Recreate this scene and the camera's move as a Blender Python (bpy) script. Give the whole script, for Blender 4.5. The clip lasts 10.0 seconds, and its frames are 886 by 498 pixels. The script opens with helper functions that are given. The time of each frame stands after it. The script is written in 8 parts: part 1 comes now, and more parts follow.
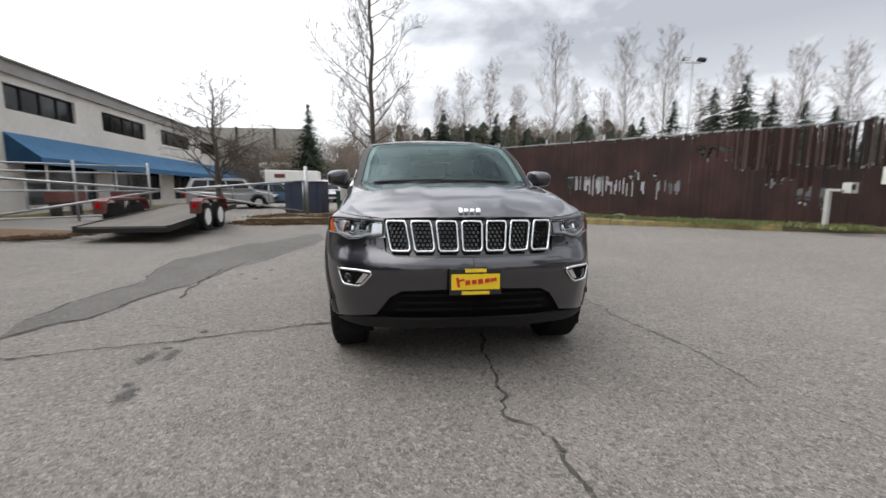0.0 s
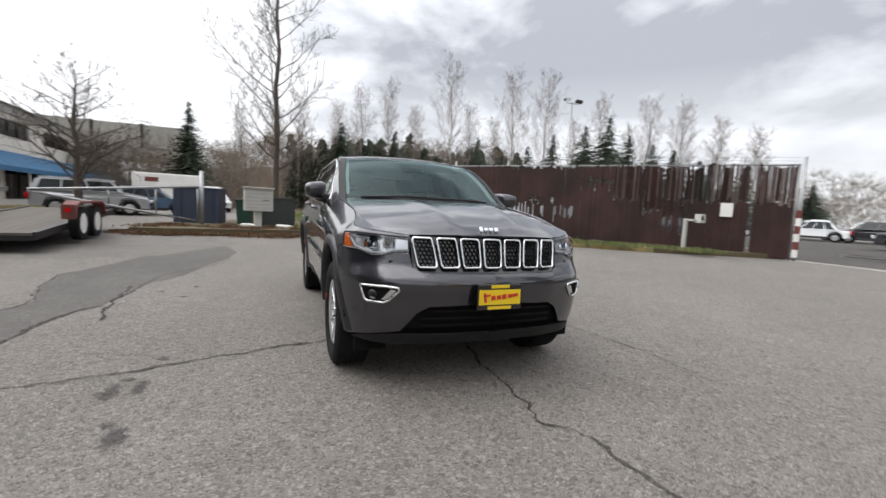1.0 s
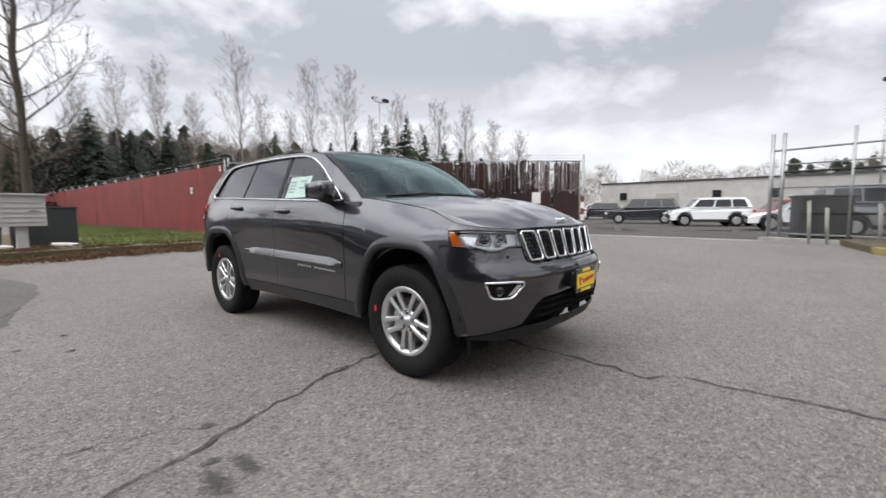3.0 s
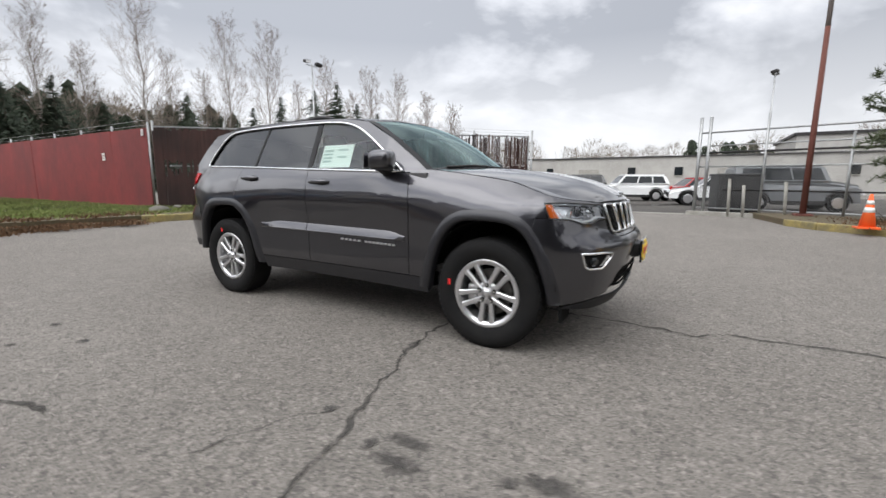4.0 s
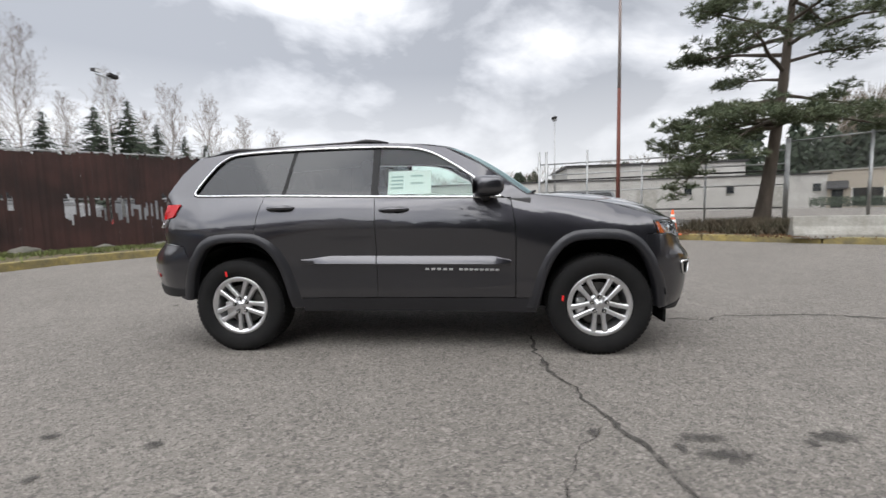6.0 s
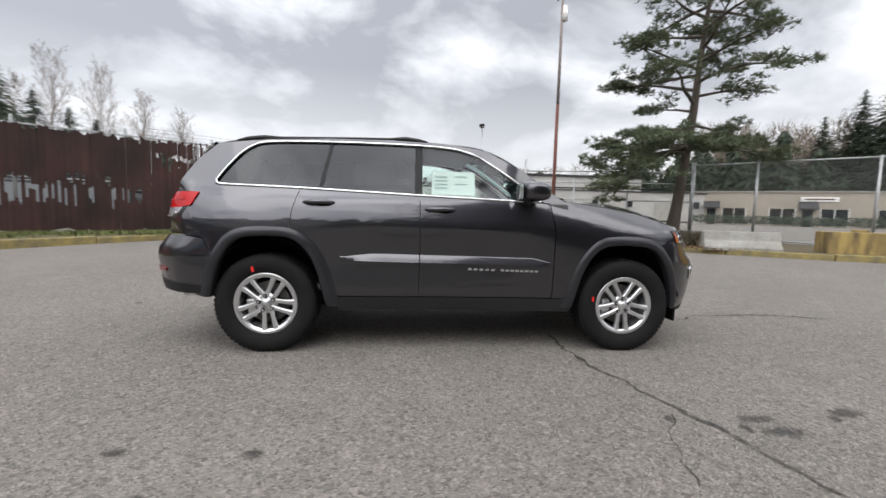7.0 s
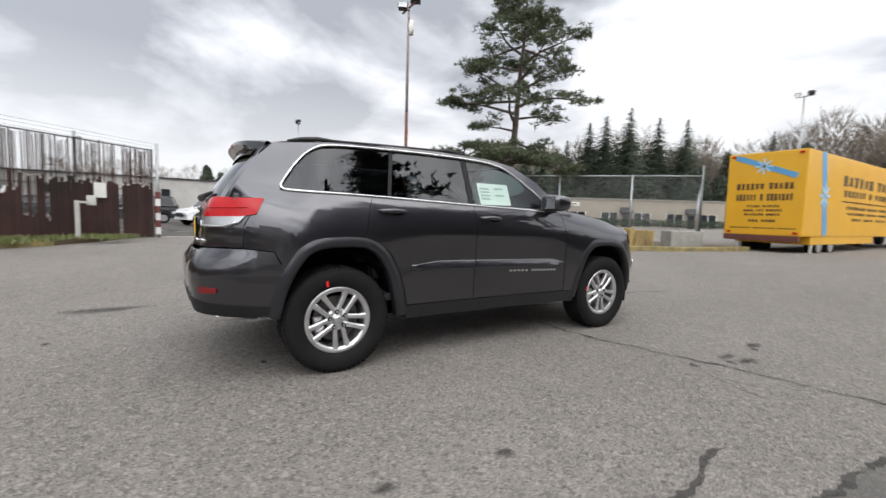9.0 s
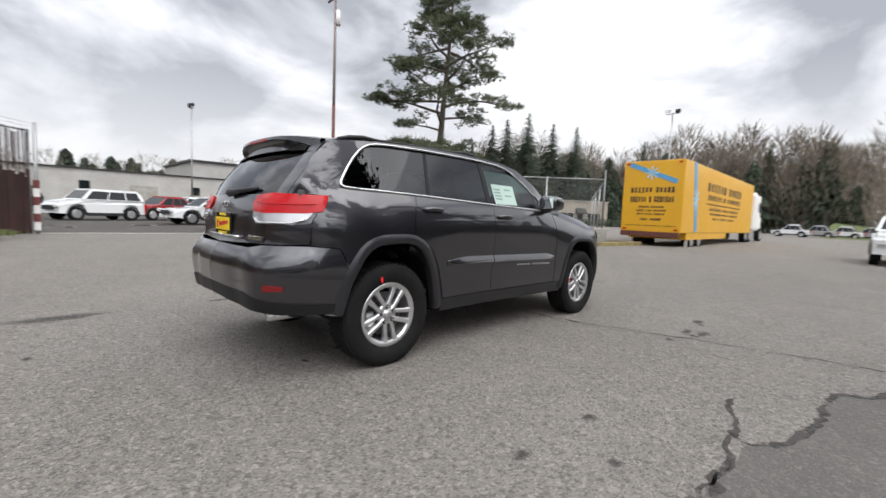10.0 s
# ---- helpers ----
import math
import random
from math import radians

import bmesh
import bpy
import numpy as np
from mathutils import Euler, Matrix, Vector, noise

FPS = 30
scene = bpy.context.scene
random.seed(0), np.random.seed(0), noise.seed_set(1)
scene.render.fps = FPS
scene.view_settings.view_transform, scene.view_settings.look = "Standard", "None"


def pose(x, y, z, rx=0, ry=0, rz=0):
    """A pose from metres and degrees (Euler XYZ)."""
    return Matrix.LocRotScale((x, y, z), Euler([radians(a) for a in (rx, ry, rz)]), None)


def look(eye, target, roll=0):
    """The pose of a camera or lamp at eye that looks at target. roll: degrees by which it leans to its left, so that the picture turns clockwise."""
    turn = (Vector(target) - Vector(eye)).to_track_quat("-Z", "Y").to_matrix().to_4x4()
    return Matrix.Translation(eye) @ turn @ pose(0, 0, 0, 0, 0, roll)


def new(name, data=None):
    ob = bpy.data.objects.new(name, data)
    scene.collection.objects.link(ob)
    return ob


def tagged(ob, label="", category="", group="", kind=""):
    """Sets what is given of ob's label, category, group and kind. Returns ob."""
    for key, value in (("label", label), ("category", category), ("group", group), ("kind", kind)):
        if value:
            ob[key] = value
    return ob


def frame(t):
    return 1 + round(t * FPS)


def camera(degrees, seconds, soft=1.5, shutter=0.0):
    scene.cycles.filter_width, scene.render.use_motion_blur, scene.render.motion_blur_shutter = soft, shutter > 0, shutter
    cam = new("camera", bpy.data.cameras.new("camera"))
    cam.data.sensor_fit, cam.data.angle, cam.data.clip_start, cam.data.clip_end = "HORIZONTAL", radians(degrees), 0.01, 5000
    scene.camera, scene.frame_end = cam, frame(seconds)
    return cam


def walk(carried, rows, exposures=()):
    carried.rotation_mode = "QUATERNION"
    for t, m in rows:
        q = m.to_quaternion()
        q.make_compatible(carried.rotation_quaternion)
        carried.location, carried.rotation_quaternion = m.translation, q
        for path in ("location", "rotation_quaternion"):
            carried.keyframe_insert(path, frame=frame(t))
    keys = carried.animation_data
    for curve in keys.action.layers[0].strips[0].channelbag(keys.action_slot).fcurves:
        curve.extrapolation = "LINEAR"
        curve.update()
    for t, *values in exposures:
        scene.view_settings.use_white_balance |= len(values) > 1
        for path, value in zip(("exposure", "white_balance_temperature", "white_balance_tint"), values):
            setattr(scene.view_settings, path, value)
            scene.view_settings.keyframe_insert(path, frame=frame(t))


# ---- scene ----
cam = camera(93.2, 10.0, shutter=0.5)
PATH = [
    (0, (-0.5, -4.779, 1.197), (-0.256, -2.813, 0.921), 0.2),
    (0.5, (-0.873, -4.674, 1.203), (-0.382, -2.748, 0.982), 2.3),
    (1, (-1.337, -4.651, 1.193), (-0.59, -2.805, 1.005), 2.8),
    (1.5, (-1.759, -4.475, 1.164), (-0.782, -2.741, 0.964), 1.3),
    (2, (-2.191, -4.233, 1.146), (-0.971, -2.659, 0.958), 1.2),
    (2.5, (-2.554, -3.904, 1.141), (-1.165, -2.478, 0.946), 0.2),
    (3, (-2.89, -3.503, 1.144), (-1.379, -2.205, 0.962), -0.4),
    (3.2, (-3.04, -3.348, 1.141), (-1.466, -2.136, 0.906), 0.2),
    (4.3, (-3.634, -2.351, 1.134), (-1.89, -1.418, 0.84), -0.7),
    (4.5, (-3.717, -2.158, 1.119), (-1.935, -1.295, 0.837), -1.4),
    (5, (-3.883, -1.653, 1.14), (-2.003, -1.008, 0.917), -0.5),
    (5.5, (-4.087, -1.166, 1.139), (-2.136, -0.76, 0.975), -0.1),
    (5.7, (-4.128, -0.945, 1.136), (-2.163, -0.616, 0.965), -1.0),
    (7, (-4.24, 0.376, 1.147), (-2.256, 0.199, 0.963), 1.5),
    (7.5, (-4.262, 0.898, 1.153), (-2.307, 0.515, 0.976), 1.8),
    (8, (-4.139, 1.405, 1.172), (-2.223, 0.853, 1.02), 1.2),
    (8.5, (-4.05, 1.909, 1.165), (-2.226, 1.101, 1.015), 1.3),
    (9, (-3.851, 2.389, 1.162), (-2.152, 1.345, 1.004), 1.7),
    (9.5, (-3.661, 2.899, 1.155), (-2.086, 1.677, 0.997), 0.8),
    (10, (-3.384, 3.355, 1.143), (-1.966, 1.953, 0.983), 2.3),
]
walk(cam, [(t, look(eye, target, roll)) for t, eye, target, roll in PATH],
     [(0, 0.25), (3, 0.29), (5.5, 0.27), (7.5, 0.27), (10, 0.29)])

# ---- light ----
world = bpy.data.worlds.new("world")
scene.world = world
world.use_nodes = True
wn, wl = world.node_tree.nodes, world.node_tree.links
wn.clear()
w_out, w_bg = wn.new("ShaderNodeOutputWorld"), wn.new("ShaderNodeBackground")
w_sky = wn.new("ShaderNodeTexSky")
w_sky.sky_type, w_sky.sun_disc = "NISHITA", False
w_sky.sun_elevation, w_sky.sun_rotation = radians(59), radians(261)
w_co, w_map = wn.new("ShaderNodeTexCoord"), wn.new("ShaderNodeMapping")
w_map.inputs["Scale"].default_value = (1.0, 1.0, 2.1)
w_map.inputs["Location"].default_value = (0.35, 0.1, 0.2)
wl.new(w_co.outputs["Generated"], w_map.inputs["Vector"])
w_n = wn.new("ShaderNodeTexNoise")
w_n.inputs["Scale"].default_value, w_n.inputs["Detail"].default_value = 2.1, 8
w_n.inputs["Roughness"].default_value, w_n.inputs["Distortion"].default_value = 0.55, 0.35
wl.new(w_map.outputs[0], w_n.inputs["Vector"])
w_r = wn.new("ShaderNodeValToRGB")
w_r.color_ramp.elements[0].position, w_r.color_ramp.elements[0].color = 0.36, (0.46, 0.485, 0.54, 1)
w_r.color_ramp.elements[1].position, w_r.color_ramp.elements[1].color = 0.57, (1.10, 1.11, 1.14, 1)
e = w_r.color_ramp.elements.new(0.46)
e.color = (0.74, 0.765, 0.825, 1)
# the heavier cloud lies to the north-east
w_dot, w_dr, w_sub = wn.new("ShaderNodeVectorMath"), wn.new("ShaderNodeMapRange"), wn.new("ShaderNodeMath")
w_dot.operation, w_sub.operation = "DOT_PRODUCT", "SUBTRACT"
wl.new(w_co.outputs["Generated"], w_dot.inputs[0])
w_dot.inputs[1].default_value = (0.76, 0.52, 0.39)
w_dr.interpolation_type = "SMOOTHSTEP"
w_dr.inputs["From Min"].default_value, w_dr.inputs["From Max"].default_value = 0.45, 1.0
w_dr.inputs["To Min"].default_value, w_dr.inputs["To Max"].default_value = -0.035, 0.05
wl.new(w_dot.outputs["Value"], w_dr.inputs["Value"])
w_n2, w_ml, w_ad = wn.new("ShaderNodeTexNoise"), wn.new("ShaderNodeMath"), wn.new("ShaderNodeMath")
w_n2.inputs["Scale"].default_value, w_n2.inputs["Detail"].default_value, w_n2.inputs["Roughness"].default_value = 4.0, 6, 0.5
w_n2.inputs["Distortion"].default_value = 0.6
wl.new(w_map.outputs[0], w_n2.inputs["Vector"])
w_ml.operation, w_ad.operation = "MULTIPLY_ADD", "ADD"
w_ml.inputs[1].default_value, w_ml.inputs[2].default_value = 0.42, -0.21
wl.new(w_n2.outputs["Fac"], w_ml.inputs[0])
wl.new(w_n.outputs["Fac"], w_ad.inputs[0])
wl.new(w_ml.outputs[0], w_ad.inputs[1])
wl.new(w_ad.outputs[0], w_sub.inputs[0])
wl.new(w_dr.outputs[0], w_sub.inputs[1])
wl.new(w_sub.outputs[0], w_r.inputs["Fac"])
# bright cloud low over the horizon, as under any broken overcast
w_sep, w_hz = wn.new("ShaderNodeSeparateXYZ"), wn.new("ShaderNodeMapRange")
wl.new(w_co.outputs["Generated"], w_sep.inputs[0])
w_hz.inputs["From Min"].default_value, w_hz.inputs["From Max"].default_value = 0.06, 0.30
w_hz.inputs["To Min"].default_value, w_hz.inputs["To Max"].default_value = 0.85, 0.0
wl.new(w_sep.outputs["Z"], w_hz.inputs["Value"])
w_low = wn.new("ShaderNodeMix")
w_low.data_type = "RGBA"
wl.new(w_hz.outputs[0], w_low.inputs["Factor"])
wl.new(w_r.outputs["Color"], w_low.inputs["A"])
w_low.inputs["B"].default_value = (0.90, 0.91, 0.935, 1)
w_mix = wn.new("ShaderNodeMix")
w_mix.data_type, w_mix.blend_type = "RGBA", "MIX"
w_mix.inputs["Factor"].default_value = 0.96
w_dim = wn.new("ShaderNodeVectorMath")
w_dim.operation = "SCALE"
w_dim.inputs["Scale"].default_value = 0.1
wl.new(w_sky.outputs[0], w_dim.inputs[0])
wl.new(w_dim.outputs[0], w_mix.inputs["A"])
wl.new(w_low.outputs["Result"], w_mix.inputs["B"])
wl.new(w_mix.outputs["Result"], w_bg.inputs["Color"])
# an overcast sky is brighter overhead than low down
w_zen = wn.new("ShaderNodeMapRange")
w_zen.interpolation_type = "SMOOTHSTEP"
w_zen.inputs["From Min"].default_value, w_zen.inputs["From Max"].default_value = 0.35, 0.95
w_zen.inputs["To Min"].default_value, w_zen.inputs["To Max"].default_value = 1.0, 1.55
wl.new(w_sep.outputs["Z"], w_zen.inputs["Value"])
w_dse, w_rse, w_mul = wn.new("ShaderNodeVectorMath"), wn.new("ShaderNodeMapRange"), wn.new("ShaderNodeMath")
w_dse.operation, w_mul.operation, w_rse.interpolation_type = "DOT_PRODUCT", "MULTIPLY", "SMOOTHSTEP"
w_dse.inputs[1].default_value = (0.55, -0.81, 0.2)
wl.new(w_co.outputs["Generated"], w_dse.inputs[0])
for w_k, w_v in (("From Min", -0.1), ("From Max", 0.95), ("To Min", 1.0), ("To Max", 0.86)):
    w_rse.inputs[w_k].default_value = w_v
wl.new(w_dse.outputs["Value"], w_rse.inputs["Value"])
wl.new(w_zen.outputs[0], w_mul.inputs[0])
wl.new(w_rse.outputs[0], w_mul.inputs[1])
# thinner, brighter cloud before the sun in the west
w_dw, w_rw, w_mw = wn.new("ShaderNodeVectorMath"), wn.new("ShaderNodeMapRange"), wn.new("ShaderNodeMath")
w_dw.operation, w_mw.operation, w_rw.interpolation_type = "DOT_PRODUCT", "MULTIPLY", "SMOOTHSTEP"
w_dw.inputs[1].default_value = (-0.84, 0.22, 0.50)
wl.new(w_co.outputs["Generated"], w_dw.inputs[0])
for w_k, w_v in (("From Min", 0.35), ("From Max", 1.0), ("To Min", 1.0), ("To Max", 2.0)):
    w_rw.inputs[w_k].default_value = w_v
wl.new(w_dw.outputs["Value"], w_rw.inputs["Value"])
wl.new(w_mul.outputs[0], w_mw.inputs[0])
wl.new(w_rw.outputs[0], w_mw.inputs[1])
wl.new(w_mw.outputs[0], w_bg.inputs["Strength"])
wl.new(w_bg.outputs[0], w_out.inputs[0])

sun = new("sun", bpy.data.lights.new("sun", "SUN"))
sun.data.energy, sun.data.angle, sun.data.color = 1.0, radians(70), (1.0, 0.96, 0.9)
sun.matrix_world = look((-26, -4, 44), (0, 0, 0))

# ---- materials ----


def mat(name, color=(0.5, 0.5, 0.5), rough=0.6, metal=0.0, coat=0.0, var=None, scale=4.0, amount=0.5, bump=0.0, bump_scale=60.0,
        grain=0.0, island=0.0, spec=0.5, stretch=(1, 1, 1), coords="Object"):
    """A Principled material with variation at two scales: var is a second colour, mixed in by noise."""
    m = bpy.data.materials.new(name)
    m.use_nodes = True
    nt = m.node_tree
    b = nt.nodes["Principled BSDF"]
    b.inputs["Base Color"].default_value = (*color, 1)
    b.inputs["Roughness"].default_value, b.inputs["Metallic"].default_value = rough, metal
    b.inputs["Coat Weight"].default_value, b.inputs["Coat Roughness"].default_value = coat, 0.03
    b.inputs["Specular IOR Level"].default_value = spec
    co, mp = nt.nodes.new("ShaderNodeTexCoord"), nt.nodes.new("ShaderNodeMapping")
    mp.inputs["Scale"].default_value = stretch
    nt.links.new(co.outputs[coords], mp.inputs["Vector"])
    last = None
    if var is not None:
        n = nt.nodes.new("ShaderNodeTexNoise")
        n.inputs["Scale"].default_value, n.inputs["Detail"].default_value, n.inputs["Roughness"].default_value = scale, 8, 0.62
        nt.links.new(mp.outputs[0], n.inputs["Vector"])
        r = nt.nodes.new("ShaderNodeMapRange")
        r.inputs["From Min"].default_value, r.inputs["From Max"].default_value = 0.35, 0.68
        r.inputs["To Max"].default_value = amount
        nt.links.new(n.outputs["Fac"], r.inputs["Value"])
        x = nt.nodes.new("ShaderNodeMix")
        x.data_type = "RGBA"
        x.inputs["A"].default_value, x.inputs["B"].default_value = (*color, 1), (*var, 1)
        nt.links.new(r.outputs[0], x.inputs["Factor"])
        last = x.outputs["Result"]
    if grain or island:
        h = nt.nodes.new("ShaderNodeHueSaturation")
        if last:
            nt.links.new(last, h.inputs["Color"])
        else:
            h.inputs["Color"].default_value = (*color, 1)
        v = nt.nodes.new("ShaderNodeMapRange")
        if island:
            g = nt.nodes.new("ShaderNodeNewGeometry")
            o = nt.nodes.new("ShaderNodeObjectInfo")
            a = nt.nodes.new("ShaderNodeMath")
            a.operation = "ADD"
            nt.links.new(g.outputs["Random Per Island"], a.inputs[0])
            nt.links.new(o.outputs["Random"], a.inputs[1])
            nt.links.new(a.outputs[0], v.inputs["Value"])
            v.inputs["From Max"].default_value = 2.0
        else:
            n2 = nt.nodes.new("ShaderNodeTexNoise")
            n2.inputs["Scale"].default_value, n2.inputs["Detail"].default_value = scale * 9, 4
            nt.links.new(mp.outputs[0], n2.inputs["Vector"])
            nt.links.new(n2.outputs["Fac"], v.inputs["Value"])
            v.inputs["From Min"].default_value, v.inputs["From Max"].default_value = 0.3, 0.7
        k = island or grain
        v.inputs["To Min"].default_value, v.inputs["To Max"].default_value = 1 - k, 1 + k
        nt.links.new(v.outputs[0], h.inputs["Value"])
        last = h.outputs["Color"]
    if last:
        nt.links.new(last, b.inputs["Base Color"])
    if bump:
        n3, bp = nt.nodes.new("ShaderNodeTexNoise"), nt.nodes.new("ShaderNodeBump")
        n3.inputs["Scale"].default_value, n3.inputs["Detail"].default_value = bump_scale, 5
        nt.links.new(mp.outputs[0], n3.inputs["Vector"])
        nt.links.new(n3.outputs["Fac"], bp.inputs["Height"])
        bp.inputs["Strength"].default_value, bp.inputs["Distance"].default_value = bump, 0.01
        nt.links.new(bp.outputs[0], b.inputs["Normal"])
    return m


def glass(name, tint, rough=0.0, ior=1.5, gloss=(0.95, 0.97, 1)):
    """Thin tinted pane: part clear view, part mirror-like gloss."""
    m = bpy.data.materials.new(name)
    m.use_nodes = True
    nt = m.node_tree
    nt.nodes.clear()
    o, t, g, x, f = (nt.nodes.new("ShaderNode" + k) for k in ("OutputMaterial", "BsdfTransparent", "BsdfGlossy", "MixShader", "Fresnel"))
    t.inputs[0].default_value = (*tint, 1)
    g.inputs["Roughness"].default_value = rough
    g.inputs[0].default_value = (*gloss, 1)
    f.inputs["IOR"].default_value = ior
    nt.links.new(f.outputs[0], x.inputs[0])
    nt.links.new(t.outputs[0], x.inputs[1])
    nt.links.new(g.outputs[0], x.inputs[2])
    nt.links.new(x.outputs[0], o.inputs[0])
    return m


def asphalt(name, dark, light, speck, patchy):
    """Worn asphalt: exposed aggregate, fine relief, broad dusty and oily areas."""
    m = bpy.data.materials.new(name)
    m.use_nodes = True
    nt = m.node_tree
    nd, lk = nt.nodes, nt.links
    b = nd["Principled BSDF"]
    co = nd.new("ShaderNodeTexCoord")

    def noise_tex(s, d, r=0.6):
        n = nd.new("ShaderNodeTexNoise")
        n.inputs["Scale"].default_value, n.inputs["Detail"].default_value, n.inputs["Roughness"].default_value = s, d, r
        lk.new(co.outputs["Object"], n.inputs["Vector"])
        return n

    def ranged(src, a, c, lo, hi):
        r = nd.new("ShaderNodeMapRange")
        for k, v in (("From Min", a), ("From Max", c), ("To Min", lo), ("To Max", hi)):
            r.inputs[k].default_value = v
        lk.new(src, r.inputs["Value"])
        return r.outputs[0]

    def mixed(fac, a, c, kind="MIX"):
        x = nd.new("ShaderNodeMix")
        x.data_type, x.blend_type = "RGBA", kind
        lk.new(fac, x.inputs["Factor"])
        for key, v in (("A", a), ("B", c)):
            if isinstance(v, tuple):
                x.inputs[key].default_value = (*v, 1)
            else:
                lk.new(v, x.inputs[key])
        return x.outputs["Result"]

    broad = noise_tex(0.35, 5, 0.6)
    mid = noise_tex(2.2, 8, 0.7)
    base = mixed(ranged(broad.outputs["Fac"], 0.35, 0.65, 0, 1), dark, light)
    base = mixed(ranged(mid.outputs["Fac"], 0.45, 0.72, 0, patchy), base, tuple(v * 0.68 for v in dark))
    v = nd.new("ShaderNodeTexVoronoi")
    v.inputs["Scale"].default_value = 125
    lk.new(co.outputs["Object"], v.inputs["Vector"])
    sep = nd.new("ShaderNodeSeparateColor")
    lk.new(v.outputs["Color"], sep.inputs[0])
    base = mixed(ranged(sep.outputs[0], 0.72, 0.98, 0, speck), base, (0.40, 0.37, 0.33))
    base = mixed(ranged(sep.outputs[1], 0.62, 0.98, 0, speck * 1.15), base, (0.05, 0.047, 0.044))
    v2 = nd.new("ShaderNodeTexVoronoi")
    v2.inputs["Scale"].default_value = 46
    lk.new(co.outputs["Object"], v2.inputs["Vector"])
    sep2 = nd.new("ShaderNodeSeparateColor")
    lk.new(v2.outputs["Color"], sep2.inputs[0])
    base = mixed(ranged(sep2.outputs[0], 0.86, 0.99, 0, speck * 0.8), base, (0.36, 0.33, 0.30))
    base = mixed(ranged(sep2.outputs[2], 0.80, 0.99, 0, speck * 0.8), base, (0.06, 0.056, 0.052))
    fine = noise_tex(160, 3, 0.7)
    base = mixed(ranged(fine.outputs["Fac"], 0.35, 0.7, 0.0, 0.35), base, tuple(x * 0.55 for x in dark))
    lk.new(base, b.inputs["Base Color"])
    b.inputs["Roughness"].default_value = 0.88
    b.inputs["Specular IOR Level"].default_value = 0.3
    bp = nd.new("ShaderNodeBump")
    bp.inputs["Strength"].default_value, bp.inputs["Distance"].default_value = 0.55, 0.006
    ad = nd.new("ShaderNodeMath")
    ad.operation = "ADD"
    lk.new(v.outputs["Distance"], ad.inputs[0])
    lk.new(fine.outputs["Fac"], ad.inputs[1])
    lk.new(ad.outputs[0], bp.inputs["Height"])
    lk.new(bp.outputs[0], b.inputs["Normal"])
    return m


ASPHALT = asphalt("asphalt", (0.186, 0.170, 0.152), (0.233, 0.214, 0.192), 0.7, 0.45)
ASPHALT_OLD = asphalt("asphalt_patch", (0.104, 0.098, 0.090), (0.142, 0.133, 0.122), 0.26, 0.6)
ASPHALT_MID = asphalt("asphalt_apron", (0.158, 0.146, 0.132), (0.205, 0.189, 0.170), 0.45, 0.6)
ASPHALT_LOT = asphalt("damp_lot_asphalt", (0.055, 0.050, 0.045), (0.085, 0.078, 0.070), 0.3, 0.7)
CRACK = mat("crack_dirt", (0.045, 0.042, 0.038), 0.95, var=(0.085, 0.078, 0.068), scale=14)
STAIN = mat("oil_stain", (0.040, 0.037, 0.034), 0.8, var=(0.095, 0.088, 0.08), scale=22, amount=0.9)
# cracks are filled and broken in places
_nt = CRACK.node_tree
_co, _n, _r, _tr, _mx = (_nt.nodes.new("ShaderNode" + k) for k in ("TexCoord", "TexNoise", "MapRange", "BsdfTransparent", "MixShader"))
_n.inputs["Scale"].default_value, _n.inputs["Detail"].default_value = 7, 6
_nt.links.new(_co.outputs["Object"], _n.inputs["Vector"])
for _k, _v in (("From Min", 0.36), ("From Max", 0.54), ("To Min", 0.15), ("To Max", 0.95)):
    _r.inputs[_k].default_value = _v
_nt.links.new(_n.outputs["Fac"], _r.inputs["Value"])
_nt.links.new(_r.outputs[0], _mx.inputs[0])
_nt.links.new(_tr.outputs[0], _mx.inputs[1])
_nt.links.new(_nt.nodes["Principled BSDF"].outputs[0], _mx.inputs[2])
_nt.links.new(_mx.outputs[0], _nt.nodes["Material Output"].inputs["Surface"])
# the stains thin out towards their rims
_nt = STAIN.node_tree
_co, _sx, _n, _a, _r = (_nt.nodes.new("ShaderNode" + k) for k in ("TexCoord", "VectorMath", "TexNoise", "Math", "MapRange"))
_len, _tr, _mx = _nt.nodes.new("ShaderNodeVectorMath"), _nt.nodes.new("ShaderNodeBsdfTransparent"), _nt.nodes.new("ShaderNodeMixShader")
_sx.operation, _len.operation, _a.operation = "MULTIPLY_ADD", "LENGTH", "MULTIPLY_ADD"
_sx.inputs[1].default_value, _sx.inputs[2].default_value = (2, 2, 0), (-1, -1, 0)
_nt.links.new(_co.outputs["Generated"], _sx.inputs[0])
_nt.links.new(_sx.outputs[0], _len.inputs[0])
_n.inputs["Scale"].default_value, _n.inputs["Detail"].default_value = 24, 6
_nt.links.new(_co.outputs["Object"], _n.inputs["Vector"])
_nt.links.new(_n.outputs["Fac"], _a.inputs[0])
_a.inputs[1].default_value = 0.8
_nt.links.new(_len.outputs["Value"], _a.inputs[2])
_r.interpolation_type = "SMOOTHSTEP"
for _k, _v in (("From Min", 0.5), ("From Max", 1.2), ("To Min", 0.72), ("To Max", 0.0)):
    _r.inputs[_k].default_value = _v
_nt.links.new(_a.outputs[0], _r.inputs["Value"])
_nt.links.new(_r.outputs[0], _mx.inputs[0])
_nt.links.new(_tr.outputs[0], _mx.inputs[1])
_nt.links.new(_nt.nodes["Principled BSDF"].outputs[0], _mx.inputs[2])
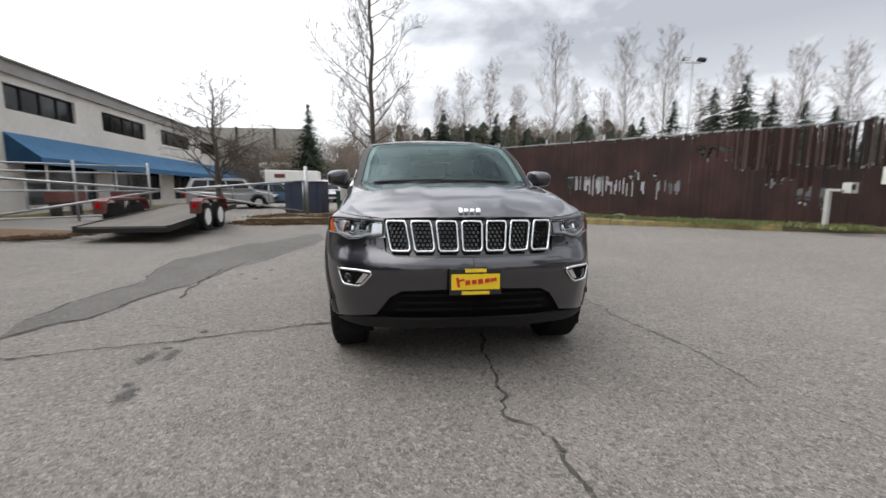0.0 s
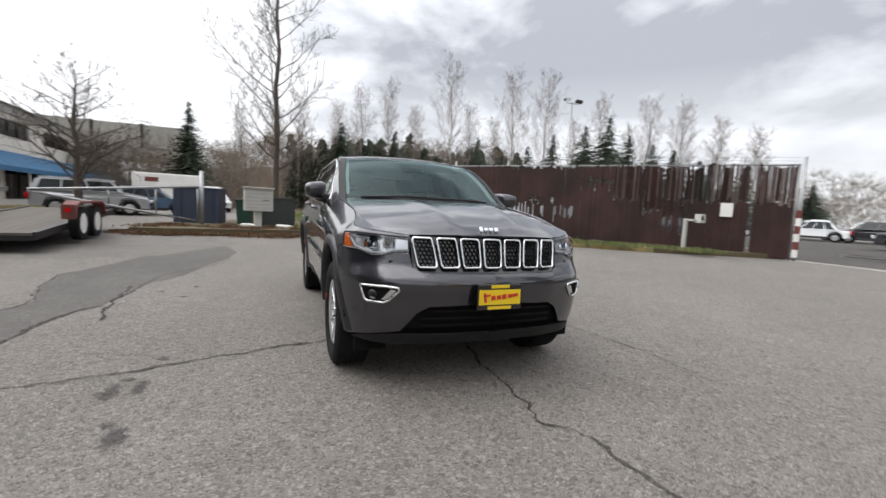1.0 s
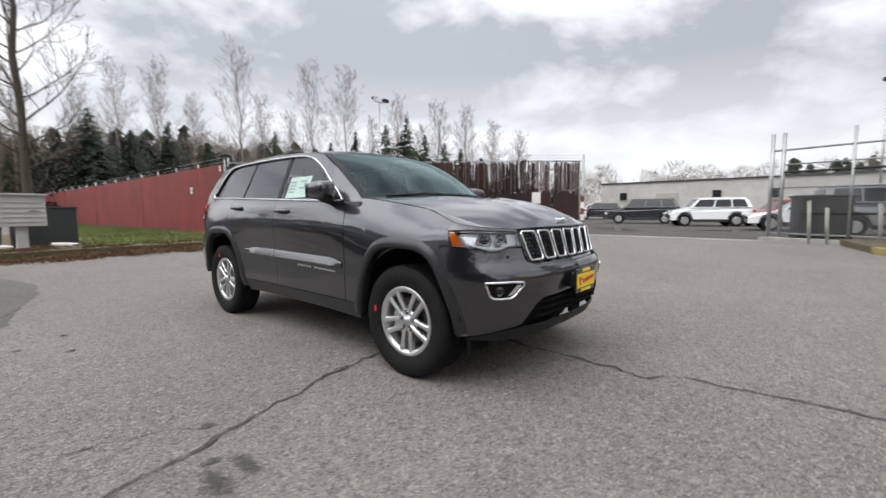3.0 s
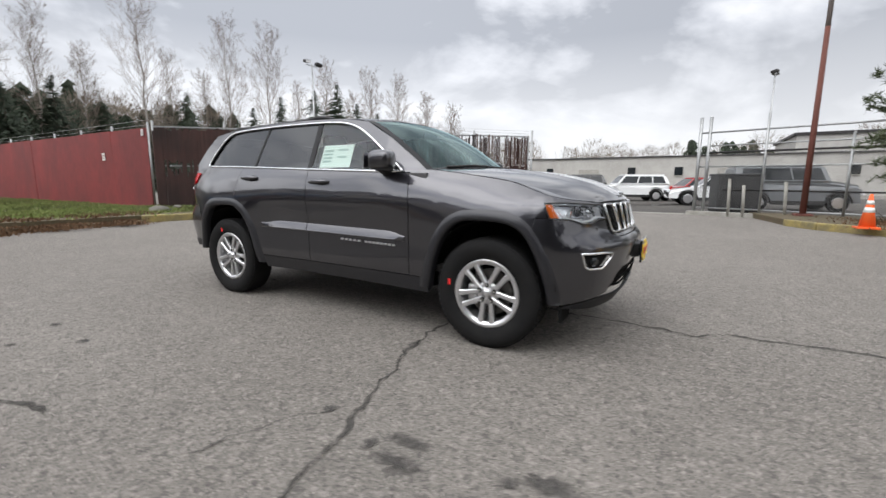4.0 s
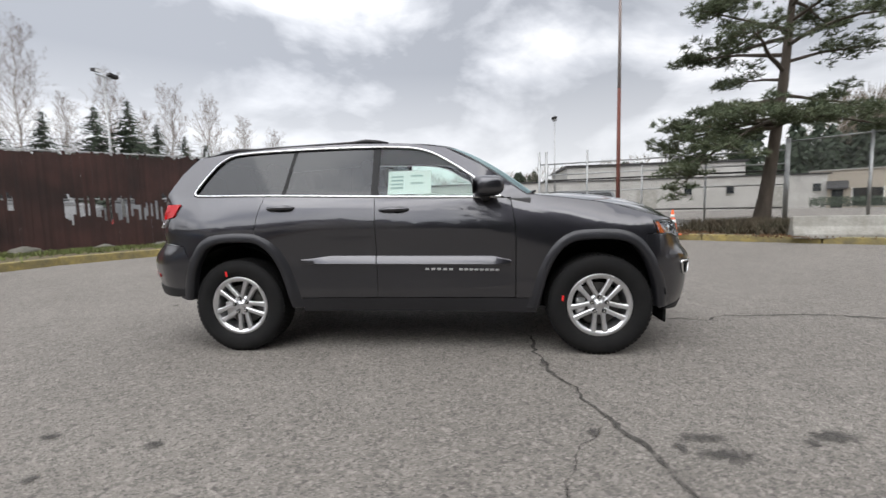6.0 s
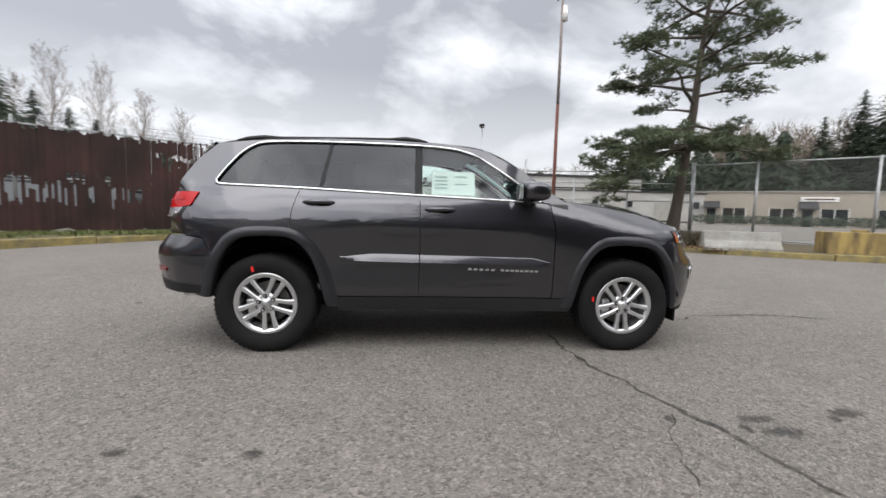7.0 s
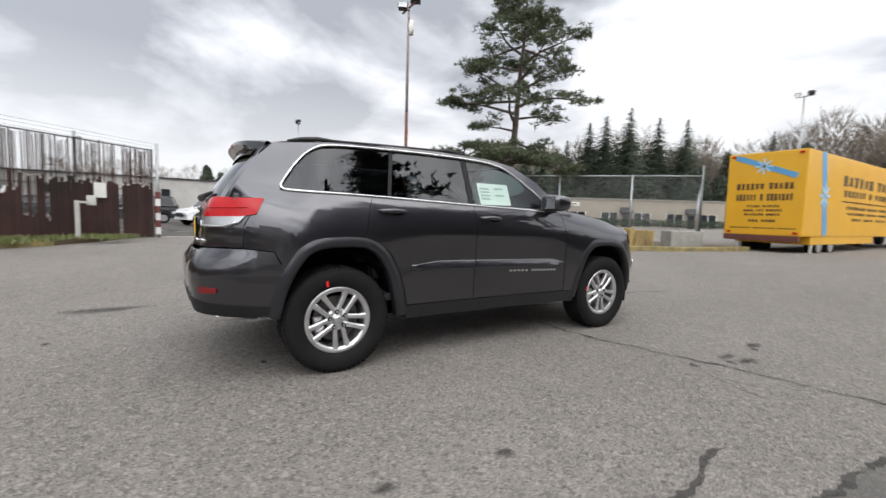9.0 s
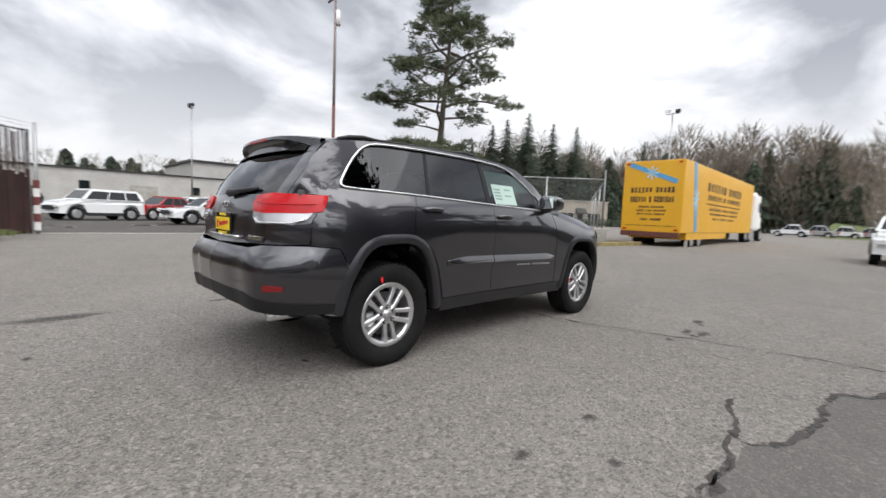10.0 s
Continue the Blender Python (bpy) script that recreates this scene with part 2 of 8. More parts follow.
_nt.links.new(_mx.outputs[0], _nt.nodes["Material Output"].inputs["Surface"])
CONCRETE = mat("concrete", (0.34, 0.33, 0.30), 0.9, var=(0.2, 0.19, 0.165), scale=2.5, amount=0.8, bump=0.4, bump_scale=40, grain=0.12)
YELLOW_KERB = mat("worn_yellow_kerb", (0.33, 0.26, 0.09), 0.85, var=(0.13, 0.115, 0.075), scale=3.5, amount=0.9, bump=0.3, grain=0.15)
YELLOW_BLOCK = mat("stained_yellow_concrete", (0.40, 0.29, 0.10), 0.9, var=(0.10, 0.07, 0.045), scale=2.4, amount=1.0, bump=0.4, stretch=(2.4, 2.4, 0.5))
GRASS = mat("grass", (0.085, 0.125, 0.030), 0.9, var=(0.14, 0.12, 0.055), scale=3, amount=0.9, island=0.35)
GREEN_GRASS = mat("green_grass", (0.13, 0.18, 0.04), 0.9, var=(0.19, 0.20, 0.07), scale=2, amount=0.8, island=0.3)
PUDDLE = mat("puddle_water", (0.03, 0.03, 0.03), 0.03, spec=0.8)
LAWN = mat("mown_lawn", (0.075, 0.105, 0.03), 0.95, var=(0.15, 0.15, 0.06), scale=0.6, amount=0.8, bump=0.4, bump_scale=20, grain=0.2)
SOIL = mat("soil_and_moss", (0.085, 0.075, 0.04), 0.95, var=(0.11, 0.075, 0.045), scale=2.2, amount=0.9, bump=0.5, bump_scale=25, grain=0.25)
LEAF_LITTER = mat("leaf_litter", (0.14, 0.075, 0.035), 0.95, var=(0.07, 0.045, 0.03), scale=6, bump=0.5, grain=0.3, island=0.3)
SLAT = mat("rust_brown_slat", (0.036, 0.0125, 0.0095), 0.8, var=(0.015, 0.008, 0.0065), scale=1.3, amount=0.9, island=0.4, stretch=(6, 6, 0.6))
# paler copy of the slat brown: skylight on turned slats, put into the colour
SLAT_SKYLIT = mat("skylit_slat", (0.115, 0.078, 0.068), 0.8, var=(0.05, 0.03, 0.026), scale=2, amount=0.9, island=0.4, stretch=(6, 6, 0.6))
_nt = SLAT.node_tree
_g, _n, _r, _m = (_nt.nodes.new("ShaderNode" + k) for k in ("NewGeometry", "TexNoise", "MapRange", "HueSaturation"))
_n.inputs["Scale"].default_value, _n.inputs["Detail"].default_value = 0.9, 5
_nt.links.new(_g.outputs["Position"], _n.inputs["Vector"])
for _k, _v in (("From Min", 0.32), ("From Max", 0.7), ("To Min", 0.45), ("To Max", 1.5)):
    _r.inputs[_k].default_value = _v
_nt.links.new(_n.outputs["Fac"], _r.inputs["Value"])
_nt.links.new(_nt.nodes["Principled BSDF"].inputs["Base Color"].links[0].from_socket, _m.inputs["Color"])
_nt.links.new(_r.outputs[0], _m.inputs["Value"])
_nt.links.new(_m.outputs[0], _nt.nodes["Principled BSDF"].inputs["Base Color"])
RED_WALL = mat("red_painted_sheet", (0.20, 0.028, 0.026), 0.7, var=(0.11, 0.022, 0.022), scale=0.9, amount=0.8, grain=0.1, stretch=(1, 1, 0.5))
GALV = mat("galvanised_steel", (0.42, 0.43, 0.43), 0.45, 0.8, var=(0.25, 0.25, 0.25), scale=5, amount=0.6)
RUST = mat("rusted_steel", (0.16, 0.055, 0.04), 0.8, 0.2, var=(0.09, 0.04, 0.035), scale=4, bump=0.3, stretch=(1, 1, 0.3))
RUST_GREY = mat("faded_rusty_paint", (0.22, 0.16, 0.145), 0.75, 0.2, var=(0.30, 0.28, 0.27), scale=3, amount=0.9, stretch=(1, 1, 0.2))
DARK_STEEL = mat("dark_steel", (0.03, 0.03, 0.032), 0.5, 0.6, var=(0.06, 0.05, 0.045), scale=5)
POST_WHITE = mat("dirty_white_post_paint", (0.46, 0.45, 0.42), 0.7, var=(0.3, 0.29, 0.26), scale=3)
WHITE_PAINT = mat("white_paint", (0.78, 0.77, 0.74), 0.6, var=(0.6, 0.58, 0.54), scale=1.2, amount=0.5, grain=0.04)
BEIGE_WALL = mat("cream_painted_wall", (0.78, 0.75, 0.69), 0.85, var=(0.58, 0.54, 0.47), scale=0.5, amount=0.6, grain=0.05)
TAN_WALL = mat("tan_block_wall", (0.33, 0.29, 0.235), 0.9, var=(0.26, 0.23, 0.19), scale=0.4, amount=0.7, grain=0.06)
PALE_WALL = mat("pale_warehouse_wall", (0.40, 0.39, 0.365), 0.85, var=(0.29, 0.28, 0.26), scale=0.5, amount=0.7, grain=0.06)
AWNING_BLUE = mat("blue_awning_fabric", (0.035, 0.12, 0.24), 0.8, var=(0.05, 0.17, 0.31), scale=1.2, amount=0.8, bump=0.2)
BARK = mat("bark", (0.060, 0.048, 0.038), 0.95, var=(0.11, 0.088, 0.07), scale=5, amount=0.8, bump=0.8, bump_scale=18, stretch=(1, 1, 0.25))
BIRCH = mat("pale_birch_bark", (0.36, 0.33, 0.30), 0.9, var=(0.16, 0.14, 0.12), scale=4, amount=0.8)
TWIG = mat("twigs", (0.20, 0.155, 0.125), 0.95, var=(0.12, 0.095, 0.08), scale=3)
NEEDLES = mat("conifer_needles", (0.030, 0.045, 0.028), 0.85, var=(0.050, 0.064, 0.038), scale=1.4, amount=0.9, island=0.45)
PINE_NEEDLES = mat("pine_needles", (0.088, 0.115, 0.058), 0.8, var=(0.115, 0.13, 0.07), scale=1.2, amount=0.9, island=0.45)
BRUSH = mat("leafless_brush", (0.20, 0.165, 0.13), 0.95, var=(0.13, 0.11, 0.085), scale=0.25, amount=0.9, island=0.35)
ROCK = mat("verge_rock", (0.16, 0.15, 0.13), 0.9, var=(0.09, 0.09, 0.07), scale=5, amount=0.8, bump=0.5)
MOSSY_KERB = mat("mossy_kerb", (0.15, 0.12, 0.07), 0.95, var=(0.075, 0.06, 0.035), scale=3, amount=0.95, bump=0.4, grain=0.25)
MESH_WIRE = mat("weathered_fence_wire", (0.20, 0.20, 0.20), 0.6, 0.3, var=(0.12, 0.12, 0.12), scale=5)
SHRUB = mat("winter_shrub", (0.10, 0.075, 0.05), 0.95, var=(0.06, 0.06, 0.035), scale=2, amount=0.9, island=0.4)
DARK_GLASS = mat("dark_window_glass", (0.012, 0.015, 0.017), 0.06, spec=0.4)
TYRE = mat("tyre_rubber", (0.010, 0.010, 0.0105), 0.8, var=(0.018, 0.017, 0.016), scale=12, bump=0.15, spec=0.2)
ALLOY = mat("silver_alloy", (0.68, 0.68, 0.69), 0.28, 0.85, var=(0.60, 0.60, 0.61), scale=8)
ORANGE = mat("orange_cone_plastic", (0.85, 0.13, 0.02), 0.5, var=(0.6, 0.1, 0.03), scale=6)
REFLECT_WHITE = mat("white_reflective_band", (0.75, 0.75, 0.72), 0.4)
TRAILER_YELLOW = mat("yellow_trailer_paint", (0.78, 0.42, 0.02), 0.4, var=(0.70, 0.36, 0.02), scale=0.8, amount=0.7, coat=0.2)
SIGN_BLUE = mat("light_blue_vinyl", (0.12, 0.36, 0.62), 0.5, var=(0.1, 0.3, 0.55), scale=3)
SIGN_PALE = mat("pale_blue_vinyl", (0.42, 0.62, 0.75), 0.5)
SIGN_DARK = mat("dark_lettering_vinyl", (0.09, 0.05, 0.02), 0.5)
BLACK_PLASTIC = mat("black_plastic", (0.018, 0.018, 0.019), 0.55, bump=0.1, bump_scale=200)
WOOD_DECK = mat("weathered_deck_planks", (0.13, 0.115, 0.098), 0.9, var=(0.075, 0.07, 0.062), scale=3, island=0.2, stretch=(1, 8, 1))
RED_PAINT = mat("dull_red_paint", (0.15, 0.032, 0.026), 0.6, var=(0.12, 0.04, 0.035), scale=4)
BLUE_BIN = mat("dark_blue_steel", (0.025, 0.035, 0.065), 0.6, var=(0.04, 0.045, 0.06), scale=2)
CREAM_BOX = mat("cream_cabinet_paint", (0.52, 0.52, 0.49), 0.6, var=(0.40, 0.40, 0.37), scale=2)
GREEN_PLASTIC = mat("dark_green_plastic", (0.012, 0.048, 0.034), 0.5, var=(0.016, 0.036, 0.028), scale=3)
DARK_CABINET = mat("dark_green_cabinet_paint", (0.02, 0.026, 0.024), 0.6, var=(0.03, 0.034, 0.03), scale=3)
LENS_RED = mat("red_lens", (0.46, 0.003, 0.006), 0.14, coat=0.12, spec=0.3)
REFLECTOR_RED = mat("dark_red_reflector", (0.20, 0.004, 0.006), 0.2, coat=0.5)
LAMP_GLASS = mat("lamp_glass", (0.75, 0.76, 0.78), 0.15, spec=0.8)
ROAD_WHITE = mat("worn_white_marking", (0.5, 0.5, 0.48), 0.8, var=(0.2, 0.19, 0.18), scale=8, amount=0.8)

# ---- mesh helpers ----


def link(name, bm, material, parent=None, smooth=False, label=""):
    me = bpy.data.meshes.new(name)
    bm.to_mesh(me)
    bm.free()
    for m in material if isinstance(material, (list, tuple)) else (material,):
        me.materials.append(m)
    if smooth:
        me.polygons.foreach_set("use_smooth", [True] * len(me.polygons))
    ob = new(name, me)
    if parent:
        ob.parent = parent
    return tagged(ob, label)


def part(name, bm, material, parent, label="", smooth=False):
    return link(name, bm, material, parent, smooth, label)


def raw(name, verts, faces, material, parent=None, smooth=False, label=""):
    me = bpy.data.meshes.new(name)
    me.from_pydata([tuple(v) for v in verts], [], [tuple(f) for f in faces])
    me.materials.append(material)
    if smooth:
        me.polygons.foreach_set("use_smooth", [True] * len(me.polygons))
    ob = new(name, me)
    if parent:
        ob.parent = parent
    return tagged(ob, label)


def thing(name, m, label, category, group="", kind=""):
    ob = new(name)
    ob.matrix_world = m
    return tagged(ob, label, category, group, kind)


def box(bm, c, s, bevel=0.0, m=None):
    made = bmesh.ops.create_cube(bm, size=1.0, matrix=(m or Matrix()) @ Matrix.LocRotScale(c, None, s))
    if bevel:
        edges = list({e for v in made["verts"] for e in v.link_edges})
        bmesh.ops.bevel(bm, geom=edges, offset=bevel, segments=2, affect="EDGES", profile=0.6)
    return made


def rod(bm, a, b, r0, r1=None, n=8):
    a, b = Vector(a), Vector(b)
    d = b - a
    m = Matrix.Translation((a + b) / 2) @ d.to_track_quat("Z", "Y").to_matrix().to_4x4()
    bmesh.ops.create_cone(bm, cap_ends=True, segments=n, radius1=r0, radius2=r0 if r1 is None else r1, depth=d.length, matrix=m)


def prism(bm, pts, z0, z1, m=None):
    """An upright prism over a plan outline."""
    m = m or Matrix()
    lo = [bm.verts.new(m @ Vector((x, y, z0))) for x, y in pts]
    hi = [bm.verts.new(m @ Vector((x, y, z1))) for x, y in pts]
    n = len(pts)
    for i in range(n):
        bm.faces.new((lo[i], lo[(i + 1) % n], hi[(i + 1) % n], hi[i]))
    bm.faces.new(hi)
    bm.faces.new(lo[::-1])
    bmesh.ops.recalc_face_normals(bm, faces=bm.faces[:])


def tube(bm, pts, r, n=8, closed=False):
    """A round bar along points; r is one radius or one for each."""
    pts = [Vector(p) for p in pts]
    rs = r if isinstance(r, (list, tuple)) else [r] * len(pts)
    rings = []
    for i, p in enumerate(pts):
        if closed:
            d = pts[(i + 1) % len(pts)] - pts[i - 1]
        else:
            d = pts[min(i + 1, len(pts) - 1)] - pts[max(i - 1, 0)]
        d.normalize()
        if i == 0:
            u = d.cross(Vector((0, 0, 1)) if abs(d.z) < 0.95 else Vector((0, 1, 0))).normalized()
        else:
            u = (u - d * u.dot(d)).normalized()
        v = d.cross(u)
        rings.append([bm.verts.new(p + rs[i] * (math.cos(k * math.tau / n) * u + math.sin(k * math.tau / n) * v)) for k in range(n)])
    last = len(rings) if closed else len(rings) - 1
    for i in range(last):
        a, b = rings[i], rings[(i + 1) % len(rings)]
        for k in range(n):
            bm.faces.new((a[k], a[(k + 1) % n], b[(k + 1) % n], b[k]))
    if not closed:
        bm.faces.new(rings[0])
        bm.faces.new(rings[-1][::-1])
    bmesh.ops.recalc_face_normals(bm, faces=bm.faces[:])


def smooth01(t):
    t = max(0.0, min(1.0, t))
    return t * t * (3 - 2 * t)


def gz(x, y):
    """Height of the paved ground: level round the car, a little higher at the edges of the lot."""
    return 0.15 * smooth01((math.hypot(x + 1, y) - 4) / 8)

# ---- ground ----


def spread(inner, step, outer):
    a = [i * step for i in range(int(inner / step) + 1)]
    v = inner
    while v < outer:
        v = v * 1.35
        a.append(min(v, outer))
    return [-t for t in a[:0:-1]] + a


gxs = spread(26, 0.5, 2600)
nn = len(gxs)
raw("ground", [(x, y, gz(x, y)) for y in gxs for x in gxs],
    [(j * nn + i, j * nn + i + 1, (j + 1) * nn + i + 1, (j + 1) * nn + i) for j in range(nn - 1) for i in range(nn - 1)], ASPHALT, smooth=True)
tagged(bpy.data.objects["ground"], "worn grey asphalt lot with exposed aggregate", "ground", kind="structure")


def hill(x, y):
    """Height of the wooded slope north of the lot."""
    d, a = math.hypot(x + 2.5, y + 1.5), math.degrees(math.atan2(x + 2.5, y + 1.5))
    return 9.5 * smooth01((d - 54) / 60) * smooth01((a + 9) / 8) * smooth01((44 - a) / 22)


def verge(name, outline, material, top, label):
    bm = bmesh.new()
    prism(bm, outline, 0.0, top)
    bmesh.ops.triangulate(bm, faces=bm.faces[:])
    return tagged(link(name, bm, material), label, "verge", kind="structure")


def kerb(name, line, material, label, width=0.16, top=0.31):
    """A kerb of cast lengths along a line, each a little out of true."""
    rnd = random.Random(len(line) * 7 + int(line[0][0]))
    ob = thing(name, Matrix(), label, "kerb", kind="structure")
    for (x0, y0), (x1, y1) in zip(line, line[1:]):
        total = math.hypot(x1 - x0, y1 - y0)
        n = max(1, round(total / 1.8))
        for i in range(n):
            a, b = (i + 0.004) / n, (i + 0.996) / n
            cx, cy = x0 + (x1 - x0) * (a + b) / 2, y0 + (y1 - y0) * (a + b) / 2
            bm = bmesh.new()
            box(bm, (0, 0, 0), (total * (b - a), width, top + 0.05), 0.03)
            m = pose(cx, cy, (top - 0.05) / 2 + rnd.uniform(-0.012, 0.012), rnd.uniform(-2, 2), 0, math.degrees(math.atan2(y1 - y0, x1 - x0)) + rnd.uniform(-0.6, 0.6))
            bmesh.ops.transform(bm, matrix=m, verts=bm.verts[:])
            part("kerb_stone", bm, material, ob)
    return ob


KERB_N = [(-5.0, 9.0), (-3.2, 9.15), (-1.0, 9.45), (1.8, 9.5), (4.2, 9.0), (6.4, 7.75), (8.4, 6.55), (9.9, 5.2)]
KERB_E = [(9.9, -4.7), (9.0, -5.15), (7.9, -6.4), (6.4, -8.3), (5.2, -10.2), (4.5, -12.2), (4.0, -14.6), (3.8, -16.2)]
FENCE_A, FENCE_B = Vector((4.2, 13.6, 0)), Vector((13.4, 3.3, 0))
verge("verge_north", KERB_N + [(11.0, 4.6), (13.5, 3.5), (14.3, 4.2), (4.9, 15.0), (4.0, 55), (0.2, 55), (-0.8, 24), (-3.5, 14.2), (-5.4, 11.0)], SOIL, 0.30,
      "mossy verge of thin grass and leaf litter behind the kerb")
verge("verge_east", KERB_E + [(6.0, -16.0), (7.6, -14.4), (11.5, -10.8), (13.0, -4.2)], SOIL, 0.30, "strip of brown soil and moss below the chain link fence")
kerb("kerb_north", KERB_N[3:], YELLOW_KERB, "low kerb with worn yellow paint and moss")
kerb("kerb_drive", KERB_N[:4], MOSSY_KERB, "low kerb buried in moss and brown leaf litter", 0.3, 0.19)
kerb("kerb_east", KERB_E, YELLOW_KERB, "low kerb with flaking yellow paint")
kerb("kerb_west", [(-16, 3.2), (-12, 4.0), (-9.2, 4.9), (-7.7, 5.5)], MOSSY_KERB, "dirty kerb end buried in leaf litter beside the driveway", 0.2, 0.22)
verge("verge_west", [(-16, 3.3), (-12, 4.1), (-9.2, 5.0), (-7.7, 5.6), (-8.2, 6.4), (-11.5, 7.4), (-16, 7.0)], LEAF_LITTER, 0.21, "kerbed strip covered in brown leaf litter")

hill_d, hill_a = [52 + 6 * i for i in range(16)], [-10 + 2 * i for i in range(30)]
raw("slope", [(-2.5 + d * math.sin(radians(a)), -1.5 + d * math.cos(radians(a)), 0.12 + hill(-2.5 + d * math.sin(radians(a)), -1.5 + d * math.cos(radians(a)))) for d in hill_d for a in hill_a],
    [(j * 30 + i, j * 30 + i + 1, (j + 1) * 30 + i + 1, (j + 1) * 30 + i) for j in range(15) for i in range(29)], LEAF_LITTER, smooth=True)
tagged(bpy.data.objects["slope"], "brown wooded slope beyond the lot", "hillside", kind="structure")
# the grassy rise at the far end of the drive
bank_rows = [(-68, 0.10), (-74, 0.5), (-82, 1.4), (-92, 2.4), (-102, 2.8)]
bank_cols = [-41 + 3.5 * i for i in range(13)]
raw("bank", [(x, y + 1.5 * math.sin(x * 0.2), z * (0.9 + 0.15 * math.sin(x * 0.35))) for y, z in bank_rows for x in bank_cols],
    [(j * 13 + i, j * 13 + i + 1, (j + 1) * 13 + i + 1, (j + 1) * 13 + i) for j in range(4) for i in range(12)], LAWN, smooth=True)
tagged(bpy.data.objects["bank"], "green grass rise at the far end of the drive", "verge", kind="structure")


def tufts(name, spots, n, h, material, label, seed, spread_r=0.5):
    """Grass and litter as many single blades."""
    rnd = random.Random(seed)
    vs, fs = [], []
    for _ in range(n):
        x, y, z, r = rnd.choice(spots)
        a, d = rnd.uniform(0, math.tau), abs(rnd.gauss(0, r))
        x, y = x + d * math.cos(a), y + d * math.sin(a)
        hh, w, b = h * rnd.uniform(0.4, 1.2), rnd.uniform(0.012, 0.03), rnd.uniform(0, math.tau)
        dx, dy = w * math.cos(b), w * math.sin(b)
        lx, ly = rnd.gauss(0, 0.5) * hh, rnd.gauss(0, 0.5) * hh
        i = len(vs)
        vs += [(x - dx, y - dy, z), (x + dx, y + dy, z), (x + lx, y + ly, z + hh)]
        fs.append((i, i + 1, i + 2))
    return tagged(raw(name, vs, fs, material), label, "grass", kind="stuff")


rg = random.Random(5)
spots = []
for i in range(90):
    t = rg.random()
    p = FENCE_A.lerp(FENCE_B, t * 0.84)
    off = rg.uniform(0.3, 1.7)
    q = p + Vector((-0.745, -0.667, 0)) * off
    spots.append((q.x, q.y, 0.30, 0.35))
for i in range(70):
    spots.append((rg.uniform(0.8, 3.6), rg.uniform(10.2, 40), 0.30, 0.6))
tufts("verge_grass", spots, 16000, 0.09, GRASS, "thin green and straw-coloured grass", 3)
spots_lawn = [(rg.uniform(0.0, 3.7), rg.uniform(10.4, 30), 0.30, 0.7) for _ in range(120)]
tufts("lawn_grass", spots_lawn, 26000, 0.07, GREEN_GRASS, "short green grass beside the red fence", 12)
spots2 = [(rg.uniform(-5, 3), rg.uniform(9.6, 11.6), 0.30, 0.3) for _ in range(50)] + [(rg.uniform(6.2, 11), rg.uniform(-10, -6), 0.3, 0.5) for _ in range(40)]
spots2 += [(rg.uniform(-5.4, 1.6), rg.uniform(8.7, 9.8), gz(-2, 9.2) + rg.uniform(0.0, 0.1), 0.22) for _ in range(130)]
spots2 += [(x_, 4.9 + (x_ + 9.2) * 0.33 + rg.gauss(0.1, 0.25), 0.18, 0.2) for x_ in [rg.uniform(-14, -7.3) for _ in range(60)]]
tufts("leaf_litter", spots2, 30000, 0.05, LEAF_LITTER, "brown fallen leaves and dead stems on the soil", 4)
spots3 = [(rg.uniform(7.3, 10.2), rg.uniform(-9.6, -7.0), 0.29, 0.35) for _ in range(40)]
tufts("dead_brush", [p for p in spots3 if p[0] + p[1] * 0.6 > 2.6], 6500, 0.38, SHRUB, "brown dead brush heaped below the pine", 6)


def ribbon(name, line, width, material, label, category, seed, lift=0.006, parent=None):
    """A jagged crack, following the paving."""
    rnd = random.Random(seed)
    pts = []
    for (x0, y0), (x1, y1) in zip(line, line[1:]):
        n = max(2, int(math.hypot(x1 - x0, y1 - y0) / 0.035))
        for i in range(n):
            pts.append((x0 + (x1 - x0) * i / n, y0 + (y1 - y0) * i / n))
    pts.append(line[-1])
    vs, fs, w, side = [], [], 0.0, 0.0
    for i, (x, y) in enumerate(pts):
        x1, y1 = pts[min(i + 1, len(pts) - 1)]
        x0, y0 = pts[max(i - 1, 0)]
        d = math.hypot(x1 - x0, y1 - y0) or 1
        nx, ny = -(y1 - y0) / d, (x1 - x0) / d
        side = side * 0.8 + rnd.gauss(0, 0.011)
        w = max(0.1, 0.6 * w + 0.4 * abs(rnd.gauss(0.9, 0.7))) * (1 if 2 < i < len(pts) - 3 else 0.3)
        for s in (-1, 1):
            k = side + s * width * w / 2
            px, py = x + nx * k, y + ny * k
            vs.append((px, py, gz(px, py) + lift))
        if i:
            j = 2 * i
            fs.append((j - 2, j, j + 1, j - 1))
    return tagged(raw(name, vs, fs, material), label, category, kind="structure")


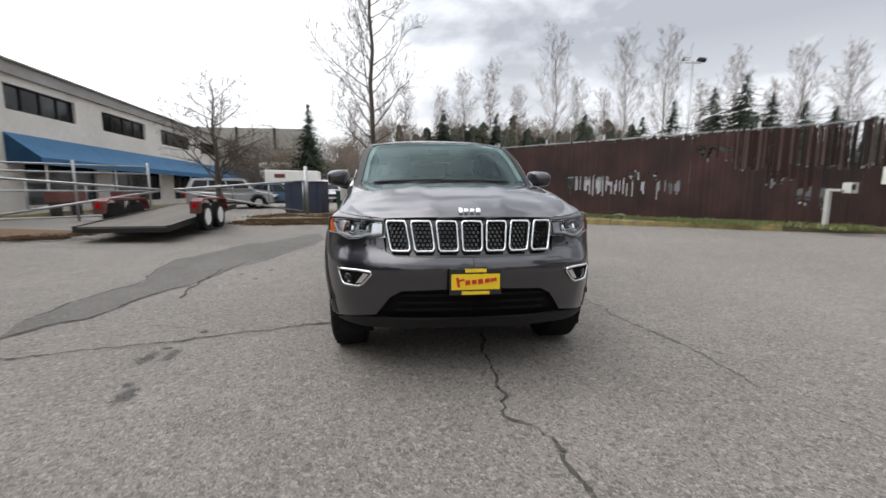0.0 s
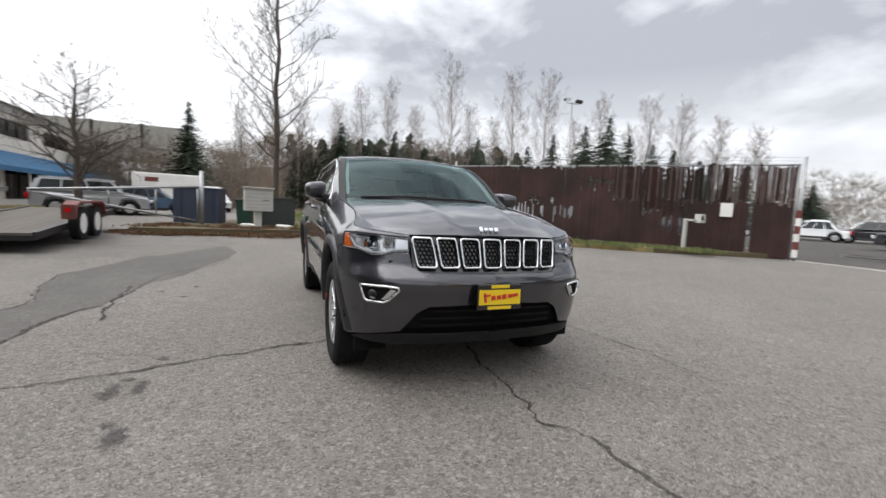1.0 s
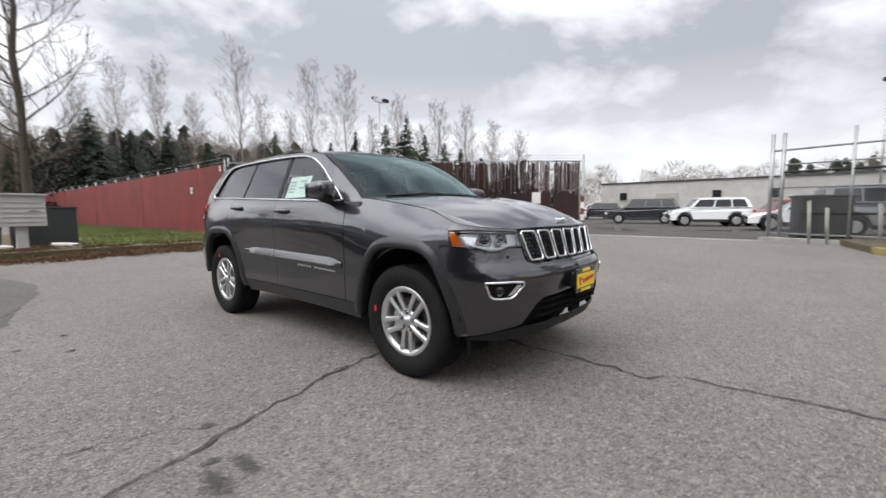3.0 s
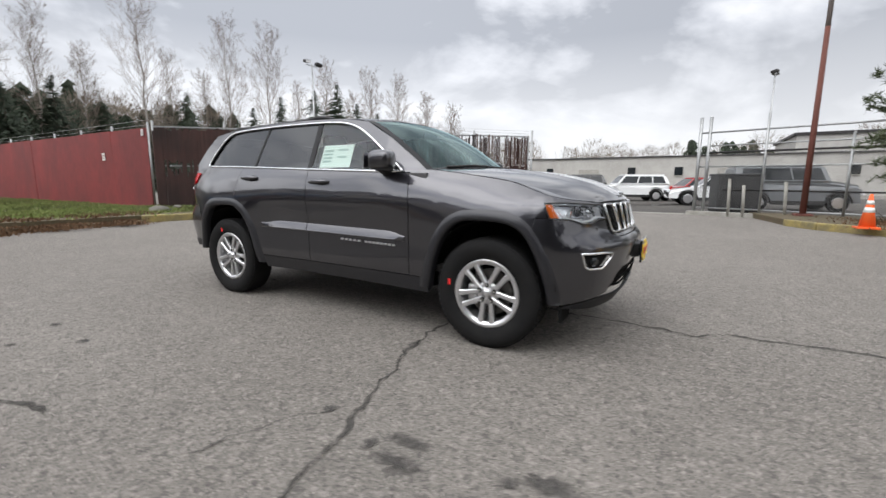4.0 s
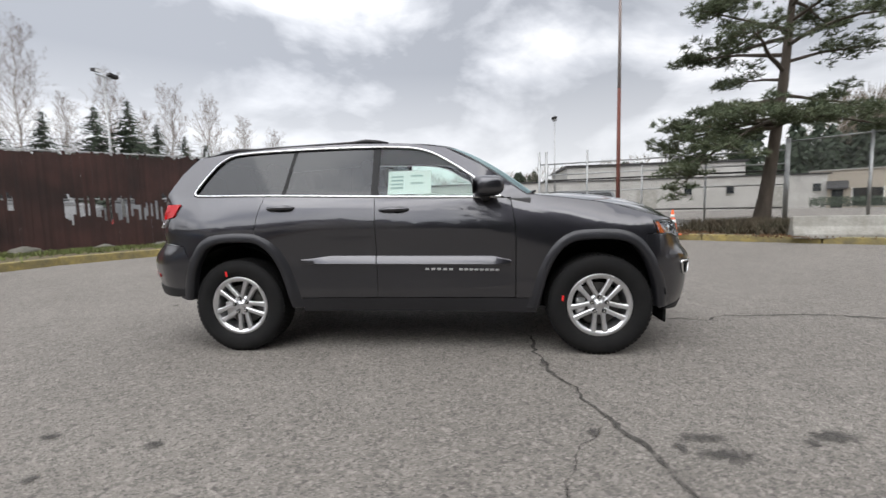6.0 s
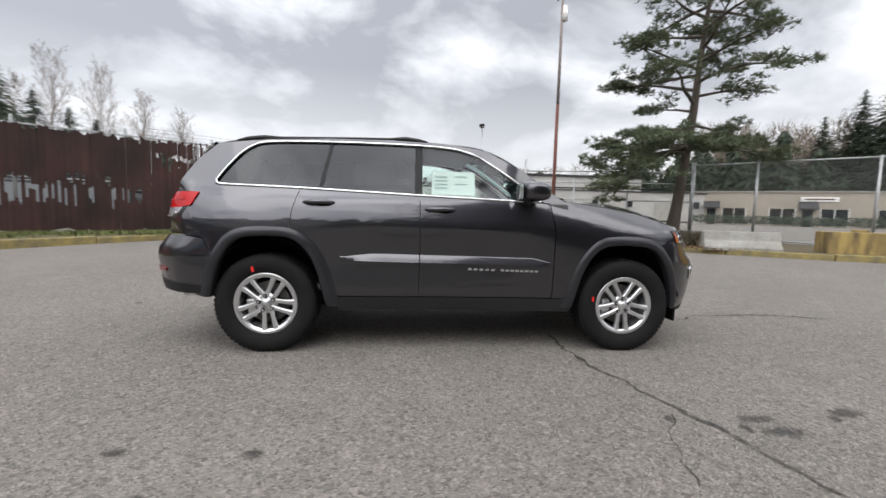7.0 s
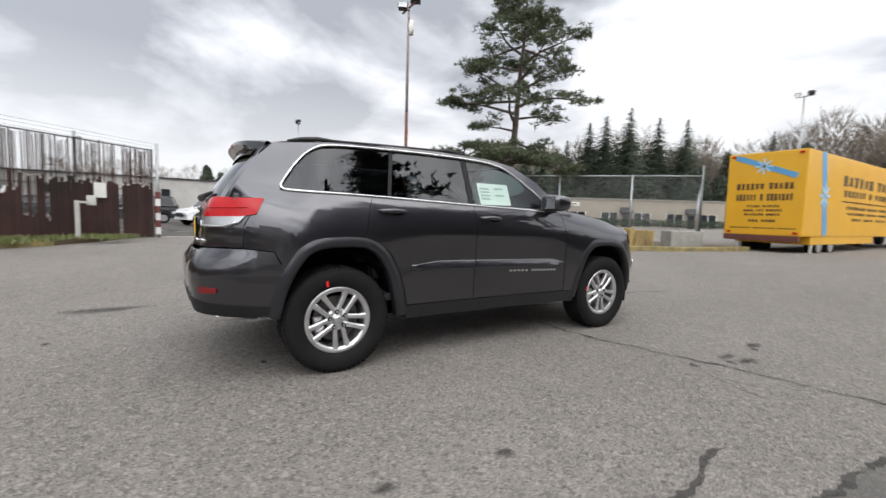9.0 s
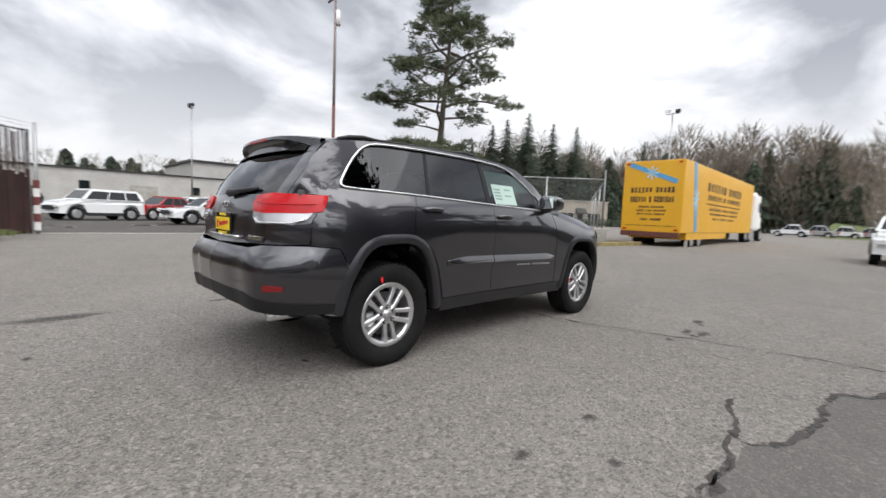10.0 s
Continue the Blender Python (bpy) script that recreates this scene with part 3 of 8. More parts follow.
def blotch(name, x, y, r, material, label, seed, squash=1.0, turn=0.0, lift=0.003, n=42):
    """A ragged flat stain or patch on the paving."""
    rnd = random.Random(seed)
    vs = [(x, y, gz(x, y) + lift)]
    ph = [rnd.uniform(0, 6.28) for _ in range(5)]
    for i in range(n):
        a = math.tau * i / n
        k = r * (1 + 0.22 * math.sin(2 * a + ph[0]) + 0.16 * math.sin(3 * a + ph[1]) + 0.1 * math.sin(7 * a + ph[2]) + rnd.gauss(0, 0.13))
        u, v = k * math.cos(a), k * math.sin(a) * squash
        px, py = x + u * math.cos(turn) - v * math.sin(turn), y + u * math.sin(turn) + v * math.cos(turn)
        vs.append((px, py, gz(px, py) + lift))
    fs = [(0, 1 + i, 1 + (i + 1) % n) for i in range(n)]
    return tagged(raw(name, vs, fs, material), label, "stain", kind="structure")



ribbon("crack_nose", [(0.32, -1.2), (0.15, -1.85), (0.15, -2.2), (0.16, -2.44), (0.12, -2.73), (0.2, -2.82), (0.29, -3.07), (0.26, -3.25), (0.29, -3.55), (0.3, -3.9), (0.1, -4.6)], 0.026, CRACK, "dark jagged crack in the asphalt", "crack", 1)
ribbon("crack_side", [(-0.3, -0.98), (-0.77, -1.0), (-1.1, -1.04), (-1.55, -1.15), (-1.86, -1.23), (-2.11, -1.28), (-2.36, -1.35), (-2.62, -1.4), (-2.8, -1.46), (-3.2, -1.58), (-4.2, -1.75), (-5.4, -2.0)], 0.025, CRACK, "dark jagged crack in the asphalt", "crack", 2)
ribbon("crack_branch", [(-1.92, -1.24), (-2.08, -1.14), (-2.31, -1.01), (-2.54, -0.95), (-2.76, -0.86)], 0.012, CRACK, "fine branching crack in the asphalt", "crack", 3)
ribbon("crack_far_side", [(1.5, 0.6), (1.64, -0.45), (1.64, -1.0), (1.67, -1.43), (1.73, -1.8), (1.75, -2.14), (1.73, -2.42), (1.72, -2.62), (1.9, -3.3)], 0.010, CRACK, "fine crack in the asphalt", "crack", 4)
ribbon("crack_far_branch", [(1.73, -1.8), (1.95, -2.1), (2.05, -2.4)], 0.008, CRACK, "fine branching crack in the asphalt", "crack", 5)
ribbon("crack_patch_edge", [(-2.83, -0.05), (-2.86, 0.14), (-2.91, 0.42), (-2.95, 0.63), (-2.93, 0.75), (-3.0, 0.96), (-2.99, 1.3), (-3.1, 1.9)], 0.035, CRACK, "broken crack along an old asphalt patch", "crack", 6)
ribbon("crack_patch_rim", [(-2.95, 0.63), (-3.05, 0.69), (-3.12, 0.6), (-3.2, 0.38), (-3.25, 0.15), (-3.28, -0.31), (-3.3, -0.6), (-3.5, -0.75), (-3.65, -1.15)], 0.045, CRACK, "broken rim of an old asphalt patch", "crack", 7)
ribbon("crack_patch_west", [(-3.84, -0.75), (-3.9, 0.0), (-3.85, 0.5), (-3.73, 1.1), (-4.05, 2.0), (-4.2, 2.9)], 0.02, CRACK, "crack along the edge of an old asphalt patch", "crack", 9)
ribbon("crack_patch_long", [(-3.0, 0.95), (-2.95, 1.58), (-2.92, 2.6), (-2.55, 3.35), (-2.1, 4.2)], 0.014, CRACK, "crack along the edge of an old asphalt patch", "crack", 8)


def patch(name, outline, label, lift=0.0035, material=ASPHALT_OLD):
    """An old, darker repair laid over the lot."""
    rnd = random.Random(len(outline))
    pts = []
    for (x0, y0), (x1, y1) in zip(outline, outline[1:] + outline[:1]):
        n = max(2, int(math.hypot(x1 - x0, y1 - y0) / 0.08))
        for i in range(n):
            pts.append((x0 + (x1 - x0) * i / n + rnd.gauss(0, 0.02), y0 + (y1 - y0) * i / n + rnd.gauss(0, 0.02)))
    bm = bmesh.new()
    bm.faces.new([bm.verts.new((x, y, 0)) for x, y in pts])
    bm.normal_update()
    bmesh.ops.triangulate(bm, faces=bm.faces[:])
    for ax, vals in ((0, [p[0] for p in pts]), (1, [p[1] for p in pts])):
        k = math.ceil(min(vals) / 0.5)
        while k * 0.5 < max(vals):
            co, no = [0, 0, 0], [0, 0, 0]
            co[ax], no[ax] = k * 0.5, 1
            bmesh.ops.bisect_plane(bm, geom=bm.verts[:] + bm.edges[:] + bm.faces[:], plane_co=co, plane_no=no, dist=1e-5)
            k += 1
    for v in bm.verts:
        v.co.z = gz(v.co.x, v.co.y) + lift
    bmesh.ops.recalc_face_normals(bm, faces=bm.faces[:])
    if sum(f.normal.z for f in bm.faces) < 0:
        bmesh.ops.reverse_faces(bm, faces=bm.faces[:])
    return tagged(link(name, bm, material), label, "patch", kind="structure")


patch("asphalt_patch_strip", [(-3.62, -1.12), (-3.5, -0.75), (-3.3, -0.6), (-3.28, -0.31), (-3.25, 0.15), (-3.2, 0.38), (-3.12, 0.6), (-3.03, 0.7), (-3.0, 1.0), (-2.95, 1.58), (-2.9, 2.0), (-2.63, 2.6), (-2.5, 3.5), (-2.2, 4.6), (-2.1, 5.6), (-2.3, 6.4), (-2.9, 7.4),
                               (-3.43, 7.1), (-3.55, 5.6), (-3.8, 4.3), (-3.95, 3.6), (-4.2, 2.9), (-4.05, 2.0), (-3.73, 1.1), (-3.85, 0.5), (-3.9, 0.0), (-3.84, -0.75)],
      "dark strip of old patched asphalt with a broken rim")
patch("asphalt_patch_drive", [(-2.2, 7.3), (-3.4, 5.0), (-5.8, 4.2), (-8.6, 4.4), (-8.8, 9.5), (-6.0, 11.0), (-5.3, 9.2), (-3.3, 8.9)], "darker asphalt apron of the driveway", 0.0045, ASPHALT_MID)
for k, (x, y, r, sq, tn) in enumerate(((-2.25, -1.70, 0.135, 0.5, 1.5), (-2.10, -1.67, 0.105, 0.5, 1.7), (-2.06, -2.30, 0.125, 0.5, 1.45), (-2.13, -2.12, 0.06, 0.6, 1.6), (-2.34, 1.06, 0.065, 0.6, 0.3), (-2.30, 1.68, 0.06, 0.7, 1.2), (-2.63, 1.4, 0.045, 0.8, 0),
                                       (2.04, 3.14, 0.40, 0.32, 1.6), (0.74, 3.40, 0.06, 0.6, 0), (2.1, 1.7, 0.13, 0.5, 1.4), (-0.48, 1.9, 0.05, 0.6, 0), (-2.2, -1.5, 0.05, 0.7, 0), (-0.35, 1.55, 0.05, 0.5, 0.6), (-1.15, -1.0, 0.06, 0.6, 0.3), (-2.08, -1.14, 0.05, 0.6, 2.6))):
    blotch("oil_spot", x, y, r * 1.3, STAIN, "small dark oil spot on the asphalt", 50 + k, sq, tn, 0.004 + 0.0002 * k)


PUDDLES = ((18.6, 3.6, 0.8, 0.3, 1.75), (17.2, 2.5, 0.5, 0.3, 1.75), (20.5, 4.6, 0.5, 0.3, 1.8), (19.6, -0.6, 1.0, 0.2, 1.75))
LOT = [(13.75, 3.2), (13.45, -4.3), (16, -12), (40, -15), (48, 4), (42, 24), (24, 21), (16, 9)]
patch("lot_gravel", LOT, "damp dark gravel and asphalt of the vehicle lot", 0.004, ASPHALT_LOT)
strip = thing("gate_strip", Matrix(), "pale concrete strip across the gateway", "strip", kind="structure")
for i in range(4):
    bm = bmesh.new()
    y0, y1 = 3.1 - 1.85 * i, 3.1 - 1.85 * (i + 1) + 0.02
    box(bm, (13.45 - 0.04 * (3.3 - (y0 + y1) / 2), (y0 + y1) / 2, 0.145), (0.34, y0 - y1, 0.05), 0.01)
    part("strip_slab", bm, CONCRETE, strip)
for k, (x, y, r, sq, tn) in enumerate(PUDDLES):
    blotch("puddle", x, y, r, PUDDLE, "shallow puddle on the gravel", 90 + k, sq, tn, 0.012)


# ---- trees ----


class Wood:
    """Collects tapered limbs as plain lists."""

    def __init__(self):
        self.v, self.f = [], []

    def limb(self, pts, rs, n):
        base = len(self.v)
        for i, p in enumerate(pts):
            d = (pts[min(i + 1, len(pts) - 1)] - pts[max(i - 1, 0)]).normalized()
            u = d.cross(Vector((0.3, 0.1, 0.95)) if abs(d.z) < 0.9 else Vector((1, 0.2, 0))).normalized()
            w = d.cross(u)
            for k in range(n):
                a = math.tau * k / n
                self.v.append(p + rs[i] * (math.cos(a) * u + math.sin(a) * w))
        for i in range(len(pts) - 1):
            for k in range(n):
                a, b = base + i * n + k, base + i * n + (k + 1) % n
                self.f.append((a, b, b + n, a + n))


def grow(wood, rnd, p, d, length, r, level, up, kids, fan, least=0.006):
    n = 4 if level else 6
    pts, rs = [p], [r]
    for i in range(n):
        d = (d + Vector((rnd.gauss(0, 0.12), rnd.gauss(0, 0.12), rnd.gauss(0, 0.08) + up))).normalized()
        p = p + d * length / n
        pts.append(p)
        rs.append(max(least, r * (1 - 0.82 * (i + 1) / n)))
    wood.limb(pts, rs, 5 if r > 0.05 else 3)
    if level >= len(kids):
        return
    for k in range(kids[level]):
        t = 0.22 + 0.76 * (k + rnd.random()) / kids[level]
        i = min(int(t * n), n - 1)
        q = pts[i].lerp(pts[i + 1], t * n - i)
        a = rnd.uniform(0, math.tau)
        ax = d.cross(Vector((math.cos(a), math.sin(a), 0.3))).normalized()
        nd = (d * math.cos(fan) + ax * math.sin(fan)).normalized()
        grow(wood, rnd, q, nd, length * rnd.uniform(0.28, 0.5) * (1.15 - 0.5 * t), rs[i] * 0.5, level + 1, up * 1.1, kids, fan, least)


def bare_tree(x, y, h, seed, r=0.16, first=0.2, limbs=22, reach=0.42, fan=1.0, up=0.05, twig=(6, 5), bark=BARK, twigs=TWIG, least=0.006, thick=0.36, label="bare winter tree with fine twigs", group="bare trees", z=0.15):
    rnd = random.Random(seed)
    ob = thing("bare_tree", Matrix.Translation((x, y, z)), label, "tree", group)
    stem = Wood()
    pts, p = [], Vector((0, 0, -0.1))
    n = 10
    for i in range(n + 1):
        pts.append(Vector((rnd.gauss(0, 0.012) * h * i / n, rnd.gauss(0, 0.012) * h * i / n, h * i / n - 0.05)))
    rs = [r * (1 - 0.9 * i / n) + (0.06 if i == 0 else 0) for i in range(n + 1)]
    stem.limb(pts, rs, 8)
    raw("trunk", stem.v, stem.f, bark, ob, True)
    crown = Wood()
    for k in range(limbs):
        t = first + (0.97 - first) * (k + rnd.random() * 0.8) / limbs
        i = min(int(t * n), n - 1)
        q = pts[i].lerp(pts[i + 1], t * n - i)
        a = k * 2.4 + rnd.gauss(0, 0.4)
        d = Vector((math.cos(a) * math.sin(fan), math.sin(a) * math.sin(fan), math.cos(fan)))
        shape = 1 - 0.72 * abs((t - first) / (1 - first) - 0.22)
        grow(crown, rnd, q, d, h * reach * shape * rnd.uniform(0.75, 1.1), max(0.012, rs[i] * thick), 0, up, twig, 0.8, least)
    raw("crown", crown.v, crown.f, twigs, ob, True)
    return ob


def conifer(x, y, h, seed, label, name="conifer", full=0.2, layers=26, material=NEEDLES, group="dark conifers", z=0.15, gap=0.0, spray=1.0):
    rnd = random.Random(seed)
    layers = max(layers, int(h * 2.9))
    ob = thing(name, Matrix.Translation((x, y, z)), label, "tree", group)
    stem = Wood()
    stem.limb([Vector((0, 0, -0.1)), Vector((0, 0, h * 0.5)), Vector((0, 0, h * 0.99))], [h * 0.016, h * 0.01, 0.01], 6)
    raw("trunk", stem.v, stem.f, BARK, ob, True)
    vs, fs = [], []
    for k in range(layers):
        t = 0.05 + 0.95 * (k + rnd.random() * 0.7) / layers
        reach = h * full * (1 - t) ** 0.9 * 1.8 + 0.08
        for b in range(24 if t < 0.7 else 15):
            if rnd.random() < gap:
                continue
            a = rnd.uniform(0, math.tau)
            L = reach * rnd.choice((0.5, 0.7, 0.85, 1.0, 1.3)) * rnd.uniform(0.8, 1.1)
            z0 = h * min(0.985, max(0.03, t + rnd.gauss(0, 0.022)))
            ca, sa = math.cos(a), math.sin(a)
            steps = 5
            for s in range(steps):
                u = (s + 0.6) / steps
                cx, cy, cz = ca * L * u, sa * L * u, z0 - 0.28 * L * u * u + rnd.gauss(0, 0.05)
                w = spray * (0.10 + 0.12 * (1 - u)) * (0.32 + reach * 0.42)
                for q in range(3):
                    i = len(vs)
                    ang = a + rnd.uniform(-1.5, 1.5)
                    tip = (cx + w * 1.7 * math.cos(ang), cy + w * 1.7 * math.sin(ang), cz - rnd.uniform(-0.1, 0.7) * w)
                    vs += [(cx - sa * w * 0.35, cy + ca * w * 0.35, cz + rnd.uniform(0, 0.4) * w), (cx + sa * w * 0.35, cy - ca * w * 0.35, cz - rnd.uniform(0, 0.5) * w), tip]
                    fs.append((i, i + 1, i + 2))
    raw("crown", vs, fs, material, ob)
    return ob


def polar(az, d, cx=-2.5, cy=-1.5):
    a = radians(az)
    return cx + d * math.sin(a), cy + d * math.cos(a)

# ---- fences ----


def chain_link(bm, a, b, z0, z1, pitch=0.075, r=0.0022):
    """Woven wire as crossing diagonal wires between two posts."""
    a, b = Vector(a), Vector(b)
    L, H = (b - a).length, z1 - z0
    d = (b - a) / L
    for sgn in (1, -1):
        k = -H
        while k < L:
            s0, s1 = max(k, 0.0), min(k + H, L)
            if s1 - s0 > 0.02:
                h0, h1 = s0 - k, s1 - k
                if sgn < 0:
                    h0, h1 = H - h0, H - h1
                p, q = a + d * s0, a + d * s1
                p, q = Vector((p.x, p.y, z0 + h0)), Vector((q.x, q.y, z0 + h1))
                nrm = Vector((-d.y, d.x, 0)) * r
                t = (q - p).normalized().cross(nrm)
                v = [bm.verts.new(p + nrm), bm.verts.new(p - nrm * 0.5 + t), bm.verts.new(p - nrm * 0.5 - t),
                     bm.verts.new(q + nrm), bm.verts.new(q - nrm * 0.5 + t), bm.verts.new(q - nrm * 0.5 - t)]
                for i in range(3):
                    bm.faces.new((v[i], v[(i + 1) % 3], v[3 + (i + 1) % 3], v[3 + i]))
            k += pitch


def slat_fence():
    rnd = random.Random(11)
    ob = thing("slatted_fence", Matrix(), "rust-brown privacy slats in a tall chain link fence, many broken", "fence")
    d = (FENCE_B - FENCE_A)
    L = d.length
    d = d / L
    nrm = Vector((d.y, -d.x, 0))
    turn = math.degrees(math.atan2(d.y, d.x))
    base = 0.28
    n_post = 7
    for i in range(n_post):
        p = FENCE_A + d * (L * i / (n_post - 1)) - nrm * 0.07
        bm = bmesh.new()
        rod(bm, (p.x, p.y, 0.1), (p.x, p.y, 3.25 if i < n_post - 1 else 3.1), 0.04, n=10)
        part("post", bm, GALV, ob, smooth=True)
    for z in (0.42, 1.72, 3.05):
        bm = bmesh.new()
        p, q = FENCE_A - nrm * 0.05, FENCE_B - nrm * 0.05
        rod(bm, (p.x, p.y, z), (q.x, q.y, z), 0.022, n=6)
        part("rail", bm, GALV, ob, smooth=True)
    for z in (3.22, 3.32, 3.42):
        bm = bmesh.new()
        p, q = FENCE_A, FENCE_B
        rod(bm, (p.x, p.y, z), (q.x, q.y, z - 0.15), 0.003, n=4)
        part("barbed_wire", bm, DARK_STEEL, ob)
    bm = bmesh.new()
    chain_link(bm, FENCE_A - nrm * 0.025, FENCE_B - nrm * 0.025, base, 3.1, 0.09, 0.0025)
    part("chain_link_mesh", bm, MESH_WIRE, ob)
    step = 0.062
    n = int(L / step)
    shapes = {}

    def slat(s, z0, z1, material, twist=0.0):
        h = round(z1 - z0, 1)
        key = (h, material.name)
        if key not in shapes:
            bm = bmesh.new()
            box(bm, (0, 0, h / 2), (0.073, 0.009, h))
            me = bpy.data.meshes.new("slat")
            bm.to_mesh(me)
            bm.free()
            me.materials.append(material)
            shapes[key] = me
        p = FENCE_A + d * s
        o = new("slat", shapes[key])
        o.parent = ob
        o.matrix_local = pose(p.x + rnd.gauss(0, 0.004), p.y + rnd.gauss(0, 0.004), z0, rnd.gauss(0, 0.12), rnd.gauss(0, 0.1), turn + twist + rnd.gauss(0, 5))

    # broken stretches: along the fence, from height to height, with the share of slats that is gone
    holes = [(0.3, 2.4, 1.45, 1.85, 0.55), (3.1, 4.9, 1.15, 1.80, 0.62), (4.9, 7.3, 1.15, 1.55, 0.55), (5.6, 6.6, 1.75, 1.85, 0.6), (7.6, 8.6, 2.46, 2.56, 0.85), (9.5, 10.3, 1.45, 1.55, 0.75), (10.2, 10.9, 0.98, 1.32, 0.5)]
    for i in range(n):
        s = (i + 0.5) * step
        if rnd.random() < 0.006:
            continue
        cut = None
        for s0, s1, z0, z1, chance in holes:
            if s0 < s < s1 and rnd.random() < chance:
                cut = (z0 + rnd.gauss(0, 0.10), z1 + rnd.gauss(0, 0.05))
        top = 3.0 + rnd.gauss(0, 0.03)
        low = base + abs(rnd.gauss(0, 0.04)) - 0.12 * max(0, s - 11) / 2.5
        if cut:
            slat(s, low, cut[0], SLAT)
            if cut[1] < top - 0.15:
                slat(s, cut[1], top, SLAT, (46 + rnd.gauss(0, 6)) if s > 8.6 else 0.0)
        elif s > 8.0:
            # the upper half has turned in its mesh, so that the sky shows between the slats
            zc = 1.88 + rnd.gauss(0, 0.07) + 0.5 * smooth01((8.8 - s) / 0.8)
            slat(s, low, zc, SLAT)
            if rnd.random() > 0.06:
                slat(s, zc + 0.02, top + rnd.gauss(0, 0.04), SLAT_SKYLIT if rnd.random() < 0.35 else SLAT, (42 if s < 12.6 else 34) + rnd.gauss(0, 6))
        else:
            slat(s, low, top, SLAT)
    return ob


def red_wall():
    rnd = random.Random(3)
    ob = thing("red_sheet_fence", Matrix(), "dark red painted sheet fence with faded panels", "fence")
    x0, y0, x1, y1 = 4.1, 13.75, 3.2, 54.0
    n = 16
    for i in range(n):
        a, b = i / n, (i + 1) / n
        cx, cy, w = x0 + (x1 - x0) * (a + b) / 2, y0 + (y1 - y0) * (a + b) / 2, (y1 - y0) / n
        bm = bmesh.new()
        box(bm, (0, 0, 0), (0.03, w - 0.012, 2.75 + rnd.uniform(-0.03, 0.03)), 0.004)
        bmesh.ops.transform(bm, matrix=pose(cx + rnd.uniform(-0.015, 0.015), cy, 1.64, 0, rnd.uniform(-0.5, 0.5), 1.3), verts=bm.verts[:])
        part("panel", bm, RED_WALL, ob)
        bm = bmesh.new()
        rod(bm, (cx + 0.08, cy - w / 2, 0.1), (cx + 0.08, cy - w / 2, 3.2), 0.035, n=8)
        part("post", bm, GALV, ob, smooth=True)
    for z in (3.12, 3.28):
        bm = bmesh.new()
        rod(bm, (x0 + 0.1, y0, z), (x1 + 0.1, y1, z), 0.006, n=4)
        part("wire", bm, GALV, ob)
    for y, z, s in ((13.95, 2.85, 0.16), (16.9, 2.1, 0.22)):
        bm = bmesh.new()
        box(bm, (x0 - 0.05 - (y - y0) * 0.022, y, z), (0.012, s, s * 1.25), 0.002)
        part("notice", bm, WHITE_PAINT, ob, "small white notice with unreadable print")
        bm = bmesh.new()
        for k in range(3):
            box(bm, (x0 - 0.062 - (y - y0) * 0.022, y, z + 0.05 - 0.05 * k), (0.006, s * 0.7, 0.018))
        part("print_bars", bm, RED_PAINT, ob)
    return ob


slat_fence()
red_wall()

# striped gate post at the end of the slatted fence
post = thing("striped_gate_post", Matrix.Translation((13.45, 3.2, 0.1)), "steel gate post with red and white striped guard at its foot", "post")
bm = bmesh.new()
rod(bm, (0, 0, 0), (0, 0, 3.2), 0.045, n=12)
part("pole", bm, GALV, post, smooth=True)
for k in range(6):
    bm = bmesh.new()
    rod(bm, (0, 0, 0.15 + 0.24 * k), (0, 0, 0.15 + 0.24 * (k + 1) - 0.004), 0.075, n=14)
    part("stripe", bm, RED_PAINT if k % 2 else WHITE_PAINT, post, smooth=False)

# notice on the slats
bm = bmesh.new()
box(bm, (0, 0, 0), (0.34, 0.012, 0.44), 0.003)
sg = tagged(link("fence_sign", bm, WHITE_PAINT), "white rectangular notice hung on the slatted fence", "sign")
sg.matrix_world = pose(12.16, 4.55, 1.62, 0, 0, -48.2)

# intercom on a white gooseneck post
ic = thing("intercom_post", Matrix.Translation((10.75, 4.85, 0.28)), "white steel post with a small keypad box on an arm", "intercom")
bm = bmesh.new()
box(bm, (0, 0, 0.5), (0.1, 0.1, 1.0), 0.01)
part("post", bm, POST_WHITE, ic)
bm = bmesh.new()
box(bm, (0.1, -0.12, 0.96), (0.26, 0.26, 0.06), 0.01, pose(0, 0, 0, 0, 0, 10))
part("arm", bm, POST_WHITE, ic)
bm = bmesh.new()
box(bm, (0.26, -0.3, 1.02), (0.26, 0.2, 0.27), 0.012, pose(0, 0, 0, 0, 0, 10))
kb = part("keypad_box", bm, CREAM_BOX, ic)
bm = bmesh.new()
box(bm, (0.19, -0.41, 1.04), (0.14, 0.012, 0.14), 0.003, pose(0, 0, 0, 0, 0, 10))
part("keypad", bm, DARK_STEEL, kb)


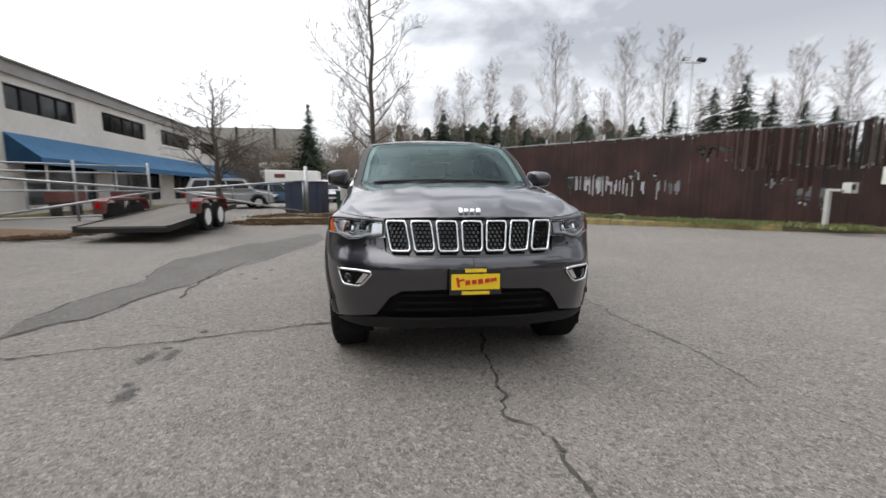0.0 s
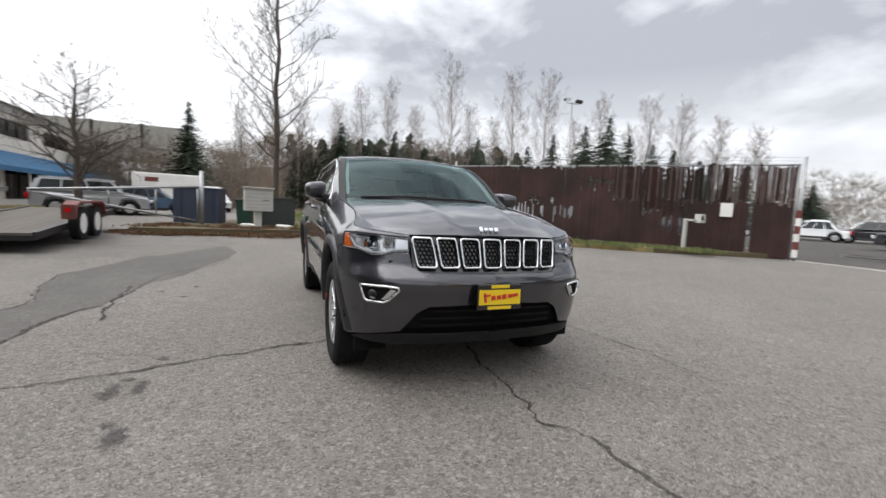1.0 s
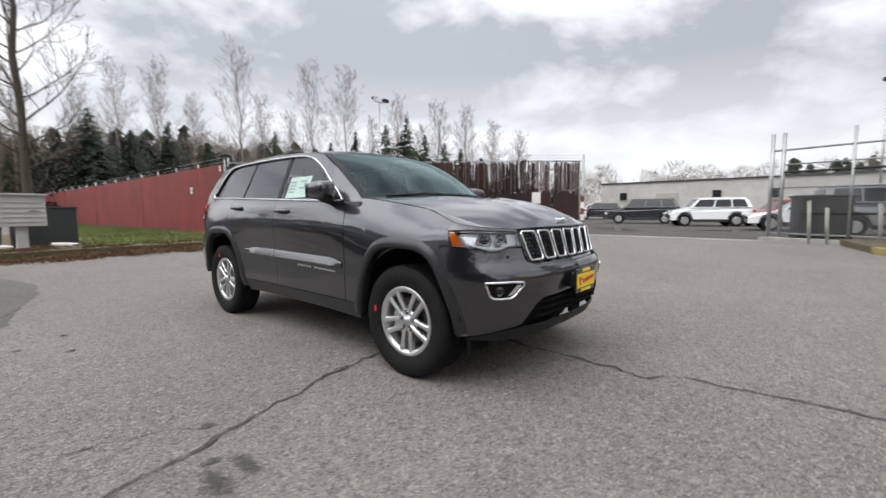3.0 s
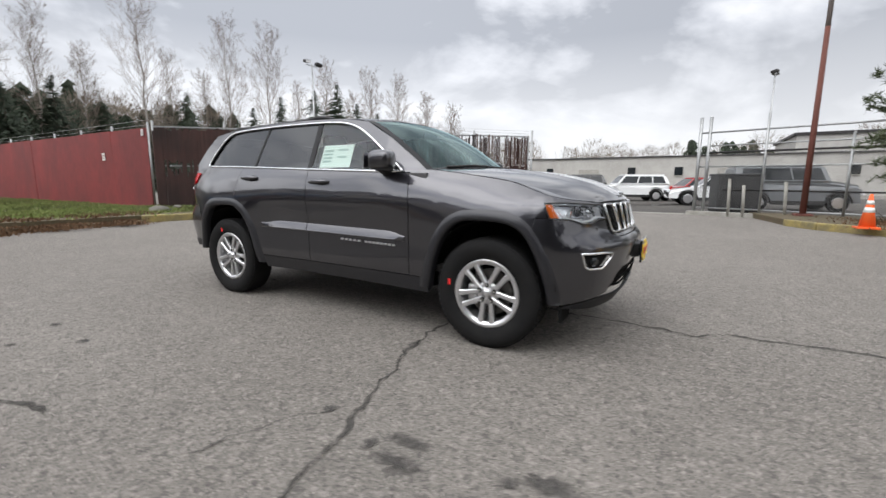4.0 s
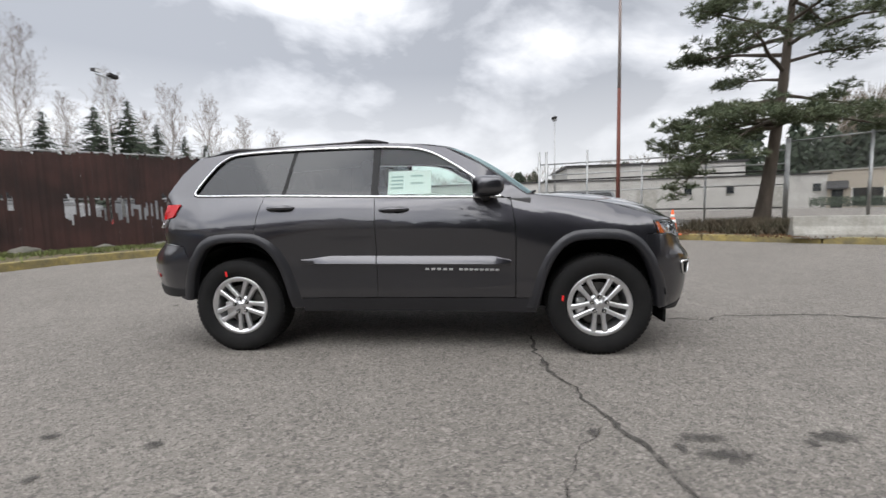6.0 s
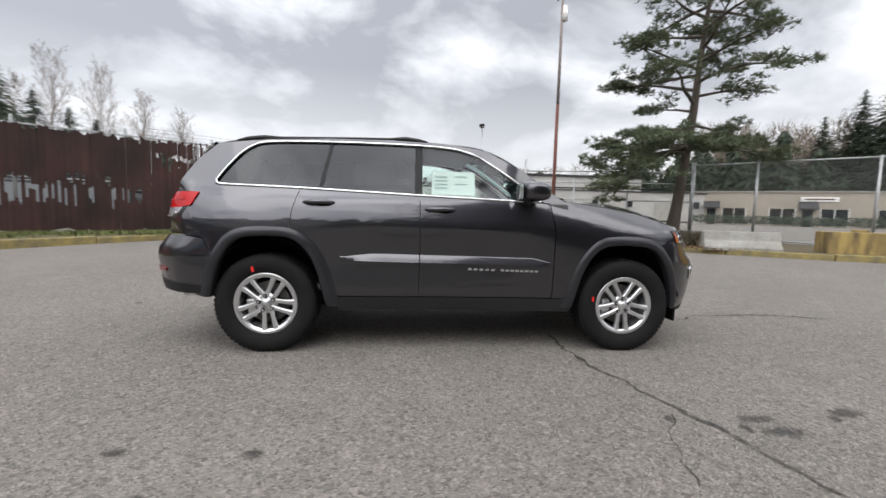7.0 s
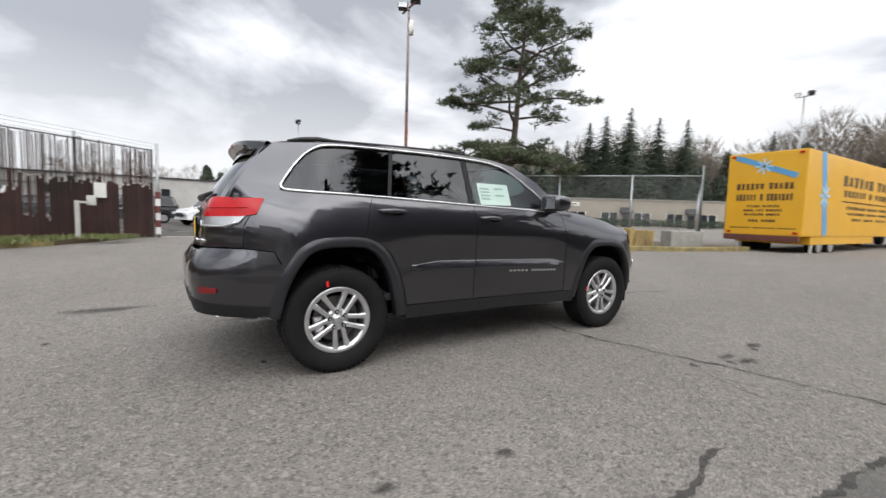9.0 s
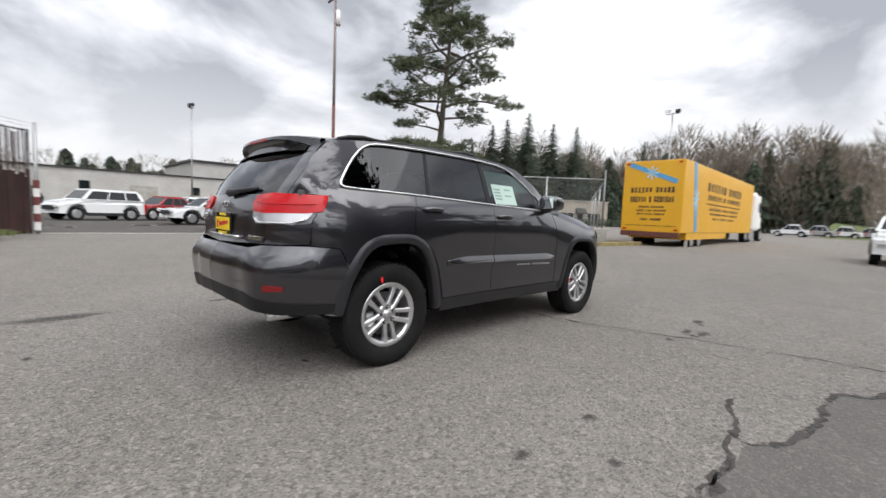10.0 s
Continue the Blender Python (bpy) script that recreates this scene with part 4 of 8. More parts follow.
def pipe_fence():
    ob = thing("gate_fence", Matrix(), "galvanised pipe fence with chain link and dark rails beside the gateway", "fence")
    A, B = Vector((13.3, -2.7, 0)), Vector((10.72, -10.25, 0))
    d = B - A
    tops = {0.0: 3.35, 0.035: 3.35, 0.23: 3.3, 0.47: 2.6, 0.72: 2.6, 1.0: 3.15}
    for t, h in tops.items():
        p = A + d * t
        bm = bmesh.new()
        rod(bm, (p.x, p.y, 0.05), (p.x, p.y, h), 0.05 if t < 0.1 or t == 1 else 0.035, n=10)
        part("post", bm, GALV, ob, smooth=True)
    for z, r, m, t0 in ((2.85, 0.028, GALV, 0), (2.42, 0.022, GALV, 0.03), (2.2, 0.03, DARK_STEEL, 0.035), (1.75, 0.02, GALV, 0), (1.0, 0.025, DARK_STEEL, 0.1), (0.4, 0.025, GALV, 0)):
        bm = bmesh.new()
        p = A + d * t0
        rod(bm, (p.x, p.y, z), (B.x, B.y, z - 0.06), r, n=8)
        part("rail", bm, m, ob, smooth=True)
    bm = bmesh.new()
    chain_link(bm, A, B, 0.4, 2.15, 0.07, 0.0025)
    part("chain_link_mesh", bm, MESH_WIRE, ob)
    for t, h in ((0.12, 1.15), (0.17, 0.95), (0.3, 1.05)):
        p = A + d * t
        bm = bmesh.new()
        rod(bm, (p.x - 0.25, p.y - 0.05, 0.12), (p.x - 0.2, p.y, 0.2 + h), 0.045, n=8)
        part("stub_post", bm, CONCRETE, ob, smooth=True)
    bm = bmesh.new()
    box(bm, (0, 0, 0), (d.length * 0.45, 0.3, 0.16), 0.02, pose(A.x + d.x * 0.2 - 0.1, A.y + d.y * 0.2, 0.2, 0, 0, math.degrees(math.atan2(d.y, d.x))))
    part("concrete_sill", bm, CONCRETE, ob)
    return ob


pipe_fence()


def wire_fence(points, h, name, label, z0=0.2, mesh=True):
    ob = thing(name, Matrix(), label, "fence")
    for x, y, hh in points:
        bm = bmesh.new()
        rod(bm, (x, y, 0.05), (x, y, hh), 0.04, n=10)
        p = part("post", bm, GALV, ob, smooth=True)
    for (x0, y0, _), (x1, y1, _) in zip(points, points[1:]):
        for z in (h, 0.4):
            bm = bmesh.new()
            rod(bm, (x0, y0, z), (x1, y1, z), 0.024, n=6)
            part("rail", bm, GALV, ob, smooth=True)
        if mesh:
            bm = bmesh.new()
            chain_link(bm, (x0, y0, 0), (x1, y1, 0), 0.3, h, 0.07, 0.0022)
            part("chain_link_mesh", bm, MESH_WIRE, ob)
    return ob


wire_fence([(10.69, -10.29, 3.15), (9.27, -11.56, 3.12), (7.1, -13.5, 3.1), (5.17, -15.23, 3.45)], 3.05, "chain_link_fence", "tall galvanised chain link fence with pipe posts")
wire_fence([(5.17, -15.23, 3.4), (7.4, -19.5, 3.1), (9.8, -24.0, 3.1), (12.2, -28.5, 3.1)], 3.0, "side_chain_link_fence", "galvanised chain link fence running back beside the trailer", mesh=False)

# ---- poles and lamps ----


def light_pole(x, y, h, heads, label, material=GALV, r=0.09, z=0.15, rusty=False):
    ob = thing("light_pole", Matrix.Translation((x, y, z)), label, "street lamp")
    bm = bmesh.new()
    rod(bm, (0, 0, 0), (0, 0, h * 0.55 if rusty else h), r, r * (0.75 if rusty else 0.55), 12)
    part("pole", bm, material, ob, smooth=True)
    if rusty:
        bm = bmesh.new()
        rod(bm, (0, 0, h * 0.55), (0, 0, h), r * 0.75, r * 0.55, 12)
        part("upper_pole", bm, RUST_GREY, ob, "faded grey-brown upper pole", True)
    if rusty:
        bm = bmesh.new()
        box(bm, (0, 0, 0.05), (0.42, 0.42, 0.22), 0.02)
        part("base", bm, RUST, ob)
    bm = bmesh.new()
    rod(bm, (-0.55, 0, h - 0.1), (0.55, 0, h - 0.1), 0.035, n=8)
    part("crossarm", bm, material, ob)
    for dx, yaw, tilt in heads:
        bm = bmesh.new()
        m = pose(dx, 0, h + 0.12, tilt, 0, yaw)
        box(bm, (0, -0.1, 0), (0.42, 0.5, 0.2), 0.05, m)
        hd = part("lamp_head", bm, DARK_STEEL, ob)
        bm = bmesh.new()
        box(bm, (0, -0.36, -0.02), (0.36, 0.02, 0.17), 0.004, m)
        part("lamp_lens", bm, LAMP_GLASS, hd, "pale glass lens")
    return ob


p = light_pole(19.5, 22.2, 9.6, ((-0.5, -20, 10), (0.5, 70, 10)), "tall floodlight pole with two lamp heads", z=0.15)
light_pole(42.0, -7.7, 10.2, ((-0.4, 150, 10), (0.4, 60, 10)), "distant slender light pole in the car lot")
pl = light_pole(11.9, -5.35, 9.3, ((-0.55, 60, 5), (0.5, 240, 5)), "tall rust-coated steel light pole with camera", RUST, 0.08, 0.2, True)
bm = bmesh.new()
rod(bm, (0, -0.1, 8.2), (0, -0.1, 8.75), 0.12, 0.1, 10)
part("camera_dome", bm, WHITE_PAINT, pl, "white security camera housing", True)
light_pole(9.2, -36.0, 10.5, ((-0.4, 20, 10), (0.4, 200, 10)), "light pole behind the parked trailer")

# ---- cone, barriers, blocks ----
cone = thing("traffic_cone", Matrix.Translation((8.15, -5.72, 0.285)), "orange traffic cone with two white bands on the kerb", "cone")
bm = bmesh.new()
rod(bm, (0, 0, 0.04), (0, 0, 0.7), 0.135, 0.025, 20)
part("body", bm, ORANGE, cone, smooth=True)
bm = bmesh.new()
box(bm, (0, 0, 0.02), (0.36, 0.36, 0.04), 0.01)
part("foot", bm, ORANGE, cone)
for z0, z1 in ((0.33, 0.43), (0.49, 0.57)):
    bm = bmesh.new()
    rod(bm, (0, 0, z0), (0, 0, z1), 0.137 - 0.1667 * (z0 - 0.04) + 0.002, 0.137 - 0.1667 * (z1 - 0.04) + 0.002, 20)
    part("band", bm, REFLECT_WHITE, cone, smooth=True)


def barrier(p, q, label):
    p, q = Vector((*p, 0)), Vector((*q, 0))
    L = (q - p).length
    ob = thing("concrete_barrier", pose((p.x + q.x) / 2, (p.y + q.y) / 2, 0.26, 0, 0, math.degrees(math.atan2(q.y - p.y, q.x - p.x))), label, "barrier")
    bm = bmesh.new()
    prof = [(-0.28, 0), (0.28, 0), (0.28, 0.1), (0.14, 0.28), (0.09, 0.52), (-0.09, 0.52), (-0.14, 0.28), (-0.28, 0.1)]
    prism(bm, prof, -L / 2, L / 2)
    bmesh.ops.transform(bm, matrix=Matrix(((0, 0, 1, 0), (1, 0, 0, 0), (0, 1, 0, 0), (0, 0, 0, 1))), verts=bm.verts[:])
    bmesh.ops.bevel(bm, geom=bm.edges[:], offset=0.015, segments=1, affect="EDGES")
    part("barrier_body", bm, CONCRETE, ob)
    return ob


barrier((6.75, -7.85), (6.1, -9.55), "weathered grey concrete road barrier behind the kerb")


def block(p, q, material, label, h=0.62):
    p, q = Vector((*p, 0)), Vector((*q, 0))
    L = (q - p).length
    ob = thing("concrete_block", pose((p.x + q.x) / 2, (p.y + q.y) / 2, 0.24, 0, 0, math.degrees(math.atan2(q.y - p.y, q.x - p.x))), label, "concrete block", "concrete blocks by the kerb")
    bm = bmesh.new()
    box(bm, (0, 0, h / 2), (L, 0.6, h), 0.03)
    part("block_body", bm, material, ob)
    bm = bmesh.new()
    box(bm, (0, 0, h + 0.03), (0.34, 0.14, 0.06), 0.02)
    part("lifting_lug", bm, material, ob)
    return ob


block((5.85, -10.5), (5.3, -12.05), YELLOW_BLOCK, "rust-streaked yellow concrete block")
block((5.08, -12.78), (4.55, -13.95), CONCRETE, "grey concrete block with a chipped, yellow-stained edge")

# ---- plain parked cars ----


def wheel(bm_tyre, bm_rim, c, r, w, side):
    x, y, z = c
    rod(bm_tyre, (x - w / 2, y, z), (x + w / 2, y, z), r, n=24)
    rod(bm_rim, (x + side * (w / 2 - 0.01), y, z), (x + side * (w / 2 + 0.006), y, z), r * 0.66, r * 0.6, 16)


def plain_car(m, paint, label, style="suv", L=4.25, W=1.8, H=1.68, wb=2.57, category="car", group="cars in the lot", name="parked_car"):
    """A parked car at lot distance; front towards -y."""
    ob = thing(name, m, label, category, group)
    r = 0.34
    f, b = -L / 2, L / 2
    fa, ra = -wb / 2 - 0.05, wb / 2 - 0.05
    belt = max(1.08, 0.65 * H) if style != "sedan" else 0.92
    hood = belt - 0.06
    # side outline with wheel openings
    pts = [(f + 0.02, 0.35)]

    def arch(c):
        return [(c + (r + 0.07) * math.cos(a), r + (r + 0.07) * math.sin(a)) for a in [math.pi - i * math.pi / 10 for i in range(11)]]

    pts += [(y, max(z, 0.24)) for y, z in arch(fa)]
    pts += [(y, max(z, 0.24)) for y, z in arch(ra)]
    pts += [(b - 0.05, 0.34), (b, 0.55), (b - 0.02, belt - 0.05), (b - 0.1, belt)]
    cowl = f + L * {"suv": 0.245, "pickup": 0.25, "box": 0.25}.get(style, 0.28)
    pts += [(cowl, belt), (f + 0.30, hood - 0.02), (f + 0.04, hood - 0.10), (f, 0.66)]
    bm = bmesh.new()
    prism(bm, pts, -W / 2, W / 2)
    bmesh.ops.transform(bm, matrix=Matrix(((0, 0, 1, 0), (1, 0, 0, 0), (0, 1, 0, 0), (0, 0, 0, 1))), verts=bm.verts[:])
    edges = [e for e in bm.edges if all(abs(abs(v.co.x) - W / 2) < 1e-4 for v in e.verts) and min(v.co.z for v in e.verts) > 0.5]
    bmesh.ops.bevel(bm, geom=edges, offset=0.12, segments=3, affect="EDGES")
    for v in bm.verts:
        k = max(0.0, (abs(v.co.y) - 0.33 * L) / (0.17 * L))
        v.co.x *= 1 - 0.10 * k * k
        v.co.y -= math.copysign(0.10 * k * (abs(v.co.x) / W * 2) ** 3, v.co.y)
        if v.co.y < cowl and v.co.z > 0.6:
            v.co.z -= 0.05 * (abs(v.co.x) / W * 2) ** 2 * min(1, (cowl - v.co.y) / 0.6)
    bmesh.ops.recalc_face_normals(bm, faces=bm.faces[:])
    part("body", bm, paint, ob)
    tail = {"suv": b - 0.12, "sedan": b - 0.75, "pickup": f + L * 0.62, "box": b - 0.06}[style]
    rt, rf = {"suv": tail - 0.24, "sedan": tail - 0.55, "pickup": tail - 0.1, "box": tail - 0.1}[style], cowl + {"suv": 0.46, "box": 0.24}.get(style, 0.66)
    lo = [(-W / 2 + 0.06, cowl), (W / 2 - 0.06, cowl), (W / 2 - 0.06, tail), (-W / 2 + 0.06, tail)]
    hi = [(-W / 2 + 0.2, rf), (W / 2 - 0.2, rf), (W / 2 - 0.2, rt), (-W / 2 + 0.2, rt)]
    bm = bmesh.new()
    a = [bm.verts.new((x, y, belt - 0.01)) for x, y in lo]
    c = [bm.verts.new((x, y, H - 0.07)) for x, y in hi]
    for i in range(4):
        bm.faces.new((a[i], a[(i + 1) % 4], c[(i + 1) % 4], c[i]))
    bm.faces.new(c)
    sides = [[v.co.copy() for v in (a[i], a[(i + 1) % 4], c[(i + 1) % 4], c[i])] for i in range(4)]
    bmesh.ops.bevel(bm, geom=[e for e in bm.edges if e.verts[0] in c and e.verts[1] in c], offset=0.07, segments=3, affect="EDGES")
    bmesh.ops.recalc_face_normals(bm, faces=bm.faces[:])
    part("cabin", bm, paint, ob)

    def pane(nm, i, u0, u1, w0=0.06, w1=0.86):
        p0, p1, p2, p3 = sides[i]
        nrm = (p1 - p0).cross(p3 - p0).normalized()
        if nrm.dot((p0 + p1 + p2 + p3) / 4 - Vector((0, (cowl + tail) / 2, belt + 0.2))) < 0:
            nrm = -nrm
        bm = bmesh.new()
        at = lambda u, w: p0.lerp(p1, u).lerp(p3.lerp(p2, u), w)
        q = [at(u0, w0), at(u1, w0), at(u1, w1), at(u0, w1)]
        lo_, hi_ = [bm.verts.new(p - nrm * 0.01) for p in q], [bm.verts.new(p + nrm * 0.008) for p in q]
        for j in range(4):
            bm.faces.new((lo_[j], lo_[(j + 1) % 4], hi_[(j + 1) % 4], hi_[j]))
        bm.faces.new(hi_)
        bmesh.ops.recalc_face_normals(bm, faces=bm.faces[:])
        part(nm, bm, DARK_GLASS, ob, "dark tinted glass")

    pane("windscreen", 0, 0.06, 0.94, 0.08, 0.92)
    pane("rear_window", 2, 0.08, 0.92, 0.2, 0.86)
    for i, cuts in ((1, ((0.05, 0.37), (0.39, 0.67), (0.69, 0.93))), (3, ((0.07, 0.31), (0.33, 0.61), (0.63, 0.95)))):
        for u0, u1 in cuts:
            pane("side_window", i, u0, u1)
    bm = bmesh.new()
    box(bm, (0, (rf + rt) / 2, H - 0.055), (W - 0.5, rt - rf - 0.08, 0.06), 0.025)
    part("roof", bm, paint, ob)
    for sx in (-1, 1):
        bm = bmesh.new()
        box(bm, (sx * (W / 2 - 0.02), (fa + ra) / 2, 0.33), (0.06, wb - 2 * r - 0.16, 0.16), 0.02)
        part("sill_cladding", bm, BLACK_PLASTIC, ob)
        for c0 in (fa, ra):
            bm = bmesh.new()
            tube(bm, [(sx * (W / 2 - 0.005), y, z) for y, z in arch(c0)], 0.035, 5)
            part("arch_cladding", bm, BLACK_PLASTIC, ob)
        for y in (fa, ra):
            bt, br = bmesh.new(), bmesh.new()
            wheel(bt, br, (sx * (W / 2 - 0.11), y, r), r, 0.21, sx)
            t = part("wheel", bt, TYRE, ob, smooth=False)
            part("rim", br, ALLOY, t)
        bm = bmesh.new()
        box(bm, (sx * (W / 2 - 0.24), f + 0.05, 0.72), (0.34, 0.12, 0.15), 0.03)
        part("headlight", bm, LAMP_GLASS, ob)
        bm = bmesh.new()
        box(bm, (sx * (W / 2 - 0.13), b - 0.03, 0.8), (0.2, 0.1, 0.26), 0.03)
        part("tail_light", bm, LENS_RED, ob)
    bm = bmesh.new()
    box(bm, (0, f + 0.03, 0.62), (W * 0.5, 0.08, 0.2), 0.02)
    part("grille", bm, BLACK_PLASTIC, ob)
    return ob


CAR_WHITE = mat("white_car_paint", (0.75, 0.76, 0.76), 0.25, coat=1.0)
CAR_BLACK = mat("black_car_paint", (0.02, 0.021, 0.024), 0.25, coat=1.0)
CAR_RED = mat("red_car_paint", (0.35, 0.02, 0.02), 0.25, coat=1.0)
CAR_GREY = mat("grey_car_paint", (0.16, 0.17, 0.18), 0.3, coat=1.0)
CAR_BLUE = mat("blue_car_paint", (0.06, 0.12, 0.2), 0.3, coat=1.0)
CAR_SILVER = mat("silver_car_paint", (0.45, 0.46, 0.47), 0.3, 0.5, coat=1.0)

plain_car(pose(25.8, 0.8, 0.15, 0, 0, 180 + 23.7), CAR_WHITE, "small white SUV parked in the lot", "suv", 4.25, 1.8, 1.66)
plain_car(pose(29.0, 5.2, 0.15, 0, 0, 180 + 15), CAR_BLACK, "black pickup truck parked beyond the gateway", "suv", 4.8, 1.9, 1.75, 2.9)
plain_car(pose(27.6, -2.6, 0.15, 0, 0, 180 + 28), CAR_RED, "red hatchback parked in the row", "sedan", 4.3, 1.75, 1.5)
plain_car(pose(21.5, -3.6, 0.15, 0, 0, 180 + 10), CAR_WHITE, "white sedan parked behind the gate", "sedan", 4.5, 1.8, 1.48)
for i, (px_, py_, rot, paint, st, lab) in enumerate((
        (38, 15, 200, CAR_WHITE, "sedan", "white sedan in the far row"), (40, 12.3, 200, CAR_BLACK, "suv", "dark SUV in the far row"),
        (42, 17.5, 200, CAR_SILVER, "sedan", "silver sedan in the far row"), (44, 14.4, 205, CAR_WHITE, "suv", "white SUV in the far row"),
        (39, 19, 200, CAR_BLACK, "sedan", "black sedan in the far row"), (45, 9, 200, CAR_GREY, "sedan", "grey sedan in the far row"),
        (36, -6, 190, CAR_WHITE, "sedan", "white car in the far row"), (38, -9, 190, CAR_GREY, "suv", "grey SUV in the far row"))):
    plain_car(pose(px_, py_, 0.15, 0, 0, rot), paint, lab, st)

# grey open-bodied off-roader just behind the gate fence, and a dark hardtop beside it
plain_car(pose(18.5, -5.9, 0.15, 0, 0, 12), CAR_GREY, "grey boxy off-road car with dark wheels behind the fence", "box", 4.3, 1.85, 1.82, 2.6)
bb = thing("covered_bin", pose(14.9, -3.9, 0.15, 0, 0, 14), "tall black covered bin behind the gate", "bin")
bm = bmesh.new()
box(bm, (0, 0, 0.68), (1.0, 1.3, 1.3), 0.05)
part("bin_body", bm, BLACK_PLASTIC, bb)
bm = bmesh.new()
box(bm, (0, 0, 1.36), (1.1, 1.4, 0.08), 0.03)
part("lid", bm, BLACK_PLASTIC, bb)

# ---- yellow moving trailer with its tractor ----


def moving_trailer():
    ob = thing("moving_trailer", pose(3.61, -16.64, 0.0), "yellow removal van trailer with blue arrows and dark lettering", "trailer")
    W, L, z0, z1 = 2.6, 15.0, 0.78, 3.97
    bm = bmesh.new()
    box(bm, (0, -L / 2, (z0 + z1) / 2), (W, L, z1 - z0), 0.04)
    part("van_body", bm, TRAILER_YELLOW, ob)
    bm = bmesh.new()
    box(bm, (0, -4.6, 0.72), (W - 0.05, 7.4, 0.5), 0.02)
    part("drop_frame", bm, TRAILER_YELLOW, ob)
    bm = bmesh.new()
    box(bm, (0, 0.06, 0.68), (2.5, 0.14, 0.22), 0.02)
    part("rear_bumper", bm, RUST, ob)
    for sx in (-1, 1):
        for y in (-1.9, -3.1):
            bt, br = bmesh.new(), bmesh.new()
            wheel(bt, br, (sx * 1.08, y, 0.42), 0.42, 0.34, sx)
            t = part("wheel", bt, TYRE, ob)
            part("rim", br, ALLOY, t)
        bm = bmesh.new()
        box(bm, (sx * 1.2, -1.2, 0.42), (0.1, 0.05, 0.6), 0.01)
        part("mud_flap", bm, WHITE_PAINT, ob)
        for z in (0.9, 3.85):
            bm = bmesh.new()
            box(bm, (sx * 1.1, 0.03, z), (0.14, 0.04, 0.07), 0.01)
            part("marker_lamp", bm, LENS_RED, ob)

    def bar(x, y, z, sx, sy, sz, material, rot=0.0, axis="Y", name="lettering_bar"):
        bm = bmesh.new()
        m = Matrix.Translation((x, y, z)) @ Matrix.Rotation(radians(rot), 4, axis)
        box(bm, (0, 0, 0), (sx, sy, sz), 0.0, m)
        part(name, bm, material, ob)

    def line_of_marks(c, w, h, side, words, seed):
        """One line of unreadable lettering: marks of letter size, in words."""
        rnd = random.Random(seed)
        bm = bmesh.new()
        total = sum(words) + 0.8 * (len(words) - 1)
        step = w / total
        at = -w / 2
        for n in words:
            for _ in range(n):
                u, k = at + step / 2, rnd.choice((0.5, 0.62, 0.74))
                hh = h * rnd.choice((0.86, 1.0, 1.0))
                if side:
                    box(bm, (c[0], c[1] - u, c[2]), (0.012, step * k, hh))
                    if rnd.random() < 0.6:
                        box(bm, (c[0] + 0.001, c[1] - u, c[2] + rnd.choice((-0.42, 0.42)) * hh), (0.012, step * 0.86, hh * 0.16))
                else:
                    box(bm, (c[0] - u, c[1], c[2]), (step * k, 0.012, hh))
                    if rnd.random() < 0.6:
                        box(bm, (c[0] - u, c[1] - 0.001, c[2] + rnd.choice((-0.42, 0.42)) * hh), (step * 0.86, 0.012, hh * 0.16))
                at += step
            at += 0.8 * step
        tagged(part("lettering", bm, SIGN_DARK, ob), kind="stuff")

    # rear face: blue arrow with a star, rows of lettering
    bar(0.0, 0.008, 3.42, 2.2, 0.016, 0.2, SIGN_BLUE, -22, "Y", "blue_arrow")
    for a in range(4):
        bar(0.05, 0.014, 3.42, 0.6, 0.012, 0.06, SIGN_PALE, 45 * a, "Y", "star_ray")
    for k, (z, w, h, words) in enumerate(((2.66, 1.9, 0.24, (6, 5)), (2.24, 1.9, 0.26, (6, 1, 7)), (1.90, 1.1, 0.09, (5, 6)), (1.74, 1.3, 0.09, (4, 3, 6)), (1.58, 1.2, 0.09, (7, 5)), (1.34, 0.9, 0.1, (3, 4)), (1.06, 2.2, 0.05, (9, 9, 7)))):
        line_of_marks((0, 0.004, z), w, h, False, words, 20 + k)
    # side: leaning stripe with a star, large lettering
    x = -W / 2 - 0.006
    bar(x, -1.75, 2.4, 0.016, 0.42, 3.2, SIGN_BLUE, -13, "X", "blue_arrow")
    for a in range(4):
        bar(x - 0.006, -1.8, 2.35, 0.012, 0.1, 0.95, SIGN_PALE, 45 * a, "X", "star_ray")
    for k, (z, w, h, words) in enumerate(((3.05, 7.6, 0.42, (6, 5)), (2.55, 7.2, 0.26, (6, 1, 7)), (2.22, 7.4, 0.06, (24, 20)), (1.98, 6.4, 0.13, (7, 4, 6)), (1.74, 6.0, 0.1, (8, 5, 7)), (1.5, 4.8, 0.1, (3, 3, 4)))):
        line_of_marks((x, -7.4, z), w, h, True, words, 40 + k)
    return ob


